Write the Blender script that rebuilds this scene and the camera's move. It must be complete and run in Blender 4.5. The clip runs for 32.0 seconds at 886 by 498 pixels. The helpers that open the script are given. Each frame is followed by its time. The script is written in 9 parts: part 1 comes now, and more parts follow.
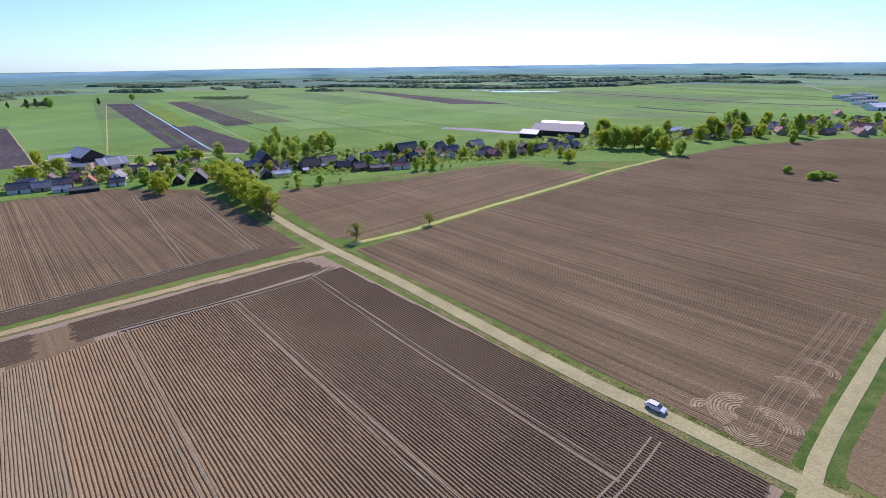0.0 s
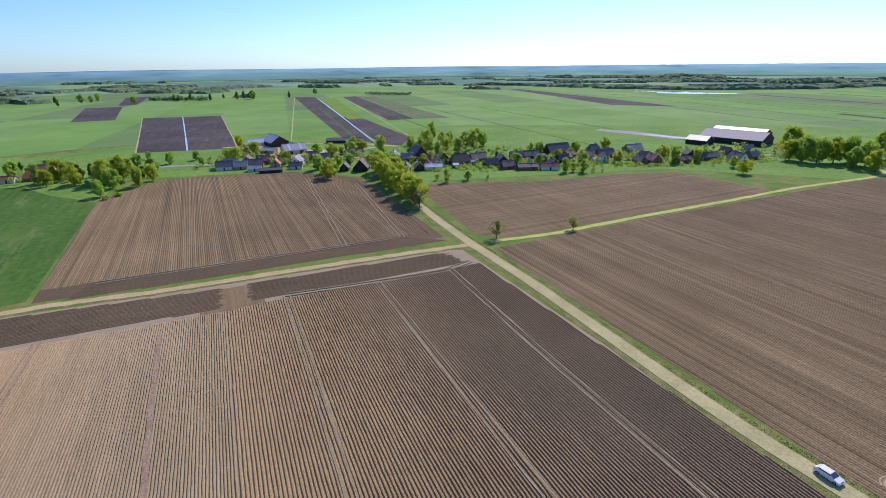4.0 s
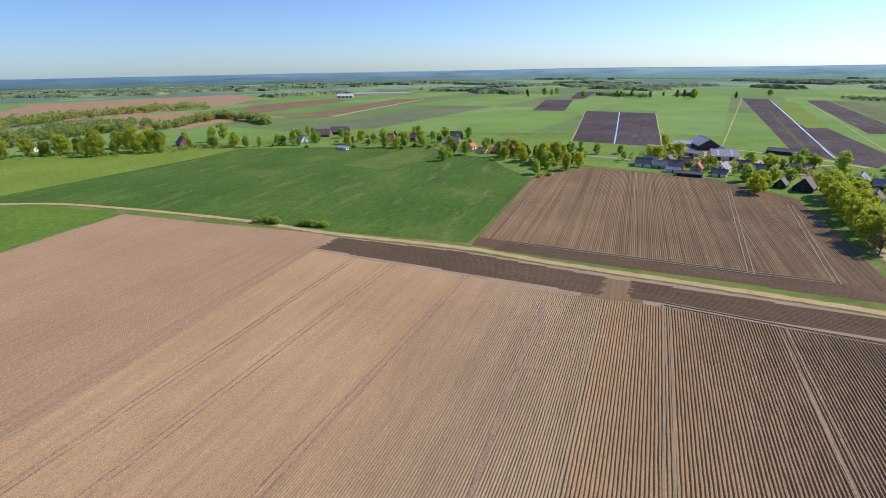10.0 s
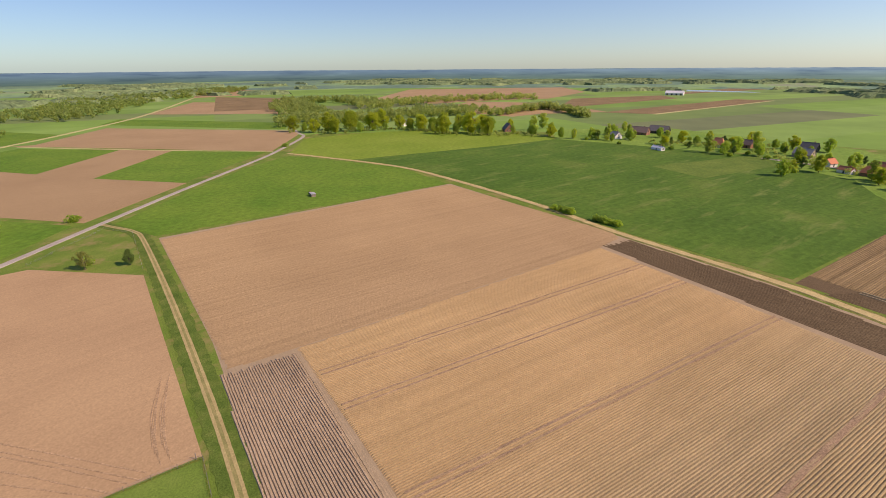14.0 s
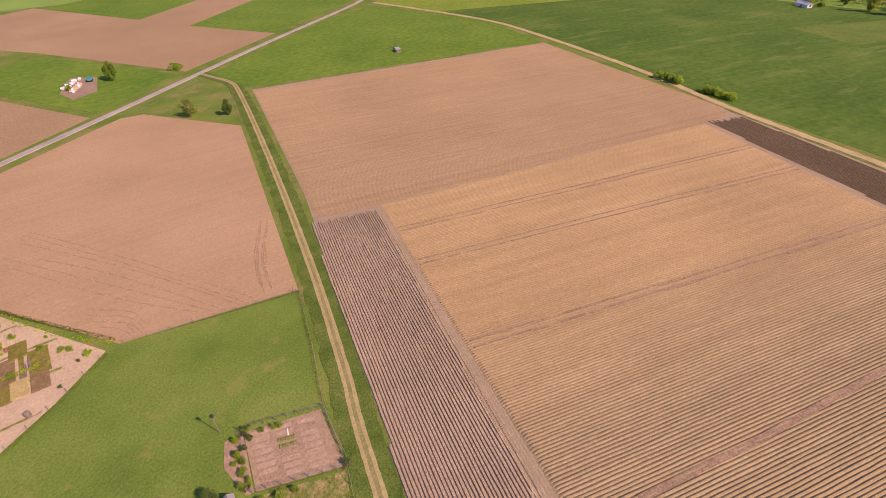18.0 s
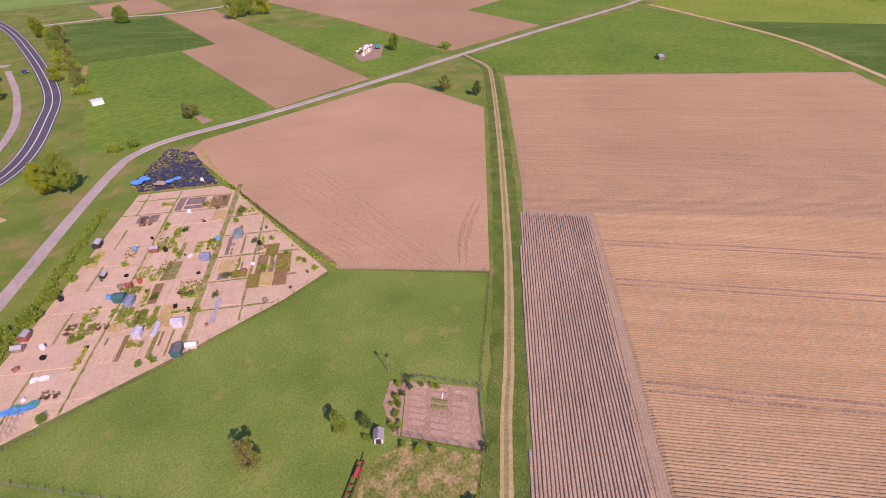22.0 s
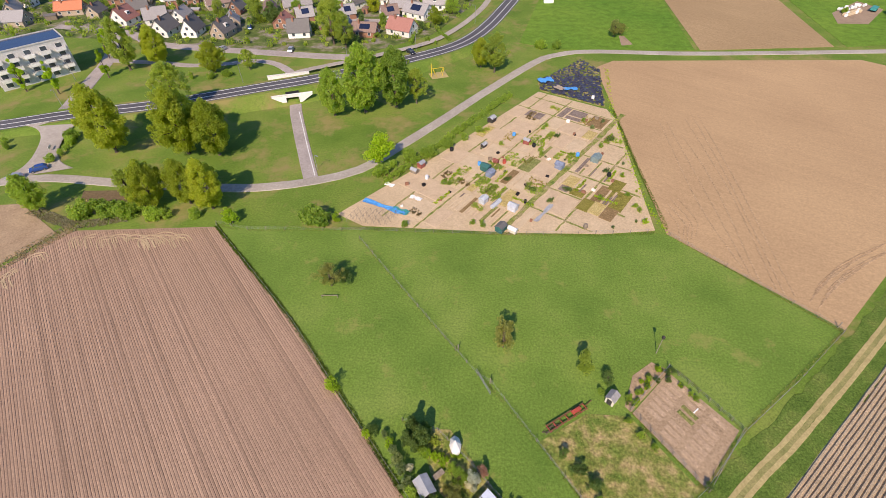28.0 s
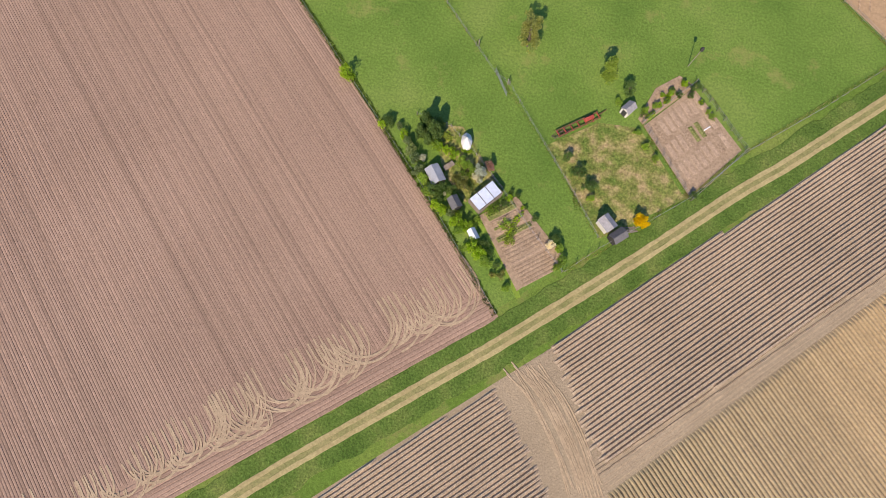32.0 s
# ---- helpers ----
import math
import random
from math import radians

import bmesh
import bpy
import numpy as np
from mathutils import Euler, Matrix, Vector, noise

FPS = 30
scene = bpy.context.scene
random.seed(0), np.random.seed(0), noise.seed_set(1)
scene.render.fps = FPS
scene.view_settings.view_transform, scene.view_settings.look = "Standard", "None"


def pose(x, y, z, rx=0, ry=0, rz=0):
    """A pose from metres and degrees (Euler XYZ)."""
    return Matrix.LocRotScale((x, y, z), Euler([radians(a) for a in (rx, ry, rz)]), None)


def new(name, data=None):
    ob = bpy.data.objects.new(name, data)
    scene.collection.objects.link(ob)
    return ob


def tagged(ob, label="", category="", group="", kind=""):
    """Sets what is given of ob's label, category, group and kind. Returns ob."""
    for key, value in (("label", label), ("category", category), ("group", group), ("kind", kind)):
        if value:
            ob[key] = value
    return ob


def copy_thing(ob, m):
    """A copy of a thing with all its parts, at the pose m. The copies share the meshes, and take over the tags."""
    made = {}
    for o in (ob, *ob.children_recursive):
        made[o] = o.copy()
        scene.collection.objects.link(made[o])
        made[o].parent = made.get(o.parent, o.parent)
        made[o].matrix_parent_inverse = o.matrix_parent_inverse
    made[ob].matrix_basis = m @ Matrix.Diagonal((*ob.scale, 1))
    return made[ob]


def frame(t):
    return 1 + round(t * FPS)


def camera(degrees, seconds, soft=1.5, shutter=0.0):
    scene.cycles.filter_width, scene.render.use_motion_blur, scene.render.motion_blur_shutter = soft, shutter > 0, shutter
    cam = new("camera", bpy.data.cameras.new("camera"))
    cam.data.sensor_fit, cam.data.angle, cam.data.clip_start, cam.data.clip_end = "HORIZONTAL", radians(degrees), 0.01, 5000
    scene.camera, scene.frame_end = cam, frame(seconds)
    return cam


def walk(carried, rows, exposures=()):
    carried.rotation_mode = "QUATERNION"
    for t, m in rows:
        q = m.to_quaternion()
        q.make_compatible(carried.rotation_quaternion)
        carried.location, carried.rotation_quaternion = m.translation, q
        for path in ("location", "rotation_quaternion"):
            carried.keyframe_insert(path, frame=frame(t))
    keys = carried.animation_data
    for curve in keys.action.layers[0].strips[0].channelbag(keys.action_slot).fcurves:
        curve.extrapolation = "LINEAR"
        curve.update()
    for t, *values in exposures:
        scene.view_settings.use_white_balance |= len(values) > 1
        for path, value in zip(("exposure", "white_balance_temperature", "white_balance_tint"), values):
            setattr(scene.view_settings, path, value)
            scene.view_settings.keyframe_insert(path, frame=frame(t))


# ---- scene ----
cam = camera(85.2, 32.0, 0.75)
PATH = [
    (0.0, pose(0.00, -0.00, 70.00, 68.85, 0.71, 0.08)),
    (0.5, pose(-0.03, -0.01, 70.01, 68.82, 0.65, 1.41)),
    (1.0, pose(-0.13, 0.08, 70.08, 68.81, 0.61, 4.73)),
    (1.5, pose(-0.23, 0.18, 70.15, 68.77, 0.58, 9.17)),
    (2.0, pose(-0.38, 0.32, 70.22, 68.79, 0.75, 13.45)),
    (2.5, pose(-0.45, 0.44, 70.24, 68.82, 0.79, 15.41)),
    (4.5, pose(-0.55, 0.84, 70.07, 68.92, 0.69, 19.13)),
    (5.0, pose(-0.54, 0.90, 70.03, 68.88, 0.79, 21.81)),
    (5.5, pose(-0.43, 0.93, 70.00, 68.92, 0.78, 25.21)),
    (6.0, pose(-0.34, 0.95, 70.03, 68.96, 0.83, 28.96)),
    (6.5, pose(-0.23, 0.86, 70.04, 68.92, 0.87, 33.10)),
    (7.0, pose(-0.18, 0.80, 70.12, 68.93, 0.86, 37.51)),
    (7.5, pose(-0.27, 0.81, 70.16, 69.02, 0.83, 42.05)),
    (8.0, pose(-0.43, 0.82, 70.18, 69.12, 0.76, 46.66)),
    (8.5, pose(-0.48, 0.75, 70.21, 69.18, 0.73, 51.41)),
    (9.0, pose(-0.51, 0.59, 70.25, 69.24, 0.71, 56.12)),
    (9.5, pose(-0.48, 0.42, 70.32, 69.26, 0.76, 60.49)),
    (10.0, pose(-0.38, 0.19, 70.39, 69.31, 0.88, 64.65)),
    (10.5, pose(-0.30, 0.03, 70.51, 69.27, 0.95, 68.80)),
    (11.0, pose(-0.23, 0.02, 70.53, 69.21, 0.89, 73.24)),
    (11.5, pose(-0.19, 0.05, 70.52, 69.18, 0.74, 78.00)),
    (12.0, pose(-0.22, 0.10, 70.48, 69.22, 0.81, 82.99)),
    (12.5, pose(-0.18, 0.22, 70.45, 69.24, 0.88, 87.91)),
    (13.0, pose(-0.13, 0.35, 70.41, 69.21, 0.84, 92.80)),
    (13.5, pose(-0.06, 0.49, 70.25, 69.35, 0.83, 97.67)),
    (15.5, pose(0.60, 1.01, 69.72, 66.42, 1.21, 104.71)),
    (16.0, pose(0.71, 1.08, 69.68, 60.18, 1.14, 105.61)),
    (16.5, pose(0.83, 1.12, 69.71, 55.35, 1.08, 106.47)),
    (17.0, pose(0.81, 1.12, 69.74, 54.03, 1.03, 107.30)),
    (17.5, pose(0.79, 1.08, 69.82, 53.75, 1.08, 108.44)),
    (18.0, pose(0.83, 0.99, 69.93, 53.66, 1.03, 110.51)),
    (18.5, pose(0.90, 0.87, 70.02, 53.64, 0.99, 113.40)),
    (19.0, pose(0.98, 0.70, 70.06, 53.67, 0.94, 116.78)),
    (19.5, pose(1.03, 0.54, 70.02, 53.68, 0.92, 120.20)),
    (20.0, pose(1.01, 0.34, 69.89, 53.72, 0.78, 123.79)),
    (20.5, pose(0.98, 0.23, 69.71, 53.77, 0.70, 127.43)),
    (21.0, pose(0.89, 0.18, 69.54, 53.83, 0.80, 130.78)),
    (21.5, pose(0.82, 0.19, 69.44, 53.80, 0.75, 134.61)),
    (22.0, pose(0.78, 0.27, 69.42, 53.81, 0.86, 139.02)),
    (22.5, pose(0.78, 0.37, 69.46, 53.84, 0.97, 143.79)),
    (23.0, pose(0.79, 0.44, 69.51, 53.87, 0.94, 148.48)),
    (23.5, pose(0.81, 0.53, 69.55, 53.90, 0.95, 153.12)),
    (24.0, pose(0.89, 0.66, 69.55, 53.94, 0.91, 157.77)),
    (24.5, pose(0.93, 0.83, 69.58, 53.97, 0.93, 162.67)),
    (25.0, pose(1.00, 1.04, 69.64, 54.05, 0.96, 167.67)),
    (25.5, pose(1.11, 1.23, 69.70, 54.10, 0.93, 172.47)),
    (27.5, pose(1.37, 2.29, 70.37, 53.07, 1.10, 185.39)),
    (28.0, pose(1.41, 2.35, 70.45, 47.25, 1.02, 186.30)),
    (28.5, pose(1.42, 2.27, 70.51, 39.53, 0.83, 187.03)),
    (29.0, pose(1.40, 2.38, 70.59, 34.57, 0.80, 187.62)),
    (29.5, pose(1.45, 2.30, 70.56, 24.58, 0.58, 188.19)),
    (30.0, pose(1.52, 2.34, 70.57, 16.40, 0.27, 188.73)),
    (30.5, pose(1.58, 2.27, 70.49, 12.50, 0.18, 189.32)),
    (31.0, pose(1.64, 2.25, 70.47, 12.25, 0.18, 189.84)),
    (31.5, pose(1.67, 2.25, 70.50, 12.29, 0.19, 190.38)),
    (32.0, pose(1.67, 2.25, 70.50, 12.28, 0.20, 190.91)),
]
EXPOSURES = [
(0.0, 0.14, 6250, 33), (1.0, 0.13, 6280, 31), (2.5, 0.12, 6280, 26), (5.0, 0.12, 6300, 26), (9.0, 0.18, 6650, 27), (11.0, 0.17, 7000, 30), (13.0, 0.2, 7700, 32),
    (15.5, 0.16, 11000, 31), (16.5, 0.19, 10900, 36), (18.0, 0.25, 9200, 49), (20.0, 0.3, 7850, 60), (22.0, 0.3, 7600, 58), (24.0, 0.34, 7500, 49), (25.5, 0.4, 7900, 38), (28.0, 0.44, 8250, 21), (30.0, 0.44, 8000, 19), (32.0, 0.44, 7800, 20),
]
walk(cam, PATH, EXPOSURES)

# ---- world, sun ----
SUN = Vector((0.115, 0.755, 0.645)).normalized()
world = bpy.data.worlds.new("sky")
scene.world = world
world.use_nodes = True
wn = world.node_tree
sky = wn.nodes.new("ShaderNodeTexSky")
sky.sky_type = "NISHITA"
sky.sun_disc = False
sky.sun_elevation = math.asin(SUN.z)
sky.sun_rotation = math.atan2(SUN.x, SUN.y)
sky.altitude = 60
sky.air_density, sky.dust_density, sky.ozone_density = 1.0, 0.25, 1.8
cool = wn.nodes.new("ShaderNodeMix")
cool.data_type, cool.blend_type = "RGBA", "MULTIPLY"
cool.inputs[0].default_value = 1.0
aim = wn.nodes.new("ShaderNodeTexCoord")
glow = wn.nodes.new("ShaderNodeVectorMath")
glow.operation = "DOT_PRODUCT"
glow.inputs[1].default_value = Vector((SUN.x, SUN.y, 0)).normalized()
wn.links.new(aim.outputs["Generated"], glow.inputs[0])
side = wn.nodes.new("ShaderNodeMapRange")
side.inputs["From Min"].default_value = -1.0
wn.links.new(glow.outputs["Value"], side.inputs["Value"])
tint = wn.nodes.new("ShaderNodeMix")
tint.data_type = "RGBA"
tint.inputs[6].default_value = (0.35, 0.64, 1.02, 1)
tint.inputs[7].default_value = (0.67, 1.0, 1.40, 1)
wn.links.new(side.outputs[0], tint.inputs[0])
wn.links.new(tint.outputs[2], cool.inputs[7])
wn.links.new(sky.outputs[0], cool.inputs[6])
wn.links.new(cool.outputs[2], wn.nodes["Background"].inputs[0])
wn.nodes["Background"].inputs[1].default_value = 0.115
lamp = bpy.data.lights.new("sun", "SUN")
lamp.energy, lamp.angle, lamp.color = 3.6, radians(0.55), (1.0, 0.95, 0.87)
sun = new("sun", lamp)
sun.rotation_mode = "QUATERNION"
sun.rotation_quaternion = SUN.to_track_quat("Z", "Y")

# ---- materials ----


def material(name, rough=0.9, metal=0.0, spec=0.2):
    m = bpy.data.materials.new(name)
    m.use_nodes = True
    b = m.node_tree.nodes["Principled BSDF"]
    b.inputs["Roughness"].default_value = rough
    b.inputs["Metallic"].default_value = metal
    b.inputs["Specular IOR Level"].default_value = spec
    return m, m.node_tree, b


def node(nt, kind, **inputs):
    n = nt.nodes.new(kind)
    for key, value in inputs.items():
        n.inputs[key].default_value = value
    return n


def noise_of(nt, where, scale, detail=3.0, rough=0.6):
    n = node(nt, "ShaderNodeTexNoise", Scale=scale, Detail=detail, Roughness=rough)
    nt.links.new(where, n.inputs["Vector"])
    return n.outputs["Fac"]


def ramp(nt, fac, stops):
    r = nt.nodes.new("ShaderNodeValToRGB")
    while len(r.color_ramp.elements) < len(stops):
        r.color_ramp.elements.new(0.5)
    for e, (p, c) in zip(r.color_ramp.elements, stops):
        e.position, e.color = p, (*c, 1)
    nt.links.new(fac, r.inputs[0])
    return r.outputs[0]


def mix(nt, fac, a, b, blend="MIX"):
    n = nt.nodes.new("ShaderNodeMix")
    n.data_type, n.blend_type = "RGBA", blend
    for value, slot in ((fac, n.inputs[0]), (a, n.inputs[6]), (b, n.inputs[7])):
        if hasattr(value, "links"):
            nt.links.new(value, slot)
        else:
            slot.default_value = value if isinstance(value, float) else (*value, 1)
    return n.outputs[2]


def stretched(nt, where, angle, sx, sy):
    n = nt.nodes.new("ShaderNodeMapping")
    n.vector_type = "TEXTURE"
    n.inputs["Rotation"].default_value = (0, 0, angle)
    n.inputs["Scale"].default_value = (sx, sy, 1)
    nt.links.new(where, n.inputs["Vector"])
    return n.outputs[0]


def bump(nt, b, height, strength, distance):
    n = node(nt, "ShaderNodeBump", Strength=strength, Distance=distance)
    nt.links.new(height, n.inputs["Height"])
    nt.links.new(n.outputs[0], b.inputs["Normal"])


def land(name, stops, patch=25.0, clod=0.6, fine=4.0, streak=None, relief=0.5, depth=0.15, second=None, grit=0.36, rows=0.0, gain=0.12):
    """Earth or grass: large patches, clods and fine grain; streak: (angle, length, width) of worked lines."""
    m, nt, b = material(name, 0.95, 0, 0.1)
    pos = nt.nodes.new("ShaderNodeNewGeometry").outputs["Position"]
    big = noise_of(nt, pos, 1 / patch, 4, 0.55)
    mid = noise_of(nt, pos, 1 / clod, 3, 0.6)
    col = ramp(nt, big, stops)
    lo, hi = (1 - grit,) * 3, (1 + grit,) * 3
    col = mix(nt, 1.0, col, ramp(nt, mid, [(0.25, lo), (0.75, hi)]), "MULTIPLY")
    small = noise_of(nt, pos, fine, 2, 0.6)
    col = mix(nt, 1.0, col, ramp(nt, small, [(0.3, (1 - grit * 0.7,) * 3), (0.7, (1 + grit * 0.7,) * 3)]), "MULTIPLY")
    if streak:
        angle, length, width = streak
        line = noise_of(nt, stretched(nt, pos, angle, length, width), 1.0, 3, 0.65)
        col = mix(nt, 1.0, col, ramp(nt, line, [(0.3, (1 - gain, 1 - gain, 1 - gain * 1.05)), (0.7, (1 + gain, 1 + gain, 1 + gain * 0.9))]), "MULTIPLY")
    if rows:
        isl = nt.nodes.new("ShaderNodeNewGeometry").outputs["Random Per Island"]
        col = mix(nt, 1.0, col, ramp(nt, isl, [(0.0, (1 - 1.5 * rows,) * 3), (0.2, (1 - 0.5 * rows,) * 3), (0.8, (1 + 0.4 * rows,) * 3), (1.0, (1 + rows,) * 3)]), "MULTIPLY")
    if second:
        tint, size, cut, *run = second
        spot = noise_of(nt, stretched(nt, pos, *run) if run else pos, 1 / size, 5, 0.7)
        r = ramp(nt, spot, [(cut, (0, 0, 0)), (cut + 0.15, (1, 1, 1))])
        col = mix(nt, r, col, tint)
    nt.links.new(col, b.inputs["Base Color"])
    bump(nt, b, mid, relief, depth)
    return m


def plain(name, colour, rough=0.7, metal=0.0, vary=0.12, scale=1.5, spec=0.3):
    """Paint, tiles, plaster: a base colour with stains at two scales and a different tone for each object."""
    m, nt, b = material(name, rough, metal, spec)
    pos = nt.nodes.new("ShaderNodeNewGeometry").outputs["Position"]
    rnd = nt.nodes.new("ShaderNodeObjectInfo").outputs["Random"]
    a = ramp(nt, noise_of(nt, pos, scale, 4), [(0.3, tuple(c * (1 - vary) for c in colour)), (0.7, tuple(min(1, c * (1 + vary)) for c in colour))])
    c = mix(nt, 1.0, a, ramp(nt, rnd, [(0.0, (0.88, 0.88, 0.88)), (1.0, (1.1, 1.1, 1.1))]), "MULTIPLY")
    c = mix(nt, 1.0, c, ramp(nt, noise_of(nt, pos, scale * 9, 2), [(0.3, (0.92, 0.92, 0.92)), (0.7, (1.06, 1.06, 1.06))]), "MULTIPLY")
    nt.links.new(c, b.inputs["Base Color"])
    return m


def leafy(name, c1, c2, shine=0.25):
    """Leaves: a tone for each leaf and for each plant, with light coming through."""
    m, nt, b = material(name, 0.6, 0, shine)
    isl = nt.nodes.new("ShaderNodeNewGeometry").outputs["Random Per Island"]
    rnd = nt.nodes.new("ShaderNodeObjectInfo").outputs["Random"]
    c = mix(nt, isl, c1, c2)
    c = mix(nt, 1.0, c, ramp(nt, rnd, [(0.0, (0.85, 0.9, 0.85)), (1.0, (1.28, 1.22, 1.12))]), "MULTIPLY")
    nt.links.new(c, b.inputs["Base Color"])
    t = nt.nodes.new("ShaderNodeBsdfTranslucent")
    nt.links.new(mix(nt, 1.0, c, (1.3, 1.32, 1.15), "MULTIPLY"), t.inputs[0])
    s = nt.nodes.new("ShaderNodeMixShader")
    s.inputs[0].default_value = 0.64
    nt.links.new(b.outputs[0], s.inputs[1])
    nt.links.new(t.outputs[0], s.inputs[2])
    nt.links.new(s.outputs[0], nt.nodes["Material Output"].inputs[0])
    return m


ROAD_ANGLE = math.atan2(0.722, -0.692)
TRACK_ANGLE = math.atan2(-0.692, -0.722)
GRASS = land("meadow_grass", [(0.3, (0.095, 0.176, 0.027)), (0.5, (0.134, 0.215, 0.037)), (0.7, (0.193, 0.249, 0.055))], 16, 0.45, 7, second=((0.26, 0.225, 0.085), 12, 0.5), grit=0.28)
CROP = land("young_crop", [(0.3, (0.055, 0.133, 0.021)), (0.55, (0.077, 0.165, 0.026)), (0.75, (0.133, 0.199, 0.042))], 60, 3, 2, streak=(ROAD_ANGLE, 40, 2.5), second=((0.165, 0.225, 0.06), 22, 0.55, 2.43, 2.2, 0.45), grit=0.25)
LUSH = land("lush_grass", [(0.3, (0.086, 0.200, 0.024)), (0.7, (0.144, 0.250, 0.035))], 40, 3, 2, grit=0.25)
LIME = land("yellow_green_grass", [(0.3, (0.149, 0.253, 0.029)), (0.7, (0.207, 0.299, 0.046))], 50, 3, 2, grit=0.25)
ROUGH = land("rough_grass", [(0.34, (0.115, 0.173, 0.034)), (0.48, (0.196, 0.216, 0.057)), (0.58, (0.310, 0.270, 0.103)), (0.7, (0.414, 0.302, 0.149))], 2.2, 0.5, 3, grit=0.4)
STRAW_TRACK = land("dry_track_grass", [(0.3, (0.21, 0.215, 0.075)), (0.7, (0.34, 0.29, 0.125))], 3.0, 0.4, 4, grit=0.2)
DARK_EARTH = land("dark_earth", [(0.3, (0.131, 0.092, 0.051)), (0.7, (0.173, 0.124, 0.069))], 30, 0.5, 3, rows=0.12)
BROWN_EARTH = land("brown_earth", [(0.3, (0.198, 0.140, 0.072)), (0.7, (0.267, 0.190, 0.099))], 40, 0.5, 3, streak=(ROAD_ANGLE, 90, 1.6), grit=0.3, rows=0.18, gain=0.2)
PINK_EARTH = land("harrowed_earth", [(0.3, (0.340, 0.231, 0.125)), (0.7, (0.408, 0.283, 0.155))], 60, 0.8, 3, streak=(ROAD_ANGLE, 30, 1.2), grit=0.2, rows=0.06, gain=0.06)
TAN_EARTH = land("dry_earth", [(0.3, (0.337, 0.253, 0.134)), (0.7, (0.398, 0.301, 0.163))], 50, 0.5, 5, streak=(ROAD_ANGLE, 60, 3), grit=0.18, rows=0.3)
RIDGE_EARTH = land("ridged_earth", [(0.3, (0.262, 0.185, 0.101)), (0.7, (0.334, 0.239, 0.132))], 30, 0.35, 5, rows=0.16)
HEAD_EARTH = land("headland_ridge_earth", [(0.3, (0.358, 0.272, 0.179)), (0.7, (0.440, 0.336, 0.223))], 20, 0.3, 5, rows=0.1, grit=0.32)
DRILL_EARTH = land("drilled_earth", [(0.3, (0.328, 0.214, 0.148)), (0.7, (0.389, 0.257, 0.179))], 35, 0.35, 6, relief=0.4, depth=0.06, grit=0.2, rows=0.13)
SAND_EARTH = land("bare_tan_earth", [(0.3, (0.412, 0.272, 0.152)), (0.7, (0.480, 0.323, 0.180))], 30, 0.8, 2.5, streak=(-0.6, 60, 1.6), grit=0.1, gain=0.05)
TRODDEN = land("churned_earth", [(0.3, (0.3, 0.215, 0.15)), (0.7, (0.37, 0.27, 0.19))], 5, 0.3, 4, grit=0.2)
PEAT = land("peat_earth", [(0.3, (0.066, 0.056, 0.05)), (0.7, (0.115, 0.095, 0.083))], 60, 5, 1, streak=(-0.96, 120, 9), second=((0.19, 0.16, 0.145), 26, 0.58, -0.96, 2.0, 0.5))
DULL_GRASS = land("dull_grazed_grass", [(0.3, (0.13, 0.17, 0.065)), (0.7, (0.17, 0.2, 0.085))], 40, 5, 1, streak=(-0.96, 120, 9))
ROAD_VERGE = land("straw_road_verge", [(0.32, (0.13, 0.16, 0.04)), (0.5, (0.2, 0.21, 0.065)), (0.68, (0.31, 0.27, 0.11))], 4, 0.5, 3, grit=0.35)
HOME_EARTH = land("home_garden_earth", [(0.3, (0.331, 0.231, 0.145)), (0.7, (0.422, 0.303, 0.195))], 5, 0.5, 3, grit=0.2)
PLOT_EARTH = land("garden_earth", [(0.3, (0.487, 0.361, 0.226)), (0.7, (0.596, 0.456, 0.294))], 8, 0.5, 3, grit=0.13)
RUT = land("pale_wheel_rut", [(0.3, (0.370, 0.293, 0.133)), (0.7, (0.465, 0.380, 0.179))], 5, 0.5, 3, grit=0.16)
PALE_LINE = land("pale_tramline", [(0.3, (0.275, 0.229, 0.135)), (0.7, (0.342, 0.288, 0.176))], 5, 0.4, 3, grit=0.2)
DIRT_ROAD = land("sand_road", [(0.3, (0.402, 0.359, 0.167)), (0.7, (0.519, 0.468, 0.225))], 8, 0.6, 4, grit=0.18)
VILLAGE_GREEN = land("village_pasture", [(0.3, (0.12, 0.25, 0.04)), (0.7, (0.2, 0.32, 0.065))], 40, 3, 2, grit=0.25)
FLAT_HEAD = land("flat_headland_earth", [(0.3, (0.330, 0.252, 0.159)), (0.7, (0.398, 0.307, 0.197))], 9, 0.3, 4, streak=(TRACK_ANGLE, 25, 0.22), grit=0.16)
MEADOW = land("grazed_meadow", [(0.3, (0.102, 0.185, 0.032)), (0.5, (0.138, 0.230, 0.042)), (0.7, (0.188, 0.266, 0.060))], 14, 0.4, 7, second=((0.26, 0.265, 0.08), 8, 0.58), grit=0.3)
VERGE = land("verge_grass", [(0.3, (0.066, 0.125, 0.022)), (0.5, (0.1, 0.165, 0.032)), (0.7, (0.165, 0.205, 0.052))], 5, 0.35, 4, grit=0.4)
PATH_STRAW = land("yellow_path_grass", [(0.3, (0.42, 0.42, 0.11)), (0.7, (0.56, 0.53, 0.18))], 8, 0.5, 4, grit=0.2)
ASPHALT = land("old_asphalt", [(0.3, (0.340, 0.300, 0.256)), (0.7, (0.442, 0.397, 0.341))], 10, 0.8, 5, relief=0.2, depth=0.02, grit=0.15)
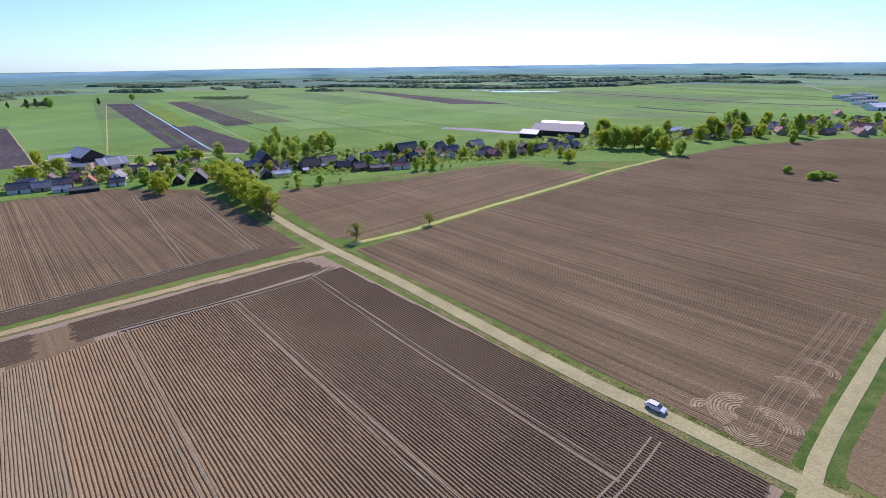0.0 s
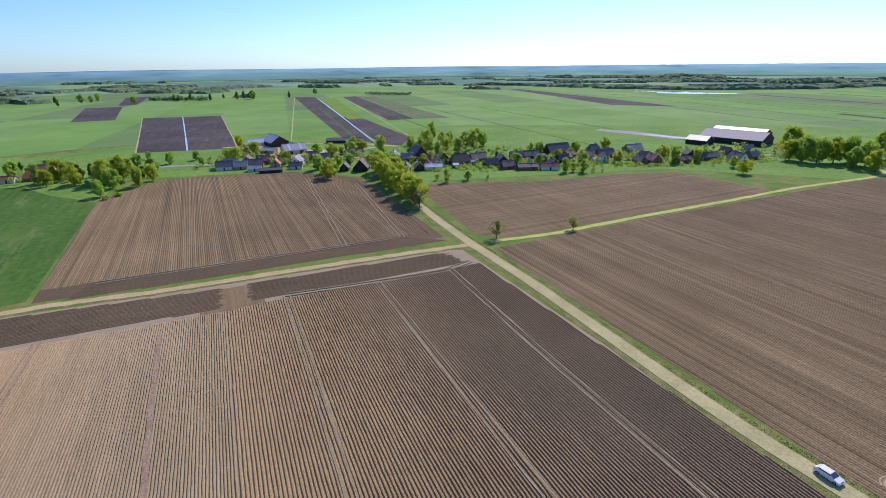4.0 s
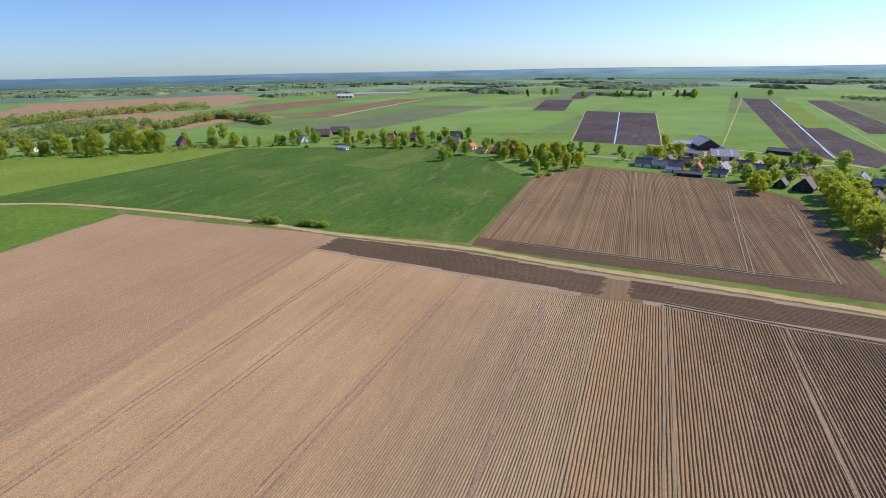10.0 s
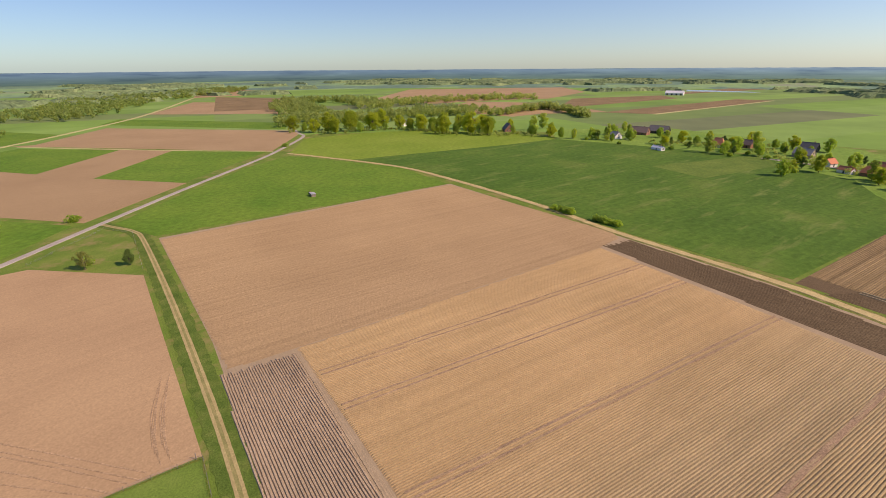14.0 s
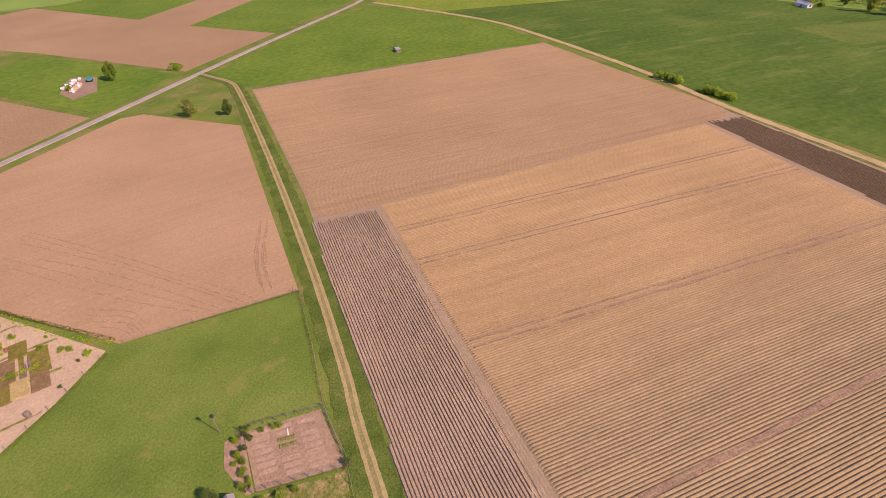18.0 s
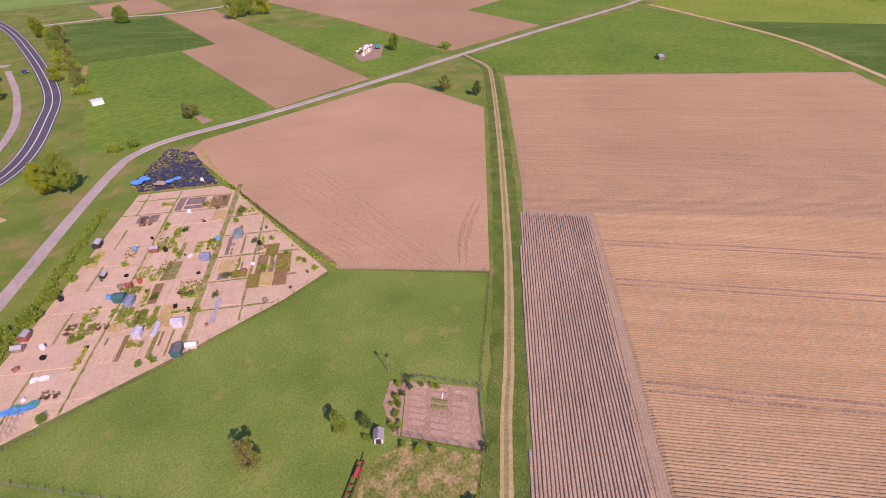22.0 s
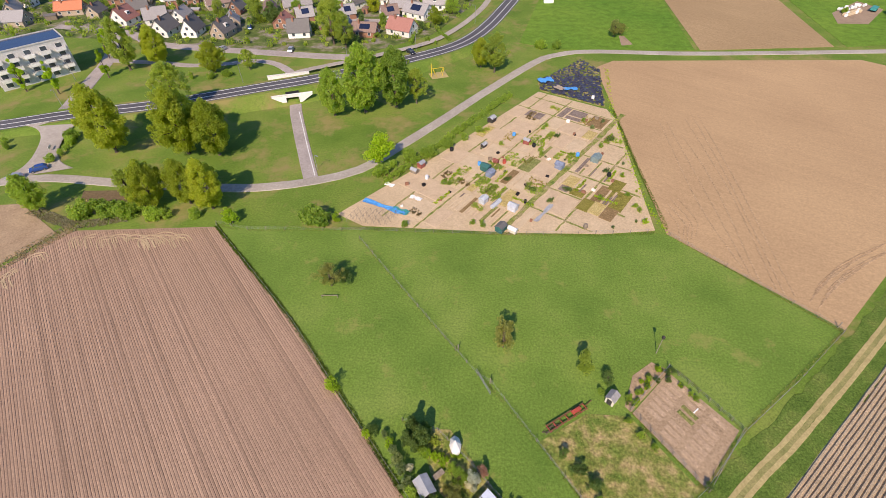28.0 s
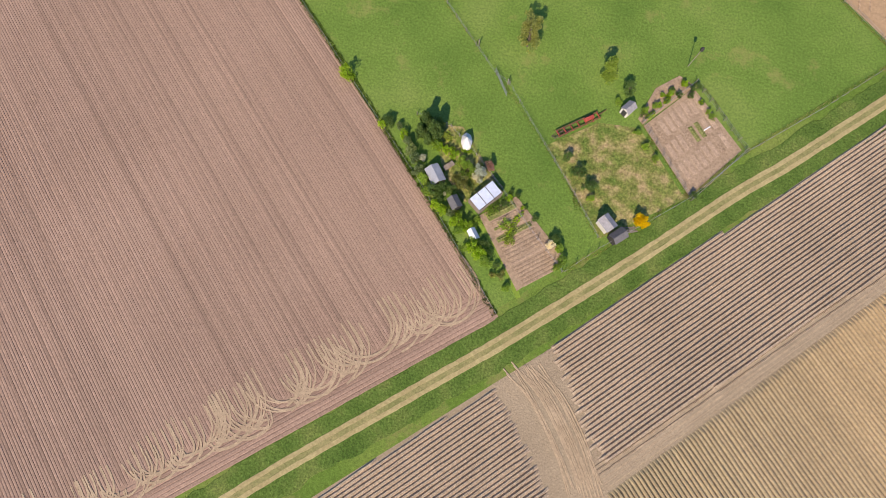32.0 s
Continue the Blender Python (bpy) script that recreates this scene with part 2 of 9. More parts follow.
DARK_ASPHALT = land("road_asphalt", [(0.3, (0.09, 0.09, 0.1)), (0.7, (0.12, 0.12, 0.13))], 10, 0.8, 5, relief=0.2, depth=0.02, grit=0.15)
PAVING = land("street_paving", [(0.3, (0.324, 0.284, 0.257)), (0.7, (0.419, 0.365, 0.338))], 6, 0.8, 5, relief=0.2, depth=0.02, grit=0.15)
WHITE_PAINT = plain("white_road_paint", (0.75, 0.75, 0.72), 0.6)
WHITE = plain("white_plaster", (0.78, 0.76, 0.72), 0.7)
CREAM = plain("cream_render", (0.6, 0.55, 0.46), 0.8)
BRICK = plain("red_brick", (0.3, 0.15, 0.1), 0.9, scale=3)
PALE_BRICK = plain("buff_brick", (0.42, 0.33, 0.25), 0.9, scale=3)
DARK_WOOD = plain("tarred_boards", (0.05, 0.045, 0.04), 0.8, vary=0.25)
WOOD = plain("weathered_boards", (0.25, 0.2, 0.15), 0.85, vary=0.25)
POST_WOOD = plain("grey_post_wood", (0.240, 0.203, 0.165), 0.9, vary=0.25)
ORANGE_ROOF = plain("orange_roof_tiles", (0.55, 0.19, 0.1), 0.75, scale=2, vary=0.16)
RED_ORANGE = plain("red_orange_tiles", (0.4, 0.125, 0.085), 0.75, scale=2, vary=0.16)
RED_ROOF = plain("red_roof_tiles", (0.36, 0.165, 0.135), 0.75, scale=2, vary=0.16)
GREY_ROOF = plain("grey_roof_tiles", (0.33, 0.312, 0.305), 0.7, scale=2, vary=0.18)
DARK_ROOF = plain("anthracite_roof_tiles", (0.145, 0.137, 0.132), 0.65, scale=2, vary=0.2)
BROWN_ROOF = plain("brown_roof_tiles", (0.25, 0.172, 0.145), 0.75, scale=2, vary=0.18)
FLAT_ROOF = plain("bitumen_roof", (0.3, 0.3, 0.31), 0.85, scale=0.5, vary=0.15)
SHEET_ROOF = plain("fibre_cement_sheet", (0.36, 0.37, 0.38), 0.6, scale=0.8, vary=0.15)
BRIGHT_SHEET = plain("pale_metal_sheet", (0.7, 0.71, 0.72), 0.45, scale=0.8)
THATCH = plain("weathered_thatch", (0.16, 0.125, 0.09), 0.95, scale=2, vary=0.2)
STEEL = plain("galvanised_steel", (0.45, 0.46, 0.47), 0.45, 0.7)
CONCRETE = plain("pale_concrete", (0.55, 0.53, 0.5), 0.85)
DARK_VOID = plain("dark_opening", (0.02, 0.02, 0.022), 0.9)
BLUE_SHEET = plain("blue_tarpaulin", (0.06, 0.32, 0.7), 0.45, vary=0.25)
BLACK_SHEET = plain("black_plastic_sheet", (0.05, 0.048, 0.066), 0.4, vary=0.7, scale=1.6)
TEAL_PAINT = plain("teal_paint", (0.03, 0.28, 0.26), 0.6)
RED_PAINT = plain("faded_red_paint", (0.42, 0.075, 0.05), 0.6, vary=0.25)
RUST = plain("rusty_iron", (0.2, 0.085, 0.05), 0.85, 0.2, vary=0.35)
YELLOW_PAINT = plain("yellow_paint", (0.75, 0.55, 0.05), 0.55)
BLUE_CAR = plain("blue_car_paint", (0.03, 0.09, 0.3), 0.25, 0.3, 0.03, spec=0.6)
WHITE_CAR = plain("white_car_paint", (0.78, 0.78, 0.78), 0.25, 0.0, 0.03, spec=0.6)
DARK_CAR = plain("dark_car_paint", (0.03, 0.035, 0.05), 0.25, 0.3, 0.03, spec=0.6)
SILVER_CAR = plain("silver_car_paint", (0.5, 0.51, 0.53), 0.3, 0.5, 0.03, spec=0.6)
RUBBER = plain("tyre_rubber", (0.025, 0.025, 0.025), 0.85)
GLASS = plain("window_glass", (0.06, 0.075, 0.09), 0.08, 0.0, 0.1, spec=0.8)
SOLAR = plain("solar_glass", (0.02, 0.03, 0.07), 0.15, 0.2, 0.15, spec=0.7)
BALE_WRAP = plain("white_bale_wrap", (0.74, 0.75, 0.72), 0.4)
# Whitish base colour paints the glare on the water.
WATER = plain("glare_tinted_water", (0.42, 0.47, 0.5), 0.08, 0.0, 0.05, spec=0.8)
BARK = plain("tree_bark", (0.13, 0.1, 0.075), 0.95, vary=0.3, scale=4)
LEAF_OAK = leafy("oak_leaves", (0.30, 0.37, 0.045), (0.46, 0.50, 0.07))
LEAF_GREEN = leafy("fresh_green_leaves", (0.23, 0.36, 0.065), (0.40, 0.51, 0.10))
LEAF_DARK = leafy("dark_green_leaves", (0.11, 0.19, 0.055), (0.19, 0.28, 0.085))
LEAF_GREY = leafy("grey_green_leaves", (0.2, 0.27, 0.11), (0.36, 0.41, 0.2))
LEAF_OLIVE = leafy("olive_leaves", (0.259, 0.356, 0.067), (0.440, 0.506, 0.114))
LEAF_BROWN = leafy("budding_brown_twigs", (0.210, 0.150, 0.083), (0.300, 0.240, 0.120))
LEAF_BRIGHT = leafy("bright_spring_leaves", (0.276, 0.435, 0.040), (0.435, 0.553, 0.059))
BLOSSOM = leafy("white_blossom", (0.6, 0.58, 0.5), (0.75, 0.72, 0.66))
PINK_BLOSSOM = leafy("pink_blossom", (0.5, 0.25, 0.2), (0.65, 0.4, 0.33))
YELLOW_BLOSSOM = leafy("yellow_blossom", (0.7, 0.5, 0.01), (0.8, 0.62, 0.03))
# Leaf colours paled and blued in place of distance haze.
WOODLAND = leafy("hazed_woodland", (0.17, 0.26, 0.15), (0.26, 0.35, 0.20), 0.1)
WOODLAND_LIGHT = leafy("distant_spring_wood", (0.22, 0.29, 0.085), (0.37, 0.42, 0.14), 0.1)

# ---- building blocks ----


class Shape:
    """Vertices and faces of one mesh."""

    def __init__(self):
        self.v, self.f = [], []

    def add(self, verts, faces):
        n = len(self.v)
        self.v += [tuple(p) for p in verts]
        self.f += [tuple(i + n for i in f) for f in faces]
        return self

    def box(self, x, y, z, sx, sy, sz, turn=0.0):
        """A box standing on z, centred on x, y."""
        c, s = math.cos(turn), math.sin(turn)
        pts = []
        for k in (0, 1):
            for i, j in ((-1, -1), (1, -1), (1, 1), (-1, 1)):
                a, b = i * sx / 2, j * sy / 2
                pts.append((x + a * c - b * s, y + a * s + b * c, z + k * sz))
        return self.add(pts, [(3, 2, 1, 0), (4, 5, 6, 7), (0, 1, 5, 4), (1, 2, 6, 5), (2, 3, 7, 6), (3, 0, 4, 7)])

    def tube(self, points, radii, sides=7):
        n0 = len(self.v)
        pts = [Vector(p) for p in points]
        for i, (p, r) in enumerate(zip(pts, radii)):
            d = (pts[min(i + 1, len(pts) - 1)] - pts[max(i - 1, 0)]).normalized()
            a = d.orthogonal().normalized()
            b = d.cross(a)
            for k in range(sides):
                w = 2 * math.pi * k / sides
                self.v.append(tuple(p + r * (a * math.cos(w) + b * math.sin(w))))
        for i in range(len(pts) - 1):
            for k in range(sides):
                m = (k + 1) % sides
                self.f.append((n0 + i * sides + k, n0 + i * sides + m, n0 + (i + 1) * sides + m, n0 + (i + 1) * sides + k))
        self.f.append(tuple(n0 + (len(pts) - 1) * sides + k for k in range(sides)))
        self.f.append(tuple(n0 + k for k in reversed(range(sides))))
        return self

    def slab(self, quad, thick):
        """A slab on four points, thickened downwards along its normal."""
        q = [Vector(p) for p in quad]
        n = (q[1] - q[0]).cross(q[3] - q[0]).normalized()
        if n.z < 0:
            q.reverse()
            n = -n
        return self.add([p - n * thick for p in q] + q, [(3, 2, 1, 0), (4, 5, 6, 7), (0, 1, 5, 4), (1, 2, 6, 5), (2, 3, 7, 6), (3, 0, 4, 7)])

    def mesh(self, name, mat):
        me = bpy.data.meshes.new(name)
        me.from_pydata(self.v, [], self.f)
        me.materials.append(mat)
        return me


def part(name, shape, mat, parent, label=""):
    me = shape if isinstance(shape, bpy.types.Mesh) else shape.mesh(name, mat)
    ob = new(name, me)
    ob.parent = parent
    return tagged(ob, label)


def thing(name, x, y, turn=0.0, label="", category="", group="", z=0.0, kind=""):
    ob = new(name)
    ob.empty_display_size = 0.3
    ob.location, ob.rotation_euler = (x, y, z), (0, 0, turn)
    return tagged(ob, label, category, group, kind)


def setting(name, shape, mat, label, category):
    return tagged(new(name, shape.mesh(name, mat)), label, category, kind="structure")


layers = []


def patch(name, pts, z, mat, label, category="field"):
    """A flat piece of land with a low edge; each lies a little over the one before."""
    layers.append(name)
    z += 0.0012 * len(layers)
    area = sum(a[0] * b[1] - b[0] * a[1] for a, b in zip(pts, pts[1:] + pts[:1]))
    if area < 0:
        pts = pts[::-1]
    n = len(pts)
    s = Shape().add([(x, y, z) for x, y in pts] + [(x, y, -0.2) for x, y in pts], [tuple(range(n))] + [(i, i + n, (i + 1) % n + n, (i + 1) % n) for i in range(n)])
    return setting(name, s, mat, label, category)


def smooth_line(pts, step=4.0):
    """Catmull-Rom line through points of any dimension."""
    pts = [Vector(p) for p in pts]
    ext = [2 * pts[0] - pts[1]] + pts + [2 * pts[-1] - pts[-2]]
    out = []
    for i in range(1, len(ext) - 2):
        p0, p1, p2, p3 = ext[i - 1:i + 3]
        n = max(1, int((p2 - p1).length / step))
        for k in range(n):
            t = k / n
            out.append(0.5 * (2 * p1 + (p2 - p0) * t + (2 * p0 - 5 * p1 + 4 * p2 - p3) * t * t + (3 * p1 - p0 - 3 * p2 + p3) * t ** 3))
    return out + [pts[-1]]


def ribbon(pts, width, z, offset=0.0, ragged=0.0, step=4.0, edge=0.15, curve=True, rng=None):
    """A strip along a line with bevelled edges down to the ground."""
    line = smooth_line([(p[0], p[1], p[2] if len(p) > 2 else 0.0) for p in pts], step) if curve else [Vector((p[0], p[1], p[2] if len(p) > 2 else 0.0)) for p in pts]
    s, rows = Shape(), []
    rng = rng or random.Random(3)
    for i, p in enumerate(line):
        d = line[min(i + 1, len(line) - 1)] - line[max(i - 1, 0)]
        n = Vector((-d.y, d.x, 0)).normalized()
        l, r = (width / 2 + ragged * rng.uniform(-1, 1) for _ in (0, 1))
        c = p + n * offset
        rows.append([c + n * (l + edge) + Vector((0, 0, -0.05)), c + n * l + Vector((0, 0, z)), c - n * r + Vector((0, 0, z)), c - n * (r + edge) + Vector((0, 0, -0.05))])
    for i, row in enumerate(rows):
        s.v += [tuple(p) for p in row]
        if i:
            for k in range(3):
                a = 4 * (i - 1) + k
                s.f.append((a, a + 1, a + 5, a + 4))
    return s


def spans(pts, o, d, n):
    """Where the line at offset o along n, running in d, lies inside the polygon."""
    cuts = []
    for a, b in zip(pts, pts[1:] + pts[:1]):
        oa, ob = a[0] * n[0] + a[1] * n[1] - o, b[0] * n[0] + b[1] * n[1] - o
        if (oa < 0) != (ob < 0):
            t = oa / (oa - ob)
            cuts.append((a[0] + (b[0] - a[0]) * t) * d[0] + (a[1] + (b[1] - a[1]) * t) * d[1])
    cuts.sort()
    return list(zip(cuts[::2], cuts[1::2]))


def ridges(name, pts, angle, spacing, height, mat, label, z=0.03, step=7.0, seed=1, ragged=0.6, wobble=0.05, flat=0.3, split=False, foot=0.0):
    """A field of ridges, each with its own bevelled profile."""
    rng = random.Random(seed)
    d, n = (math.cos(angle), math.sin(angle)), (-math.sin(angle), math.cos(angle))
    lo = min(p[0] * n[0] + p[1] * n[1] for p in pts)
    hi = max(p[0] * n[0] + p[1] * n[1] for p in pts)
    s = Shape()
    field = tagged(new(name, s.mesh(name, mat)), label, "field", kind="structure") if split else None
    o = lo + spacing / 2
    while o < hi:
        for a, b in spans(pts, o, d, n):
            a, b = a + rng.uniform(0, ragged), b - rng.uniform(0, ragged)
            if b - a < 2:
                continue
            m = max(1, int((b - a) / step))
            cuts = [a, a + 0.8] + [a + (b - a) * (i + rng.uniform(-0.4, 0.4)) / m for i in range(1, m)] + [b - 0.8, b]
            base = len(s.v)
            for i, t in enumerate(cuts):
                w = rng.uniform(-wobble, wobble)
                h = z + height * rng.uniform(0.8, 1.15)
                if i in (0, len(cuts) - 1):
                    h = z + 0.02
                edge = ((-0.5 * spacing, z), (-flat / 2 * spacing + w, h), (flat / 2 * spacing + w, h), (0.5 * spacing, z))
                if foot:
                    edge = (edge[0], ((foot - 0.5) * spacing + w, z + 0.01)) + edge[1:3] + (((0.5 - foot) * spacing + w, z + 0.01), edge[3])
                for q, zz in edge:
                    s.v.append((d[0] * t + n[0] * (o + q), d[1] * t + n[1] * (o + q), zz))
                if i:
                    e = len(edge)
                    for k in range(e - 1):
                        c = base + e * (i - 1) + k
                        s.f.append((c, c + e, c + e + 1, c + 1))
            if split:
                part("ridge", s, mat, field)
                s = Shape()
        o += spacing
    return field or setting(name, s, mat, label, "field")


J1 = (64.5, 64.5)
A, B = (-0.722, -0.692), (-0.692, 0.722)


def block(a, b):
    """A point a metres along the farm track and b metres along the road from their crossing."""
    return (J1[0] + a * A[0] + b * B[0], J1[1] + a * A[1] + b * B[1])


def soil_gradient(m, stops, span=100):
    """Tints a soil colour along the farm track: stops by metres from the crossing."""
    nt = m.node_tree
    b = next(n for n in nt.nodes if n.type == "BSDF_PRINCIPLED")
    old = b.inputs["Base Color"].links[0].from_socket
    dot = nt.nodes.new("ShaderNodeVectorMath")
    dot.operation = "DOT_PRODUCT"
    det = A[0] * B[1] - A[1] * B[0]
    along = (B[1] / det, -B[0] / det, 0)
    dot.inputs[1].default_value = along
    shift = nt.nodes.new("ShaderNodeVectorMath")
    shift.operation = "SUBTRACT"
    shift.inputs[1].default_value = (J1[0], J1[1], 0)
    nt.links.new(nt.nodes.new("ShaderNodeNewGeometry").outputs["Position"], shift.inputs[0])
    nt.links.new(shift.outputs[0], dot.inputs[0])
    scale = nt.nodes.new("ShaderNodeMath")
    scale.operation = "MULTIPLY"
    scale.inputs[1].default_value = 1 / span
    nt.links.new(dot.outputs["Value"], scale.inputs[0])
    col = mix(nt, 1.0, old, ramp(nt, scale.outputs[0], [(p / span, c) for p, c in stops]), "MULTIPLY")
    nt.links.new(col, b.inputs["Base Color"])


soil_gradient(RIDGE_EARTH, [(8, (0.84, 0.84, 0.83)), (45, (1.0, 0.99, 0.94)), (72, (1.12, 1.1, 1.0)), (97, (1.3, 1.29, 1.2))])
soil_gradient(TAN_EARTH, [(95, (0.98, 1.0, 1.02)), (118, (0.97, 0.985, 1.06)), (150, (1.04, 0.98, 1.0)), (215, (1.06, 0.99, 0.98))], 250)

# ---- the land ----


def patchwork():
    """Strip fields of the far plain: a tone for each strip of about 300 by 70 m, lightened in place of haze."""
    m, nt, b = material("far_strip_fields", 0.95, 0, 0.1)
    pos = nt.nodes.new("ShaderNodeNewGeometry").outputs["Position"]
    turned = stretched(nt, pos, -0.96, 1, 1)
    cells = nt.nodes.new("ShaderNodeVectorMath")
    cells.operation = "SNAP"
    cells.inputs[1].default_value = (430, 95, 1000)
    nt.links.new(turned, cells.inputs[0])
    tone = nt.nodes.new("ShaderNodeTexWhiteNoise")
    nt.links.new(cells.outputs[0], tone.inputs["Vector"])
    col = ramp(nt, tone.outputs["Value"], [(0.0, (0.15, 0.28, 0.065)), (0.35, (0.18, 0.33, 0.07)), (0.6, (0.21, 0.34, 0.1)), (0.8, (0.15, 0.25, 0.075)), (0.94, (0.17, 0.24, 0.09)), (1.0, (0.16, 0.19, 0.1))])
    big = noise_of(nt, pos, 1 / 90, 4)
    col = mix(nt, 1.0, col, ramp(nt, big, [(0.3, (0.82, 0.85, 0.85)), (0.7, (1.15, 1.12, 1.1))]), "MULTIPLY")
    nt.links.new(col, b.inputs["Base Color"])
    return m


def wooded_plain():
    """The far plain: spring woods and meadows, tinted pale blue-green in place of haze."""
    m, nt, b = material("hazed_far_plain", 0.95, 0, 0.1)
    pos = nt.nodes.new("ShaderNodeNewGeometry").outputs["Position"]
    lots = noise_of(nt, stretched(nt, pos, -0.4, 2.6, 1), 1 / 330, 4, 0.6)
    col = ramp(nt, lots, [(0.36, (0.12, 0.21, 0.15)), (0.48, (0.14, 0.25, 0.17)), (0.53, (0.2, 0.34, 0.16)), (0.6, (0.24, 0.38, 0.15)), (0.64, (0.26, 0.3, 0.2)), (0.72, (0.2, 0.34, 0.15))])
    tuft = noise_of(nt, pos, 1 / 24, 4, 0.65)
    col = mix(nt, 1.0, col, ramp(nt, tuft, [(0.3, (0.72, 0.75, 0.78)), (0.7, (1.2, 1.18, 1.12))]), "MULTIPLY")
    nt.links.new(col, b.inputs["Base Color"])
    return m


ground_mesh = bpy.data.meshes.new("ground")
rings = [0.5, 40, 90, 160, 260, 400, 560, 760, 1000, 1300, 1700, 2200, 2700, 3200, 3700, 4200, 4600, 4850]
spokes = 96
gv, gf = [], []
for r in rings:
    rise = max(0.0, (r - 1900) / 2950)
    for k in range(spokes):
        w = 2 * math.pi * k / spokes
        lift = 36 * rise ** 1.4 * (1 + 0.12 * math.sin(3 * w + 1) + 0.08 * math.sin(11 * w))
        gv.append((r * math.cos(w), r * math.sin(w), lift))
for i in range(len(rings) - 1):
    for k in range(spokes):
        m2 = (k + 1) % spokes
        gf.append((i * spokes + k, (i + 1) * spokes + k, (i + 1) * spokes + m2, i * spokes + m2))
gf.append(tuple(range(spokes)))
ground_mesh.from_pydata(gv, [], gf)
ground_mesh.materials.append(GRASS)
ground_mesh.materials.append(patchwork())
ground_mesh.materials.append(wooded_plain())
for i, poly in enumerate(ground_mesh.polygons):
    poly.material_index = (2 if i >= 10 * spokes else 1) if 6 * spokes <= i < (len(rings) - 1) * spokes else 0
tagged(new("ground", ground_mesh), "flat green grassland reaching to the horizon", "ground", kind="structure")

ROW_ANGLE = math.atan2(0.743, -0.669)
TAN_ANGLE = math.atan2(0.70, -0.714)
# the worked earth below the ridges
patch("worked_earth", [block(4.5, 3), block(5, 158), (-57, 172), (-117, 121.5), (-166, 83), (-210, 39), (-296, -49), (-174, -158.5), (-100, -81.5), (-14, -2.2), (-6.3, 4.6), (43.5, 49)], 0.012, FLAT_HEAD, "brown worked earth between the ridges", "field")
patch("worked_earth_north", [(-168, 91.5), (-60, 187.5), (-100, 232), (-150, 284), (-205, 288.5), (-272, 248), (-269.5, 196)], 0.012, DARK_EARTH, "dark worked earth in front of the village", "field")
# the block between road, farm track and cross track
ridges("potato_field", [block(5.5, 4.5), block(6, 143), block(80, 147), block(93.5, 146), (-38.5, 32.4), (-18, 21.5), block(28, 23), block(27, 5)], ROW_ANGLE, 0.75, 0.3, RIDGE_EARTH, "brown potato field of straight narrow earth ridges", seed=2, split=True, flat=0.34, step=3.0, wobble=0.06, foot=0.1)
ridges("tan_ridge_field", [(-38.5, 32.4), block(93.5, 146), (-192.5, 30.5), (-101, -57.5), (-98.6, -55.3), (-23.2, 16.2)], ROW_ANGLE, 0.6, 0.28, TAN_EARTH, "dry tan field of low straight ridges", seed=3, split=True, step=3.0, wobble=0.05, flat=0.34, foot=0.11, ragged=0.15)
ridges("headland_ridges", [(-12.7, -1.4), (-87.2, -71.2), (-99.2, -57.6), (-21.4, 13.4)], TRACK_ANGLE, 0.6, 0.24, HEAD_EARTH, "strip of brown ridges running along the farm track", seed=4, ragged=1.5, split=True, flat=0.36, step=3.0, wobble=0.05, foot=0.1)
ridges("headland_ridges_east", [(-6.6, 5.2), (42.8, 47.6), block(28, 22.5), (-17.5, 19.5)], TRACK_ANGLE, 0.6, 0.24, HEAD_EARTH, "strip of dark ridges beside the farm track", seed=5, ragged=1.0, split=True, flat=0.36, step=3.0, wobble=0.05, foot=0.1)
patch("turning_place", [(-7.2, 4.6), (-12.8, -1.2), (-15.8, 4.9), (-22.5, 15), (-18.5, 20.5), (-12.9, 9)], 0.05, FLAT_HEAD, "trampled turning place of pale churned earth")
patch("headland_gap", [block(82, 144), block(82, 163), block(100, 163.5), block(101, 144)], 0.03, BROWN_EARTH, "bare brown earth at the ends of the rows", "field")
ridges("cross_headland_west", [block(211, 156), block(209, 171), block(150, 171.5), block(92, 164), block(94, 148.5)], math.atan2(-0.66, -0.75), 0.9, 0.12, DARK_EARTH, "dark brown strip of earth along the cross track", seed=6, ragged=2.5, split=True)
ridges("cross_headland_east", [block(87.5, 149.5), block(86, 164), block(12, 158.5), block(9, 145)], math.atan2(-0.66, -0.75), 0.9, 0.12, DARK_EARTH, "dark earth strip beside the sandy cross track", seed=7, ragged=2.0, split=True)
ridges("pale_ridged_field", [(-89.5, -70.5), (-172, -156.5), (-294, -48.5), (-213.5, 38.5), (-206, 40), (-193.5, 31), (-101.5, -58.2)], TAN_ANGLE, 0.6, 0.06, PINK_EARTH, "pale pinkish-brown field of faint ridges", seed=8, step=5.0, wobble=0.06)
# across the cross track and the road
ridges("north_ridged_field", [(-166, 106), (-78, 184.5), (-66, 189), (-104, 236), (-150, 283), (-205, 287), (-272, 247), (-269.5, 196), (-175, 99)], math.atan2(0.72, -0.69), 0.75, 0.15, BROWN_EARTH, "brown ridged field in front of the village", seed=9)
ridges("north_headland", [(-160, 96), (-164, 108), (-78, 183.5), (-57, 184.5)], math.atan2(0.66, 0.75), 0.9, 0.1, DARK_EARTH, "dark earth strip along the sandy track", seed=10, split=True)
ridges("village_field", [(-98, 262), (-49, 195), (-36, 193.5), (-18, 207), (20, 243), (72, 290.5), (99, 313.5), (77, 331.6), (51.7, 353.4), (16.8, 338.2), (-26, 306), (-97, 280)], math.atan2(0.67, 0.74), 0.75, 0.07, BROWN_EARTH, "brown harrowed field beside the village gardens", seed=11)
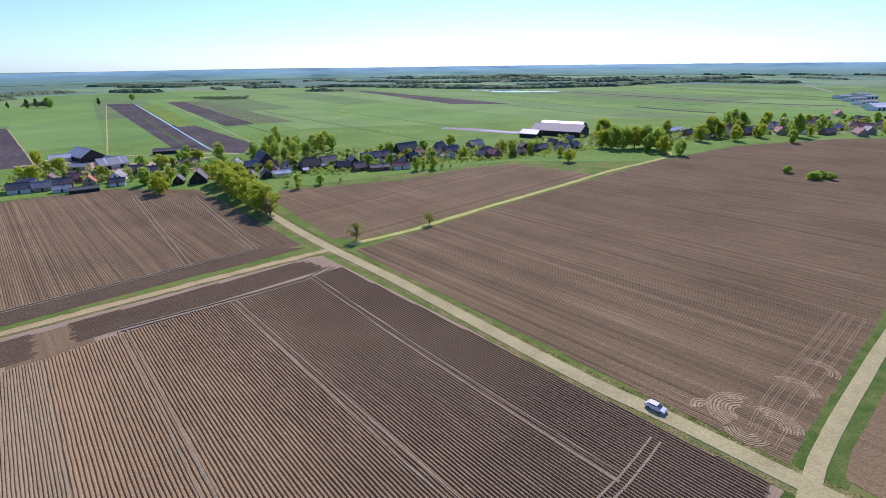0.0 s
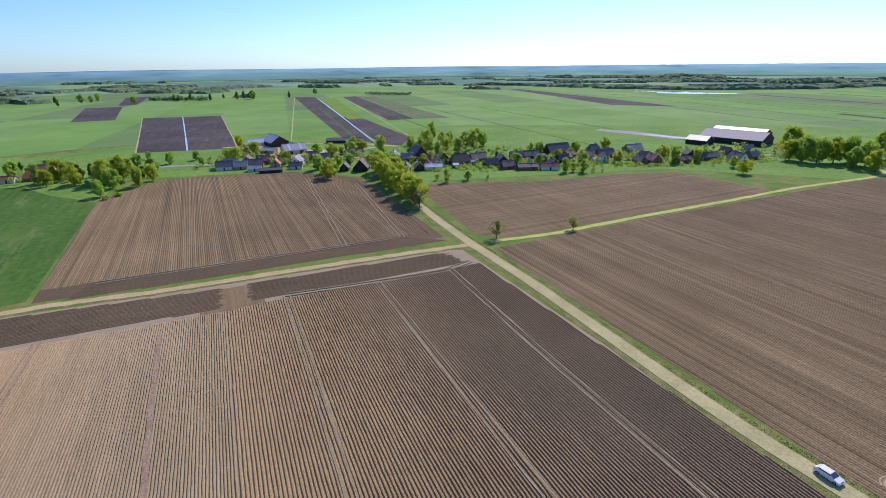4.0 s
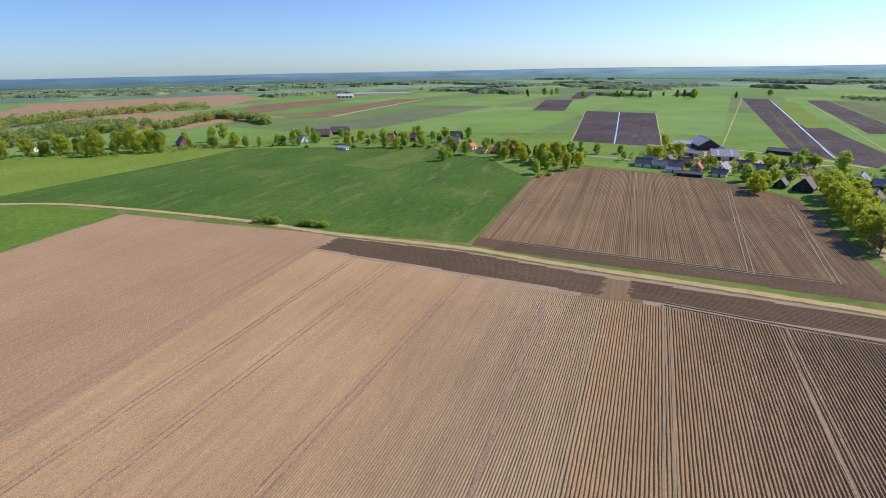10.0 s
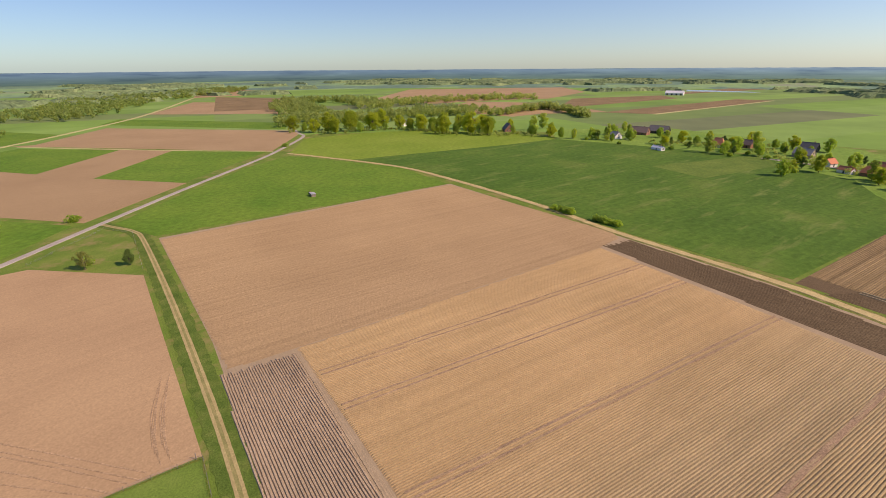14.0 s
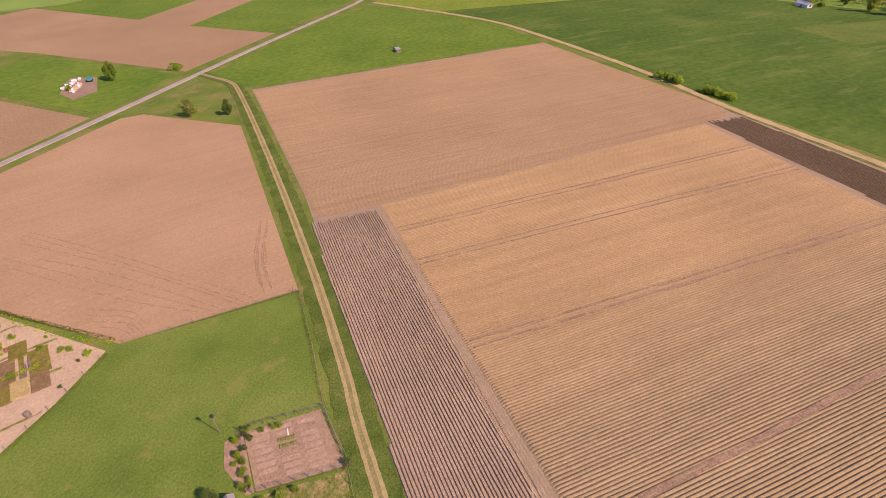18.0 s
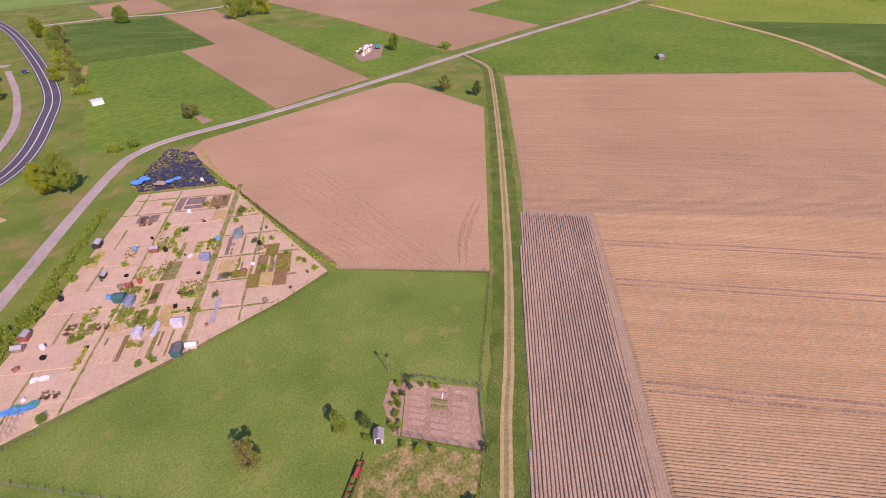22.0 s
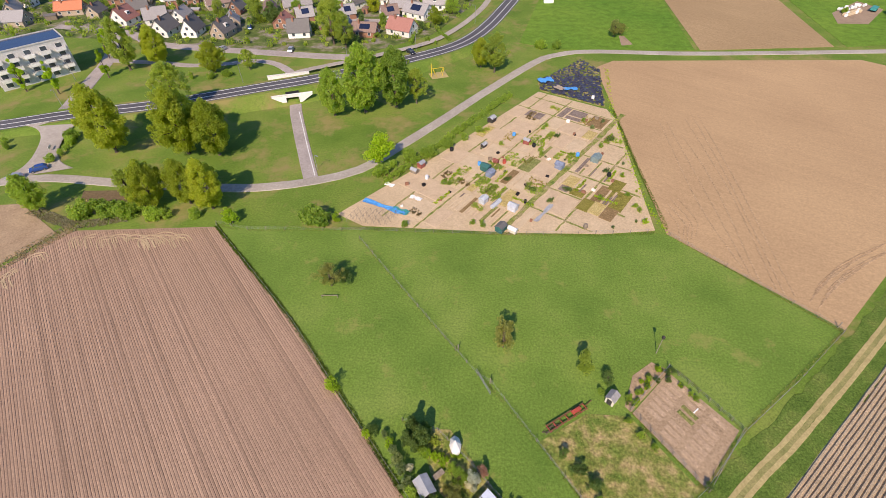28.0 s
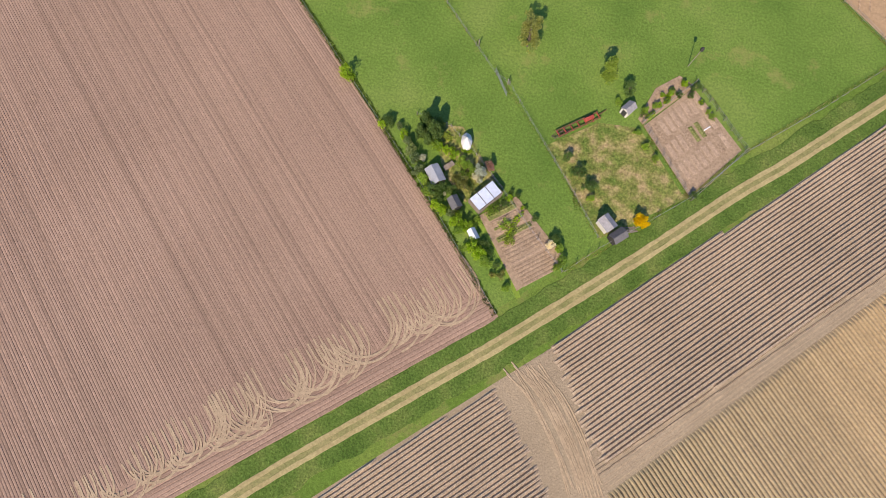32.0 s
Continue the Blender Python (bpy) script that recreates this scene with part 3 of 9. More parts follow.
ridges("east_field", [(-36.5, 180.5), (-18, 198.5), (22, 236.5), (74, 283.5), (158.7, 358.5), (250, 418), (368, 452), (440, 445), (470, 425), (240, 222), (112.7, 111.2), (95.3, 96.4), (75.3, 79.3), (62.4, 68), (60, 71.6), (31.8, 103.2)], math.atan2(0.722, -0.692), 0.75, 0.09, BROWN_EARTH, "wide brown sown field along the road", seed=12, step=12)
patch("drilled_ground", [(-5, -4.4), (11, -22.5), (36.6, -50.5), (64, -76), (98, -71.5), (106, -54), (120, -20), (80, 42), (60, 50), (33.5, 27.2)], 0.008, DRILL_EARTH, "pinkish-brown worked earth under the drilled rows", "field")
ridges("drilled_field", [(-2.4, -7.4), (11, -22.5), (36.6, -50.5), (64, -76), (98, -71.5), (106, -54), (120, -20), (80, 42), (62.8, 47.1), (36.3, 24.3)], math.atan2(-0.722, 0.69), 0.42, 0.06, DRILL_EARTH, "pinkish-brown drilled field of fine lines", seed=13, flat=0.55, step=9.0)
ridges("drilled_headland", [(-5, -4.4), (33.5, 27.2), (60, 50), (62.8, 47.1), (36.3, 24.3), (-2.4, -7.3)], math.atan2(31.6, 38.5), 0.6, 0.06, DRILL_EARTH, "drilled headland rows along the farm track", seed=14, flat=0.6)
patch("corner_field", [(70.6, 65.1), (76.5, 71.6), (86, 79.2), (98.9, 90), (300, 256), (340, 210), (110, 20), (84, 46)], 0.05, BROWN_EARTH, "brown bare field beyond the sand track")
patch("bare_tan_field", [(-33, -173.5), (-40, -180), (-128, -186.5), (-134.5, -181), (-137, -134.5), (-63, -58.5), (-37.5, -82.5)], 0.05, SAND_EARTH, "bare sandy tan field")
patch("crop_field", [(-171, 92), (-262, 189), (-303, 193), (-344, 204), (-388, 180), (-438, 190), (-440, 168), (-453, 134), (-479, 84), (-505, 24), (-500, 13), (-366, -142), (-345, -92), (-303, -43), (-250, 12), (-210, 48)], 0.04, CROP, "dark green field of young crop")
patch("worn_crop_corner", [(-373, 88), (-437, 186), (-388, 178), (-336, 113)], 0.046, land("thin_crop", [(0.3, (0.085, 0.16, 0.03)), (0.7, (0.15, 0.22, 0.045))], 18, 2, 2, grit=0.25), "yellowed thin corner of the crop field")
patch("farm_paddocks", [(-505, 24), (-479, 84), (-453, 134), (-438, 190), (-388, 180), (-344, 204), (-303, 193), (-262, 190), (-322, 260), (-470, 280), (-620, 150), (-580, 20)], 0.02, VILLAGE_GREEN, "bright green paddocks round the western farms")
patch("lime_meadow", [(-388, -205), (-474, -231), (-502, -207), (-539, -165), (-558, -123), (-555, -49), (-521, 22), (-504, 22), (-462, -21), (-367, -140)], 0.05, LIME, "bright yellow-green meadow")
patch("sheep_pasture", [(-188, -194), (-176, -162), (-296, -51), (-343, -95), (-376, -199), (-330, -207), (-265, -203)], 0.04, LUSH, "lush green pasture with grazing marks")
patch("village_green", [(-460, 260), (-380, 440), (-150, 580), (200, 640), (560, 640), (570, 440), (472, 428), (442, 449), (368, 456), (250, 422), (162, 361), (156, 354), (47, 363), (-98, 287), (-100, 268), (-130, 292), (-150, 287), (-205, 291), (-274, 251), (-322, 238)], 0.03, VILLAGE_GREEN, "bright green paddocks round the village")
patch("meadow", [(63.5, -76.8), (37, -51.4), (11, -23.4), (-4.3, -5.2), (-12.5, -12.6), (-24, -22.4), (-38.7, -37.2), (-62, -58), (-37.8, -82.2), (-33, -82.8), (-3, -79.2), (30, -78)], 0.005, MEADOW, "short green grazed meadow", "meadow")
# beyond the paved lane
patch("lane_field", [(-292, -472), (-280, -343), (-272, -218), (-187, -210), (-190, -322), (-180, -460)], 0.05, PINK_EARTH, "pinkish bare field along the lane")
patch("green_strip", [(-292, -463), (-374, -470), (-383, -369), (-280, -344)], 0.06, LUSH, "green strip of pasture")
patch("tan_strip", [(-280, -343), (-383, -369), (-386, -317), (-274, -290)], 0.05, PINK_EARTH, "strip of bare tan earth")
patch("green_strip_wide", [(-274, -290), (-386, -317), (-395, -229), (-272, -221)], 0.06, LUSH, "broad green strip of pasture")
patch("wide_bare_field", [(-386, -494), (-396, -226), (-500, -252), (-536, -270), (-527, -520), (-396, -477)], 0.05, PINK_EARTH, "wide bare pinkish field")
patch("dark_meadow", [(-386, -555), (-388, -494), (-466, -518), (-487, -674)], 0.05, LUSH, "dark green meadow")
patch("far_green_strip", [(-560, -560), (-545, -290), (-612, -320), (-625, -590)], 0.05, LUSH, "far green strip field")
patch("far_bare_field", [(-697, -606), (-741, -366), (-958, -503), (-962, -717)], 0.08, PINK_EARTH, "far bare brown field")
patch("farther_bare_field", [(-1092, -813), (-1339, -692), (-1482, -804), (-1519, -1102)], 0.1, PINK_EARTH, "far pale brown field")
patch("north_bare_field", [(-101, -440), (-135.6, -433), (-131, -350), (-127, -263), (-124.5, -199), (-74, -192.5), (-75.5, -317), (-96.3, -321.3)], 0.05, PINK_EARTH, "bare pinkish field beside the lane")
patch("dark_crop", [(-37.4, -454), (-98, -439), (-95.8, -322), (-76, -319.5), (-25.6, -325.5), (-31.5, -419)], 0.05, CROP, "dark green crop field")
patch("bright_pasture", [(-25.6, -325), (-75, -317.5), (-72, -192), (-49, -191.5), (-39, -194), (-27, -200), (-17.5, -270)], 0.05, LUSH, "bright green pasture")
WORN_GRASS = land("worn_pasture_grass", [(0.3, (0.18, 0.215, 0.05)), (0.42, (0.28, 0.25, 0.085)), (0.56, (0.36, 0.275, 0.13))], 9, 0.7, 3, grit=0.3)
patch("worn_pasture", [(-25.4, -322), (-43, -321), (-42, -285), (-40, -226), (-30, -222), (-21, -230), (-18.5, -255)], 0.068, WORN_GRASS, "yellowed worn corner of the pasture")
patch("small_bare_field", [(-66, -530), (-116, -539), (-113, -457), (-65, -463)], 0.05, PINK_EARTH, "small bare pinkish field")
patch("bale_meadow", [(-136, -366), (-157, -318), (-185, -313), (-182.5, -212), (-129, -199)], 0.045, LUSH, "green meadow round the bale yard")
patch("pile_ground", [(-42, -199), (-46, -195.5), (-50, -197), (-48, -206), (-44, -207)], 0.062, TRODDEN, "bare trodden spot beside a brush pile")
# peat strips and far fields beyond the village
patch("peat_field", [(-636, 557), (-544, 612), (-312, 365), (-384, 322)], 0.05, PEAT, "dark peat field with pale wet patches")
patch("long_peat_strip", [(-681, 1009), (-633, 1020), (-200, 420), (-246, 441)], 0.05, PEAT, "long dark peat strip")
patch("short_peat_strip", [(-196, 420), (-172, 414), (-184, 467), (-330, 640), (-352, 630)], 0.05, PEAT, "dark peat strip behind the village")
patch("peat_strip", [(-573, 1035), (-550, 1063), (-243, 633), (-269, 608)], 0.05, PEAT, "narrow dark peat strip")
patch("brownish_strip", [(-545, 1062), (-500, 1055), (-198, 652), (-240, 634)], 0.05, DULL_GRASS, "dull brownish-green grazed strip")
patch("far_peat_strip", [(-252, 1408), (-211, 1395), (118, 892), (13, 907)], 0.08, PEAT, "far dark ploughed strip")
patch("west_peat_field", [(-695, 494), (-656, 530), (-861, 717), (-907, 680)], 0.06, PEAT, "far dark ploughed field")
patch("west_peat_corner", [(-889, 731), (-878, 763), (-1090, 991), (-1092, 923)], 0.06, PEAT, "far dark ploughed corner")
patch("west_strip", [(-880, 40), (-1166, 306), (-1270, 296), (-1140, 82)], 0.06, BROWN_EARTH, "dark strip of ploughed land", "field")
patch("west_strip_far", [(-1320, 345), (-1674, 747), (-1693, 612), (-1344, 320)], 0.06, BROWN_EARTH, "far dark strip of ploughed land")
patch("west_heath", [(-1136, -782), (-1106, -593), (-971, -489), (-832, -426), (-759, -530)], 0.09, BROWN_EARTH, "bare dull brown field before the woods")
patch("lime_plot", [(-583, 954), (-566, 991), (-313, 624), (-329, 608)], 0.05, LIME, "yellow-green grass plot between the peat strips")
patch("west_strip_narrow", [(-809, 104), (-789, 175), (-1104, 468), (-1146, 416)], 0.06, BROWN_EARTH, "bare dark strip with a pale edge", "field")
patch("west_strip_edge", [(-789, 175), (-783, 180), (-1104, 474), (-1104, 468)], 0.065, DIRT_ROAD, "pale sandy edge of the ploughed strip", "field")
patch("west_bare_corner", [(-776, 11.5), (-817, 115), (-870, 92), (-844, 22)], 0.06, PINK_EARTH, "bare pinkish corner beside the strips")
patch("west_bare_field", [(-824, -159), (-1035, -131), (-1003, 16), (-816, 44), (-726, -30)], 0.06, PINK_EARTH, "bare pinkish field beyond the farms")
patch("west_far_bare_field", [(-1062, -357), (-1546, -387), (-1713, 87), (-1425, 136), (-1138, 31), (-1034, -175)], 0.09, PINK_EARTH, "broad bare field before the western woods")
patch("west_bare_field_wide", [(-960, -200), (-1100, -60), (-1250, -150), (-1100, -330)], 0.08, PINK_EARTH, "bare field between woods")

# tramlines and wheel marks
marks = Shape()
tram = []


def wheel_pair(pts, gauge=1.9, width=0.46, z=0.3):
    tram.append(z)
    z += 0.006 * len(tram)
    for side in (-1, 1):
        s = ribbon(pts, width, z, side * gauge / 2, 0.08, 5.0, 0.12)
        marks.add(s.v, s.f)


wheel_pair([(31, 65.5), (-10, 111), (-47, 154.4)])
wheel_pair([(12, 49.8), (-3.6, 66.4), (-67.6, 136.6)])
wheel_pair([(-27.5, 46.3), (-58.2, 81.3), (-92.3, 119.4)])
wheel_pair([(-95.6, 165), (-180.6, 271)], z=0.22)
wheel_pair([(-77, 182), (-144, 268)], z=0.22)
wheel_pair([(41, 75), (31, 65), (8, 45)])
wheel_pair([(-42, 164), (-46, 158), (-49, 153), (-68, 137.8), (-93, 119.5)], z=0.26)
wheel_pair([(-78, 183), (-97, 165.5), (-163, 108.5)], z=0.2)
tagged(new("tramlines", marks.mesh("tramlines", PALE_LINE)), "pale double wheel marks along the field rows", "tramline", kind="structure")

setting("headland_edge", ribbon([(-22.6, 14.8), (-60, -19.8), (-99.9, -56.6)], 1.7, 0.1, 0, 0.05, 4), FLAT_HEAD, "flat pale strip between the ridge fields", "field")
SUNKEN = land("sunken_wheel_track", [(0.3, (0.282, 0.193, 0.123)), (0.7, (0.362, 0.249, 0.156))], 6, 0.5, 3)
dark_lines = Shape()
for a, b in (((-60.5, -17.2), (-140.7, 74.9)), ((-81, -36.9), (-162.8, 54.7)), ((-92, -47), (-176, 44))):
    for off in (-0.9, 0.9):
        s = ribbon([a, b], 0.5, 0.31, off, 0.08, 6, 0.1)
        dark_lines.add(s.v, s.f)
s = ribbon([(-40.5, 14), (-57.2, 31.8), (-78.8, 53.4), (-112, 88)], 1.1, 0.31, 0, 0.06, 6, 0.1)
dark_lines.add(s.v, s.f)
tagged(new("sunken_tramlines", dark_lines.mesh("sunken_tramlines", SUNKEN)), "darker double wheel tracks across the tan field", "tramline", kind="structure")

# roads and tracks
ROAD = [(130, -10, 0), (97, 28, 0), (64.5, 62, 0), (47.5, 80, 0), (28, 99.5, 0), (-17, 151, 0), (-46, 182, 0), (-66, 205, 0), (-84, 227, 0), (-104, 253, 0), (-128, 285, 0), (-150, 312, 0), (-190, 355, 0)]
setting("road_verge", ribbon(ROAD, 7.6, 0.06, 0, 0.4, 3, 0.3), ROAD_VERGE, "thin straw-coloured grass verge of the farm road", "verge")
setting("road", ribbon(ROAD, 4.2, 0.17, 0, 0.06, 5), DIRT_ROAD, "pale worn farm road between the fields", "road")
CROSS = [(-46, 182), (-74, 160.5), (-117, 125.5), (-135, 110.5), (-166, 87.2), (-212, 41.5), (-253, 7), (-308, -50), (-345, -97), (-374, -168), (-387, -206)]
setting("cross_verge", ribbon(CROSS[:7], 5.2, 0.055, 0, 0.5, 3, 0.3), ROAD_VERGE, "straw-coloured verge of the cross track", "verge")
SAND_TRACK = land("sandy_track", [(0.3, (0.43, 0.335, 0.155)), (0.7, (0.55, 0.44, 0.21))], 8, 0.6, 4, grit=0.2)
setting("cross_track", ribbon(CROSS, 3.4, 0.155, 0, 0.3, 3), SAND_TRACK, "sandy farm track with worn ruts", "track")
setting("side_path", ribbon([(-40, 187), (-16, 204), (-1.4, 218), (22.5, 241), (44, 260.5), (74, 288), (112, 324), (169, 370), (182, 392)], 3.2, 0.15, 0, 0.25, 4), PATH_STRAW, "grassy yellow-green field path", "track")
TRACK = [(64.5, 64.5), (46, 46.5), (27, 27), (6.2, 9.3), (-6.5, -1.3), (-23.7, -16.6), (-37.6, -29.6), (-48, -38.6), (-73.3, -62.5), (-120.3, -110), (-169, -161.5), (-180, -176), (-184, -190), (-187, -201)]
setting("track_verge", ribbon(TRACK, 6.6, 0.045, 0, 0.35, 1.5, 0.2), VERGE, "rough grass verge of the farm track", "verge")
for k in (-0.66, 0.66):
    setting("farm_track", ribbon(TRACK, 0.62, 0.075, k, 0.05, 1.0, 0.1), RUT, "pale sandy wheel rut of the grassy farm track", "track")
setting("track_middle", ribbon(TRACK, 0.74, 0.07, 0, 0.1, 1.0, 0.06), STRAW_TRACK, "dry grass between the wheel ruts", "track")
EAST_WAY = [(60, 60), (68.4, 69), (79.8, 79.3), (89.7, 87.8), (99.7, 96.3), (109.4, 104.5), (121, 114), (140, 129.7), (170, 154.3), (205, 183.2), (240, 212), (330, 290)]
setting("east_verge", ribbon(EAST_WAY, 8.0, 0.05, -0.9, 0.35, 2, 0.3), VERGE, "dark green grass verge of the sand track", "verge")
setting("east_track", ribbon(EAST_WAY, 3.0, 0.16, 0, 0.04, 5), DIRT_ROAD, "pale sand track along the field", "track")
LANE = [(280, -40, 0), (160, -72, 0), (133, -86, 0), (118.6, -91, 0), (95.7, -90.6, 0), (69.5, -90.8, 0), (57, -92.4, 0), (46.3, -96, 0), (36.2, -101.9, 0), (29.3, -112, 0), (18.3, -129.4, 0), (5.6, -150.5, 0), (-10.8, -175.8, 0), (-17.5, -183, 0), (-24, -186.6, 0), (-36, -188.8, 0), (-72, -189, 0), (-131, -194.5, 0), (-185, -200.5, 0), (-257, -208, 0), (-357, -216, 0), (-400, -222, 0), (-487, -240, 0), (-520, -262, 0), (-620, -330, 0)]
setting("lane", ribbon(LANE, 3.2, 0.16, 0, 0.06, 4), ASPHALT, "narrow grey asphalt lane", "road")
setting("far_lane", ribbon([(-330, -480), (-383, -496), (-487, -526), (-697, -606), (-1092, -813)], 5, 0.2, 0, 0.2, 12), DIRT_ROAD, "pale country lane to the woods", "road")
setting("pasture_path", ribbon([(-19.5, -463.6), (-35, -463), (-74, -458), (-101, -444.5), (-141, -443), (-166, -446)], 3.2, 0.16, 0, 0.3, 8), ASPHALT, "narrow pale path between the fields", "road")
setting("far_field_path", ribbon([(-395, -224), (-386, -330), (-383, -480)], 3, 0.18, 0, 0.4, 10), DIRT_ROAD, "pale path between fields", "track")

# ---- plants ----


def leaves(clumps, count, size, seed, squash=1.0):
    """Small leaf quads scattered round clump centres (x, y, z, radius)."""
    rng = np.random.RandomState(seed)
    c = np.array(clumps)
    pick = rng.randint(0, len(c), count)
    d = rng.normal(size=(count, 3))
    d /= np.linalg.norm(d, axis=1)[:, None]
    p = c[pick, :3] + d * (c[pick, 3] * rng.uniform(0.55, 1.0, count))[:, None] * np.array((1, 1, squash))
    n = rng.normal(size=(count, 3)) * 0.9 + d * 0.6
    n /= np.linalg.norm(n, axis=1)[:, None]
    a = np.cross(n, rng.normal(size=(count, 3)))
    a /= np.linalg.norm(a, axis=1)[:, None]
    b = np.cross(n, a)
    s = (size * rng.uniform(0.6, 1.3, count))[:, None]
    v = np.stack([p - a * s, p - b * s * 0.6, p + a * s, p + b * s * 0.6], 1).reshape(-1, 3)
    sh = Shape()
    sh.v = v.tolist()
    sh.f = np.arange(count * 4).reshape(-1, 4).tolist()
    return sh


def plant_shapes(height, radius, base, count, size, seed, clump=0.36, n=26, trunk=None, top=1.0, limbs=7):
    """Crown and wood of one tree: clumps in an uneven egg over a tapered trunk with limbs."""
    rng = random.Random(seed)
    clumps = []
    mid, half = (height + base) / 2, (height - base) / 2
    for _ in range(n):
        w, u = rng.uniform(0, 2 * math.pi), rng.uniform(-1, 1)
        ring = math.sqrt(max(0, 1 - u * u)) * rng.uniform(0.3, 1.0) ** 0.7
        taper = 1.0 if u < 0 else 1 - (1 - top) * u
        r = radius * (0.8 + 0.25 * math.sin(2 * w + seed)) * ring * taper
        clumps.append((r * math.cos(w), r * math.sin(w), mid + half * u * rng.uniform(0.7, 0.95), radius * clump * rng.uniform(0.6, 1.2)))
    crown = leaves(clumps, count, size, seed)
    wood = Shape()
    t = trunk or height * 0.022
    lean = (rng.uniform(-0.3, 0.3), rng.uniform(-0.3, 0.3))
    wood.tube([(0, 0, -0.1), (0, 0, 0.4), (lean[0] * 0.5, lean[1] * 0.5, base + half * 0.5), (lean[0], lean[1], height * 0.85)], [t * 1.5, t, t * 0.7, t * 0.15])
    for c in rng.sample(clumps, min(limbs, len(clumps))):
        z0 = max(base * 0.7, c[2] * rng.uniform(0.45, 0.7))
        wood.tube([(lean[0] * 0.4, lean[1] * 0.4, z0), (c[0] * 0.5, c[1] * 0.5, z0 * 0.5 + c[2] * 0.5 + 0.2), c[:3]], [t * 0.45, t * 0.28, t * 0.08], 5)
    return crown, wood


LEAF_BUD = leafy("budding_olive_brown_twigs", (0.26, 0.27, 0.085), (0.43, 0.43, 0.14))
KINDS = {
    "oak": ("broadleaf_tree", "spreading oak with fresh yellow-green leaves", LEAF_OAK, (14.5, 6.4, 1.2, 7000, 0.36), {"n": 60, "clump": 0.26}),
    "green": ("broadleaf_tree", "round leafy tree in fresh spring green", LEAF_GREEN, (13, 5.8, 0.7, 6500, 0.34), {"n": 60, "clump": 0.26}),
    "olive": ("broadleaf_tree", "tall tree with thin olive-green foliage", LEAF_OLIVE, (15, 5.4, 0.9, 3600, 0.42), {"n": 30}),
    "bare": ("budding_tree", "almost bare tree with brown budding twigs", LEAF_BROWN, (9, 3.6, 2.2, 900, 0.22), {"n": 34, "limbs": 22, "clump": 0.22}),
    "dark": ("evergreen_tree", "dark green evergreen tree", LEAF_DARK, (11, 3.2, 0.5, 2600, 0.42), {"top": 0.25}),
    "column": ("poplar_tree", "slender upright poplar with green leaves", LEAF_BRIGHT, (11, 1.7, 1.0, 1500, 0.35), {"top": 0.4}),
    "bush": ("bush", "low rounded green bush", LEAF_GREEN, (3.0, 2.4, 0.0, 1300, 0.3), {"trunk": 0.1, "limbs": 4, "n": 18, "clump": 0.4}),
    "oak_big": ("broadleaf_tree", "large broad tree with dense yellow-green crown", LEAF_OAK, (20.5, 9.0, 1.2, 34000, 0.26), {"n": 240, "clump": 0.15, "top": 0.7, "limbs": 10}),
    "green_big": ("broadleaf_tree", "large tree with dense mid-green crown", LEAF_GREEN, (20.5, 8.0, 1.2, 30000, 0.26), {"n": 220, "clump": 0.15, "top": 0.6, "limbs": 10}),
    "olive_big": ("broadleaf_tree", "tall airy tree with grey-green foliage", LEAF_OLIVE, (20, 7.0, 2.2, 18000, 0.24), {"n": 170, "clump": 0.15, "top": 0.7, "limbs": 14}),
    "young": ("young_tree", "young tree with bright yellow-green leaves", LEAF_BRIGHT, (7.5, 3.0, 1.6, 3500, 0.24), {"limbs": 8}),
    "half_bare": ("budding_tree", "half-bare fruit tree with brown twigs", LEAF_BUD, (6.2, 2.9, 1.0, 4200, 0.12), {"n": 60, "limbs": 36, "clump": 0.2}),
    "conifer": ("conifer", "dense dark green garden conifer", LEAF_DARK, (4.6, 1.25, 0.2, 3800, 0.16), {"top": 0.2, "n": 34}),
    "shrub": ("shrub", "dense green garden shrub", LEAF_GREEN, (2.4, 1.4, 0.0, 1300, 0.13), {"trunk": 0.06, "limbs": 4, "n": 22, "clump": 0.36}),
    "dark_shrub": ("shrub", "small dark leafless-looking shrub", LEAF_DARK, (1.8, 1.0, 0.0, 900, 0.1), {"trunk": 0.05, "limbs": 6, "n": 20, "clump": 0.3}),
    "bright_shrub": ("shrub", "yellow-green shrub beside the field edge", LEAF_BRIGHT, (2.6, 1.3, 0.1, 1050, 0.14), {"trunk": 0.06, "limbs": 4, "n": 20}),
    "grey_shrub": ("shrub", "airy grey-green garden shrub", LEAF_GREY, (2.2, 1.3, 0.0, 1300, 0.12), {"trunk": 0.05, "limbs": 6, "n": 24, "clump": 0.3}),
    "brown_shrub": ("shrub", "brownish budding garden shrub", LEAF_BUD, (2.2, 1.3, 0.0, 1500, 0.11), {"trunk": 0.05, "limbs": 12, "n": 24, "clump": 0.3}),
    "blossom": ("blossoming_shrub", "shrub covered in creamy white blossom", BLOSSOM, (2.6, 1.3, 0.3, 2000, 0.12), {"trunk": 0.06, "n": 20}),
    "pink": ("blossoming_shrub", "shrub with salmon pink blossom", PINK_BLOSSOM, (2.4, 1.1, 0.3, 1700, 0.12), {"trunk": 0.06, "n": 20}),
    "gorse": ("flowering_bush", "bright yellow flowering bush", YELLOW_BLOSSOM, (2.0, 1.25, 0.05, 2200, 0.12), {"trunk": 0.06, "n": 20}),
}
CATEGORY = {"bush": "bush", "grey_shrub": "shrub", "brown_shrub": "shrub", "shrub": "shrub", "dark_shrub": "shrub", "bright_shrub": "shrub", "blossom": "shrub", "pink": "shrub", "gorse": "bush"}
made_plants = {}
plant_rng = random.Random(11)


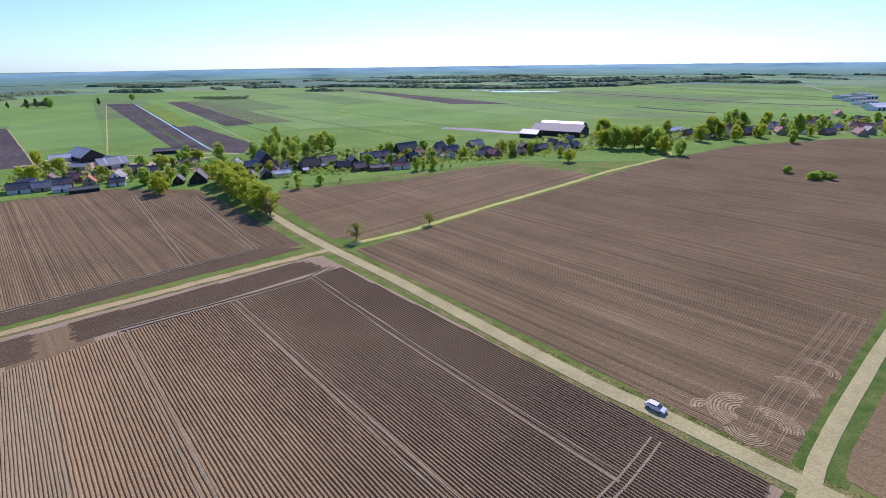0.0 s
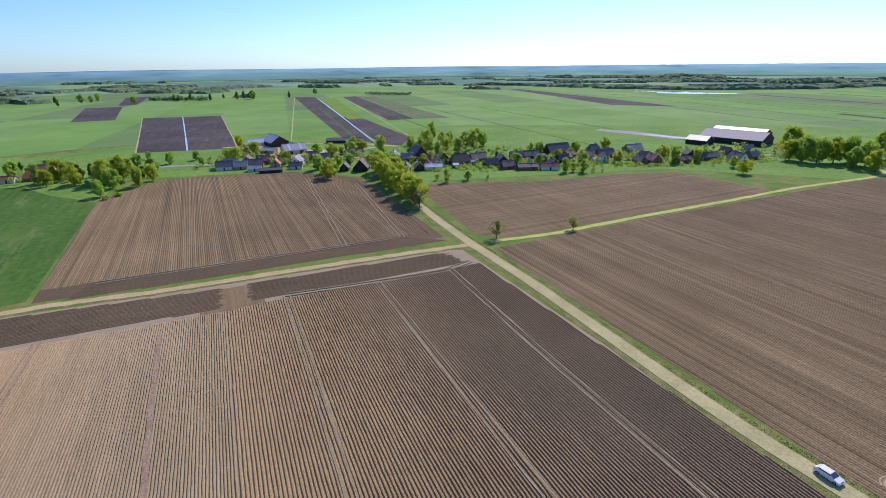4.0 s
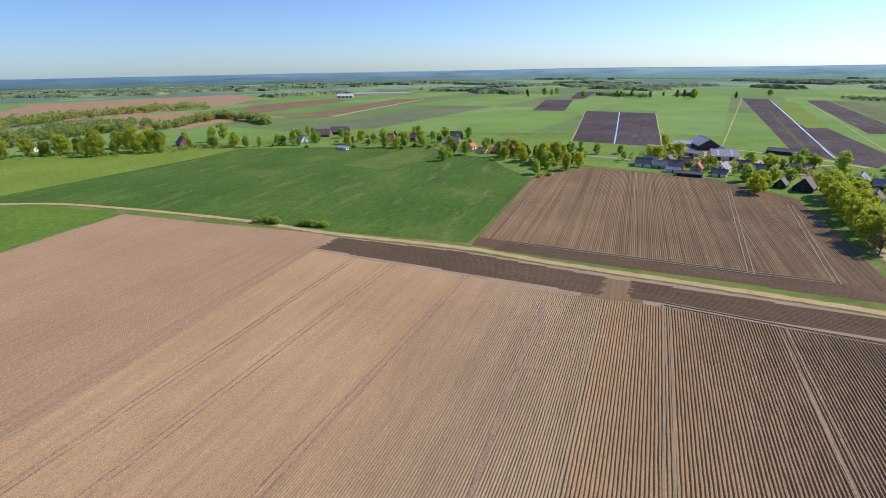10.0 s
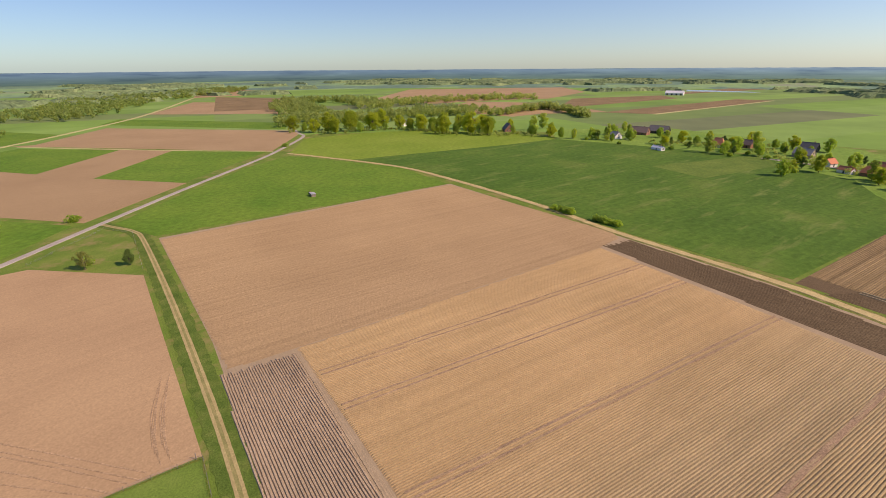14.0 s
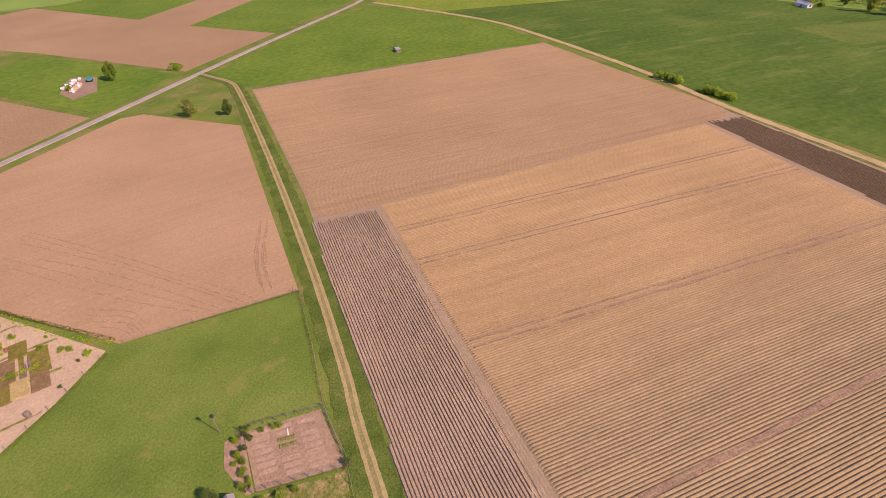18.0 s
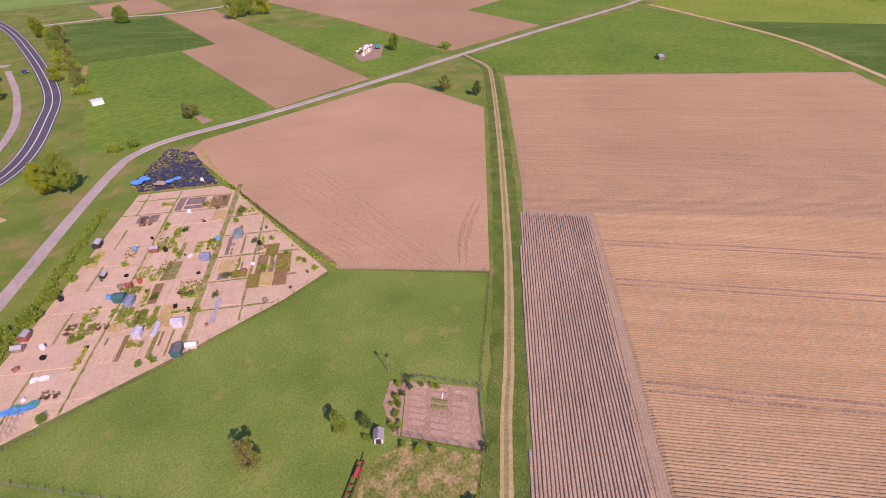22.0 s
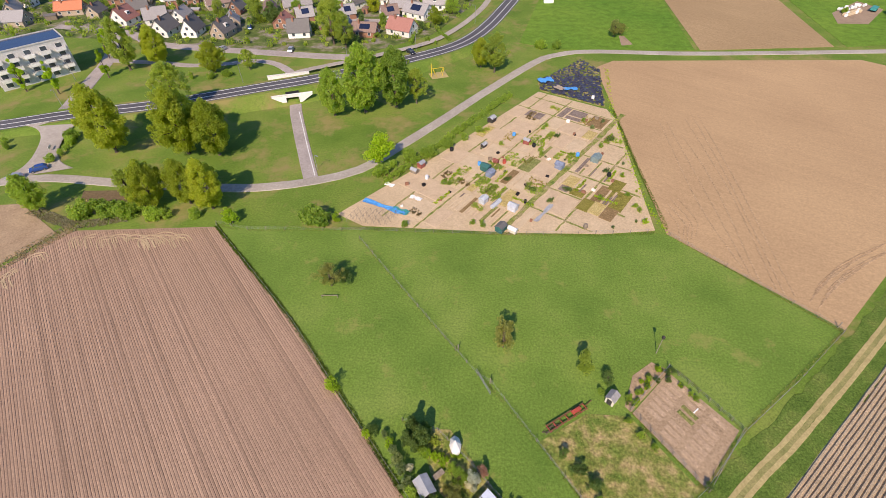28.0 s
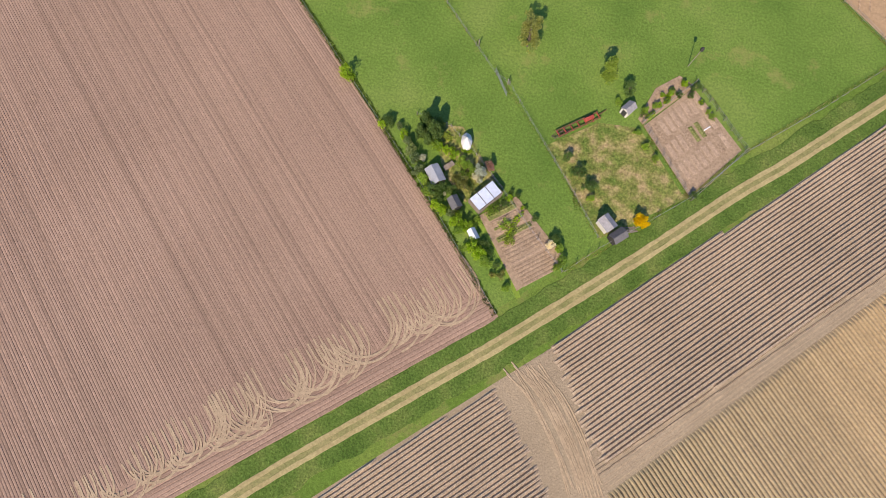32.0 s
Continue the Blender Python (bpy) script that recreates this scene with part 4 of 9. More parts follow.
def plant(kind, x, y, s=1.0, group="", z=0.0, label=""):
    """One plant: the first of each of three shapes is built, the others copy it."""
    name, text, mat, (h, r, base, count, size), more = KINDS[kind]
    v = plant_rng.randrange(3 if count < 9000 else 2)
    turn = plant_rng.uniform(0, 360)
    sx = s * plant_rng.uniform(0.9, 1.1)
    m = pose(x, y, z, 0, 0, turn) @ Matrix.Diagonal((sx, sx * plant_rng.uniform(0.9, 1.1), s, 1))
    if (kind, v) not in made_plants:
        crown, wood = plant_shapes(h, r, base, count, size, 17 * v + len(kind) * 5 + 1, **more)
        ob = thing(name, 0, 0, 0, text, CATEGORY.get(kind, "tree"))
        part("crown", crown, mat, ob)
        part("trunk", wood, BARK, ob)
        made_plants[kind, v] = (crown, ob)
        ob.matrix_basis = m
    else:
        src = made_plants[kind, v][1]
        ob = copy_thing(src, m @ Matrix.Diagonal((1 / src.scale[0], 1 / src.scale[1], 1 / src.scale[2], 1)))
        if "group" in ob.keys():
            del ob["group"]
    return tagged(ob, label or text, "", group)


def grove(kinds, spots, s=1.0, group="", spread=0.25, wide=0.0):
    rng = random.Random(len(spots) * 7 + int(abs(spots[0][0])))
    for x, y in spots:
        plant(rng.choice(kinds), x + rng.uniform(-wide, wide), y + rng.uniform(-wide, wide), s * rng.uniform(1 - spread, 1 + spread), group)


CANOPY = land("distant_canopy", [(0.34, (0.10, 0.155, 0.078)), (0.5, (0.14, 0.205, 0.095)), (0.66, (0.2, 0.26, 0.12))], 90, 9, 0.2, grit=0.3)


def canopy(name, label, line, depth, height, seed, gap):
    """A far wood as one uneven sheet of tree tops."""
    rng = random.Random(seed)
    pts = smooth_line([(*p, 0) for p in line], 8.0)
    across = max(2, int(depth / 9))
    sh, lull, thick = Shape(), 0.0, 1.0
    for i, p in enumerate(pts):
        d = pts[min(i + 1, len(pts) - 1)] - pts[max(i - 1, 0)]
        n = Vector((-d.y, d.x, 0)).normalized()
        if rng.random() < 0.12:
            lull = 0.0 if rng.random() > gap * 3 else 1.0
            thick = rng.uniform(0.35, 1.0)
        for j in range(across + 1):
            q = p + n * ((j / across - 0.5) * depth * thick) + Vector((rng.uniform(-3, 3), rng.uniform(-3, 3), 0))
            g = 36 * max(0.0, (math.hypot(q.x, q.y) - 1900) / 2950) ** 1.4
            rim = j in (0, across) or i in (0, len(pts) - 1)
            sh.v.append((q.x, q.y, g + (-0.5 if rim or lull else height * rng.uniform(0.3, 0.85))))
            if i and j:
                k = len(sh.v) - 1
                sh.f.append((k, k - 1, k - across - 2, k - across - 1))
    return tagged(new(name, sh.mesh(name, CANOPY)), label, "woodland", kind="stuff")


def wood_belt(name, label, line, depth, spacing, height, mat, seed, z=0.0, gap=0.1):
    """A far belt of trees as one mass of leaf clumps on short trunks."""
    if min(math.hypot(*p) for p in line) > 1250:
        return canopy(name, label, line, depth, height, seed, gap)
    rng = random.Random(seed)
    pts = smooth_line([(*p, 0) for p in line], spacing)
    clumps = []
    for i, p in enumerate(pts):
        if rng.random() < gap:
            continue
        d = pts[min(i + 1, len(pts) - 1)] - pts[max(i - 1, 0)]
        n = Vector((-d.y, d.x, 0)).normalized()
        q = p + n * rng.uniform(-depth / 2, depth / 2)
        r0 = math.hypot(q.x, q.y)
        g = 36 * max(0.0, (r0 - 1900) / 2950) ** 1.4
        h = height * rng.uniform(0.6, 1.2)
        for _ in range(3):
            clumps.append((q.x + rng.uniform(-0.3, 0.3) * h, q.y + rng.uniform(-0.3, 0.3) * h, g + h * rng.uniform(0.35, 0.75), h * rng.uniform(0.25, 0.4)))
    near = min(math.hypot(*p) for p in line) < 1000
    sh = leaves(clumps, len(clumps) * (24 if near else 11), height * (0.12 if near else 0.2), seed)
    ob = new(name, sh.mesh(name, mat))
    return tagged(ob, label, "woodland", kind="stuff")


wood_belt("undergrowth", "low spring undergrowth under the oak row", [(-522, -268), (-522, -216), (-545, -181), (-556, -126), (-530, -96), (-527, -47), (-530, 5)], 26, 2.6, 5, WOODLAND_LIGHT, 201)
wood_belt("undergrowth", "garden shrubs and hedges round the farms", [(-480, 110), (-480, 170), (-440, 200), (-390, 205), (-340, 225), (-290, 235)], 34, 2.2, 4.5, WOODLAND_LIGHT, 202)
wood_belt("undergrowth", "garden shrubs and hedges of the village", [(-290, 300), (-200, 338), (-130, 362), (-60, 382), (30, 408), (120, 440), (220, 475), (330, 500), (500, 540)], 56, 1.5, 5.5, WOODLAND_LIGHT, 203)
grove(["green", "olive", "oak", "bush"], [(292, 512), (318, 522), (340, 500), (366, 508), (384, 494), (408, 530), (436, 542), (452, 528), (486, 506), (500, 548), (524, 580), (356, 578), (404, 590), (450, 580), (300, 470), (326, 470), (560, 600), (480, 600), (412, 462), (440, 470)], 0.62, "eastern village trees", 0.35, 3)
grove(["oak", "green", "oak", "olive"], [(-558, -140), (-599, -136), (-560, -114), (-573, -85), (-543, -66), (-577, -46), (-573, 2), (-593, 12)], 1.15, "oak row at the meadow", 0.2)
grove(["bush", "green", "olive", "bush"], [(-533, 22), (-515, 31), (-516, 42), (-507, 51), (-508, 61), (-502, 70), (-478, 81), (-506, 96), (-462, 113), (-484, 124), (-455, 123), (-474, 136), (-513, 152), (-441, 147), (-435, 153), (-426, 158), (-445, 173), (-434, 176), (-460, 191), (-413, 182), (-364, 168), (-353, 168), (-361, 176), (-394, 188)], 0.85, "farm hedges in the west", 0.25, 3)
# avenue and village trees
AVENUE = [(-83.5, 223), (-88, 230), (-94, 238), (-103, 247), (-113, 257), (-111, 266), (-120, 268), (-126, 276), (-123, 286), (-134, 290), (-144, 304), (-138, 297)]
for i, (x, y) in enumerate(AVENUE):
    plant("bare" if i == 0 else "oak", x - 1.5, y + 1.5, 1.02 if i else 1.2, "avenue trees")
plant("half_bare", -38, 192.5, 1.3, "trees at the crossing", label="small budding oak beside the crossroads")
plant("half_bare", -7.5, 213, 1.1, "trees at the crossing", label="small budding tree beside the grassy path")
grove(["half_bare", "green", "olive", "oak"], [(-97, 290), (-89, 286), (-78, 295), (-66, 300), (-20, 335), (-15, 337), (-9, 338), (-2, 339), (4, 341)], 0.56, "garden trees")
grove(["green", "olive", "oak"], [(-53, 403), (-18, 414), (5, 435), (54, 388), (91, 380), (76, 406), (-45, 393), (92, 358)], 0.72, "village trees")
grove(["oak", "green"], [(136, 420), (142, 414), (151, 413), (161, 413), (166, 397), (175, 386), (184, 379), (177, 405), (171, 416), (153, 433), (145, 452)], 1.25, "farm row of oaks")
grove(["olive", "green", "olive"], [(-140, 395), (-123, 374), (-121, 389), (-119, 438), (-104, 412), (-164, 417), (-158, 458), (-130, 425), (-112, 395), (-146, 412), (-135, 445), (-100, 430), (-150, 380), (-172, 372)], 0.95, "village wood")
grove(["green", "oak", "olive"], [(-134, 384), (-146, 396), (-126, 404), (-112, 420), (-152, 428), (-140, 436), (-118, 408), (-160, 440), (-108, 442)], 0.8, "village wood")
grove(["green", "oak"], [(-167, 274), (-178, 289), (-207, 350), (-204, 383), (-194, 380), (-190, 300), (-200, 366), (-185, 345), (-176, 322), (-158, 318), (-150, 330), (-141, 322)], 0.74, "village trees")
grove(["green", "dark", "oak"], [(-315, 371), (-282, 317), (-305, 308), (-313, 290), (-282, 289), (-263, 285), (-330, 276), (-300, 262), (-345, 300), (-295, 330), (-240, 300)], 0.66, "village trees")
grove(["oak", "green", "oak", "dark"], [(-297, 236), (-316, 217), (-273, 226), (-277, 240), (-337, 223), (-320, 224), (-309, 232), (-313, 246), (-327, 238), (-345, 235), (-300, 225), (-331, 210), (-290, 245), (-285, 218)], 0.95, "trees round the farmhouse")
grove(["bush", "green"], [(-272, 199), (-263, 203), (-263, 195)], 0.75, "hedge trees")
grove(["green", "oak", "dark"], [(-366, 177), (-366, 194), (-380, 190), (-395, 195), (-403, 242), (-428, 181), (-437, 165), (-455, 170), (-478, 120), (-460, 137), (-478, 126), (-440, 205), (-470, 210), (-490, 175)], 0.7, "farm trees")
grove(["oak", "green", "olive"], [(-521, 19), (-511, 42), (-507, 59), (-498, 77), (-518, 101), (-495, 140), (-530, 60), (-545, 85), (-570, 100), (-500, 165), (-598, -26)], 0.7, "farm trees")
grove(["oak"], [(-523, -269), (-520, -242), (-518, -216), (-538, -205), (-545, -181), (-567, -155), (-554, -126), (-528, -96), (-535, -66), (-525, -47), (-545, -235), (-560, -210), (-575, -180), (-560, -100), (-575, -75), (-560, -55)], 1.3, "oak row at the meadow")
grove(["oak", "green", "olive"], [(-530, -258), (-526, -228), (-533, -192), (-552, -168), (-562, -140), (-545, -110), (-533, -82), (-530, -56), (-548, -250), (-600, -120), (-610, -90), (-590, -60), (-585, -230), (-620, -200), (-645, -150), (-540, -20), (-530, 0)], 0.75, "oak row at the meadow")
grove(["bush"], [(-246, 14), (-243.5, 16.5), (-241, 19), (-238.5, 21.5), (-230, 32.5), (-227.5, 35.5), (-225, 38.5), (-222.5, 41.5)], 1.0, "bushes on the track", 0.15)
grove(["bush"], [(229, 293), (233, 297), (226, 292), (236, 292)], 1.3, "lone field bushes", 0.15)
plant("bush", 223.5, 312, 1.5, label="lone dark bush in the field")
grove(["green", "olive", "oak"], [(326, 573), (356, 548), (329, 548), (438, 578), (456, 556), (296, 547), (488, 560), (401, 438), (298, 465), (234, 448), (307, 432), (218, 484), (266, 448), (340, 500), (380, 500), (350, 470), (430, 480), (470, 470), (500, 500), (520, 460), (410, 560), (280, 500)], 0.9, "eastern village trees")
plant("bright_shrub", 60.4, -77.6, 1.6, "park trees", label="bright green bush at the field corner")
grove(["bush", "shrub"], [(98, -77.5), (95, -78), (92.5, -77.5), (90, -78), (87.5, -78), (85, -77.5), (70, -78.5), (77, -78)], 1.15, "bushes at the field corner")
grove(["dark", "green"], [(-764, 938), (-755, 950), (-745, 945), (-775, 930), (-823, 943), (-683, 992), (-702, 1133), (-805, 882), (-849, 873), (-887, 866), (-1056, 786), (-1062, 830), (-1045, 800), (-1060, 736), (-932, 805), (-870, 860), (-1004, 700)], 1.3, "trees of the plain")
# meadow, verge and allotment trees
grove(["bush", "green"], [(-147, -240), (-165, -234)], 0.6, "field bushes")
plant("half_bare", -138, -160, 1.2, label="budding tree in the corner paddock")
plant("bush", -142, -163, 0.9)
plant("dark", -145, -147, 0.6, label="dark conifer in the corner paddock")
plant("bush", -188, -217, 1.1, label="round bush beside the lane")
plant("bush", -420, -225, 1.2, label="round bush at the meadow edge")
plant("green", -70, -430, 0.9)
grove(["green", "olive"], [(-148, -500), (-160, -495), (-172, -488), (-155, -510)], 0.9, "field trees")
plant("half_bare", -2.3, -49, 1.05, label="budding tree in the meadow with wire guard")
plant("half_bare", 32, -60.5, 0.95, label="half-bare tree behind a small rail")
plant("dark_shrub", 29.5, -62, 1.7)
plant("bright_shrub", 25.3, -38, 1.1, label="bright green shrub on the field edge")
plant("dark_shrub", 17.2, -31.2, 1.0)
plant("olive", -15.8, -45.5, 0.3, label="young tree with dark green crown in the meadow")
plant("dark_shrub", -19.3, -43.6, 1.3)
plant("shrub", 20.5, -79.8, 0.7, label="low bush at the allotment fence")
plant("young", 31.5, -104, 1.25, label="young street tree with bright leaves by the lane")
BIG = [("oak_big", 107, -105, 0.95), ("oak_big", 86, -106, 0.95), ("oak_big", 77, -106, 0.8), ("olive_big", 98, -125, 0.95), ("oak_big", 82, -82, 0.62), ("oak_big", 67.5, -82.5, 0.66), ("oak_big", 74, -84, 0.6), ("olive_big", 88, -83, 0.5), ("green_big", 109, -77.5, 0.55), ("green_big", 42, -134, 1.05), ("green_big", 33, -138, 0.95), ("green_big", 51, -131, 0.75), ("olive_big", 27, -141, 0.6), ("olive_big", 3, -167, 0.7), ("oak_big", 8, -171, 0.5), ("olive_big", 137, -160, 0.95), ("oak_big", 128, -165, 0.7), ("oak_big", 104, -160, 0.55), ("olive_big", 68, -190, 0.95), ("olive_big", 62, -186, 0.7), ("olive_big", 92, -163, 0.4), ("green_big", 246, -222, 0.8), ("green_big", 236, -232, 0.7)]
for k, x, y, s in BIG:
    plant(k, x, y, s, "park trees")
grove(["column"], [(141, -153), (150, -139), (152, -170), (157, -178), (176, -140), (163, -140)], 0.95, "poplars at the flats", 0.1)
grove(["bush", "shrub"], [(27.5, -104), (30, -100), (39.5, -80.5), (43, -80), (24, -108), (19, -110), (14, -115), (10, -119), (6, -124), (92, -78), (86, -79), (97, -77), (80, -78), (122.5, -99), (121.5, -102), (122, -105), (123, -108), (124.5, -111), (140, -104), (143, -107), (147, -106), (103, -155), (98, -157), (110, -154)], 0.8, "hedge by the lane")
grove(["bush", "bright_shrub"], [(41, -79.5), (36.5, -80.5)], 1.1, "bushes at the allotments")
grove(["shrub", "bright_shrub", "grey_shrub"], [(-33, -86), (-32.6, -92), (-33.2, -98), (-31, -103.5), (-32.4, -110), (-28, -118), (-31.5, -124), (-27, -128), (-30.5, -133)], 0.45, "weeds at the allotment edge", 0.4, 0.8)
# garden beside the drilled field
for k, x, y, s in [("conifer", 11.1, -31.7, 1.1), ("conifer", 9.6, -30.2, 1.2), ("conifer", 11.6, -29.9, 0.95), ("conifer", 9.2, -31.6, 0.9), ("conifer", 10.3, -28.9, 0.8), ("shrub", 8.9, -28.5, 0.8), ("bright_shrub", 8.4, -28.6, 0.65), ("bright_shrub", 7.2, -28.1, 0.7), ("bright_shrub", 6.0, -27.5, 0.65), ("shrub", 4.7, -26.8, 0.7), ("shrub", 3.6, -26.3, 0.75), ("shrub", 2.7, -25.8, 0.65), ("grey_shrub", 12.7, -27.2, 0.9), ("grey_shrub", 13.4, -28.3, 0.8), ("grey_shrub", 11.7, -25.8, 1.0), ("grey_shrub", 10.7, -24.1, 0.9), ("shrub", 9.8, -22.7, 0.9), ("bright_shrub", 14.3, -29.6, 0.7), ("grey_shrub", 15.2, -30.7, 0.6), ("blossom", 10.6, -26.2, 0.55), ("blossom", 1.3, -25.2, 0.95), ("blossom", 1.9, -24.6, 0.55), ("pink", 0.2, -26.7, 0.9), ("brown_shrub", 4.1, -23.4, 1.0), ("brown_shrub", 3.4, -22.7, 0.9), ("dark_shrub", 5.2, -21.8, 1.2), ("brown_shrub", 4.8, -24.0, 0.8), ("dark_shrub", 8.1, -21.3, 1.3), ("dark_shrub", 7.1, -20.5, 1.1), ("dark_shrub", 6.9, -22.0, 1.2), ("blossom", 6.2, -21.2, 0.3), ("shrub", 9.0, -20.9, 0.8), ("bright_shrub", 7.4, -19.2, 0.7), ("bright_shrub", 6.0, -18.4, 0.8), ("grey_shrub", 4.6, -18.4, 0.7), ("bright_shrub", 3.3, -17.2, 0.9), ("bright_shrub", 4.2, -17.0, 0.7), ("bright_shrub", 2.2, -16.6, 0.85), ("shrub", 3.0, -15.8, 0.7), ("bright_shrub", 0.6, -13.7, 1.0), ("bright_shrub", -0.7, -12.9, 0.9), ("shrub", 0.5, -14.6, 0.7), ("shrub", -1.6, -12.0, 0.8), ("dark_shrub", -1.0, -14.4, 0.9), ("dark_shrub", -2.0, -13.4, 0.8), ("shrub", 1.7, -13.4, 0.6), ("dark_shrub", -3.4, -11.6, 0.6), ("brown_shrub", -4.2, -10.4, 0.6), ("shrub", -5.2, -8.6, 0.55), ("brown_shrub", -3.0, -10.2, 0.5), ("blossom", -10.6, -16.1, 0.7), ("dark_shrub", -11.3, -17.3, 1.0), ("shrub", -12.1, -16.0, 0.7), ("shrub", -12.7, -14.3, 0.75), ("shrub", -12.3, -13.1, 0.6), ("dark_shrub", -3.8, -23.4, 0.5), ("dark_shrub", -4.8, -23.1, 0.6), ("dark_shrub", -6.3, -21.3, 0.45), ("dark_shrub", -8.0, -19.8, 0.6), ("bright_shrub", -3.6, -22.2, 0.5), ("dark_shrub", 17.0, -31.4, 1.0), ("bright_shrub", 17.9, -30.5, 0.7)]:
    plant(k, x, y, s * 0.95, "garden plants")
for k, x, y, s in [("dark_shrub", -11.4, -30.5, 0.9), ("dark_shrub", -13.5, -28.3, 1.1), ("dark_shrub", -15.3, -26.4, 1.15), ("shrub", -15.8, -24.6, 0.5), ("gorse", -23.6, -22.3, 1.0), ("shrub", -21.5, -36.8, 0.5), ("shrub", -23.2, -34.6, 0.5), ("shrub", -24.8, -32.8, 0.5), ("shrub", -22.3, -40.6, 0.55), ("dark_shrub", -29.2, -44.6, 0.7), ("dark_shrub", -27.4, -44.4, 0.7), ("dark_shrub", -30.3, -46.4, 0.7), ("dark_shrub", -25.6, -43.2, 0.6), ("dark_shrub", -31.0, -28.0, 0.8), ("shrub", -18.0, -41.5, 0.5)]:
    plant(k, x, y, s, "plants of the fenced garden")

# ---- buildings ----
shared = {}


def shared_mesh(key, build, mat):
    if key not in shared:
        shared[key] = build().mesh(key[0], mat)
    return shared[key]


def window(parent, x, y, z, turn, w=1.2, h=1.25, frame_mat=None):
    """A framed window standing in a wall plane; local y is outwards."""
    if parent.location.y > 0:
        f = part("window", shared_mesh(("far_pane", w, h), lambda: Shape().box(0, 0, 0.05, w, 0.1, h), GLASS), None, parent)
        f.location, f.rotation_euler = (x, y, z), (0, 0, turn)
        return f
    def build():
        s = Shape()
        for dx in (-w / 2, w / 2):
            s.box(dx, 0, 0, 0.1, 0.14, h)
        for dz in (0, h):
            s.box(0, 0, dz - 0.05, w, 0.14, 0.1)
        return s
    f = part("window", shared_mesh(("window_frame", w, h), build, frame_mat or WHITE), None, parent)
    f.location, f.rotation_euler = (x, y, z), (0, 0, turn)
    part("pane", shared_mesh(("pane", w, h), lambda: Shape().box(0, -0.02, 0.05, w - 0.1, 0.06, h - 0.1), GLASS), None, f)
    return f


def house(x, y, turn, length, width, eave, rise, wall, roof, label, name="house", hip=0.0, chimney=True, solar=False, dormers=0, group="", storeys=1, windows=True, door=True):
    ob = thing(name, x, y, turn, label, "house" if name == "house" else name.replace("_", " "), group)
    l, w = length / 2, width / 2
    top = eave + rise
    k = l * hip
    s = Shape().add([(-l, -w, -0.1), (l, -w, -0.1), (l, w, -0.1), (-l, w, -0.1), (-l, -w, eave), (l, -w, eave), (l, w, eave), (-l, w, eave)], [(0, 1, 5, 4), (1, 2, 6, 5), (2, 3, 7, 6), (3, 0, 4, 7)])
    if not hip:
        s.add([(-l, -w, eave), (-l, w, eave), (-l, 0, top), (l, -w, eave), (l, w, eave), (l, 0, top)], [(0, 2, 1), (3, 4, 5)])
    part("wall", s, wall, ob)
    o = 0.45
    slope = rise / w
    low = eave - o * slope + 0.12
    e = l + (o if hip else 0.35)
    for side in (-1, 1):
        q = [(-e, side * (w + o), low), (e, side * (w + o), low), (l + 0.35 - k * 1.0 if not hip else l - k, 0, top + 0.14), (-(l + 0.35) if not hip else -(l - k), 0, top + 0.14)]
        if not hip:
            q = [(-e, side * (w + o), low), (e, side * (w + o), low), (e, 0, top + 0.14), (-e, 0, top + 0.14)]
        part("roof_slope", Shape().slab(q, 0.16), roof, ob)
    if hip:
        for end in (-1, 1):
            s = Shape().add([(end * e, -(w + o), low), (end * e, w + o, low), (end * (l - k), 0, top + 0.15)], [(0, 1, 2) if end > 0 else (1, 0, 2)])
            part("hip_end", s, roof, ob)
    part("ridge_cap", Shape().box(0, 0, top + 0.08, 2 * (l - k if hip else e), 0.3, 0.16), roof, ob)
    if chimney:
        part("chimney", Shape().box(l * 0.45, w * 0.15, top - rise * 0.3, 0.7, 0.7, rise * 0.3 + 0.9).box(l * 0.45, w * 0.15, top + 0.9, 0.85, 0.85, 0.12), BRICK, ob)
    if windows:
        n = max(1, int(length / (4.0 if y < 0 else 7.0)))
        for side in (-1, 1):
            for st in range(storeys):
                for i in range(n):
                    if door and side == -1 and st == 0 and i == n // 2:
                        d = part("door", shared_mesh(("door",), lambda: Shape().box(0, 0, 0, 1.0, 0.12, 2.1), DARK_WOOD), None, ob)
                        d.location = ((i + 0.5) / n * length - l, side * (w + 0.03), 0.05)
                        continue
                    window(ob, (i + 0.5) / n * length - l, side * (w + 0.03), 0.9 + 2.7 * st, 0 if side > 0 else math.pi)
        if not hip:
            for end in (-1, 1):
                for dy in ((-w * 0.45, w * 0.45) if width > 6 and y < 0 else (0,)):
                    window(ob, end * (l + 0.03), dy, 0.9, -end * math.pi / 2)
                if rise > 2.5:
                    window(ob, end * (l + 0.03), 0, eave + 0.3, -end * math.pi / 2)
    if solar:
        a = math.atan2(rise, w)
        side = -1 if math.sin(turn) * 0 + math.cos(turn) * SUN.y - math.sin(turn) * SUN.x < 0 else 1
        s = Shape().slab([(-l * 0.5, side * w * 0.8, eave + rise * 0.2 + 0.22), (l * 0.35, side * w * 0.8, eave + rise * 0.2 + 0.22), (l * 0.35, side * w * 0.25, eave + rise * 0.75 + 0.22), (-l * 0.5, side * w * 0.25, eave + rise * 0.75 + 0.22)], 0.05)
        part("solar_panel", s, SOLAR, ob, "dark blue solar panels")
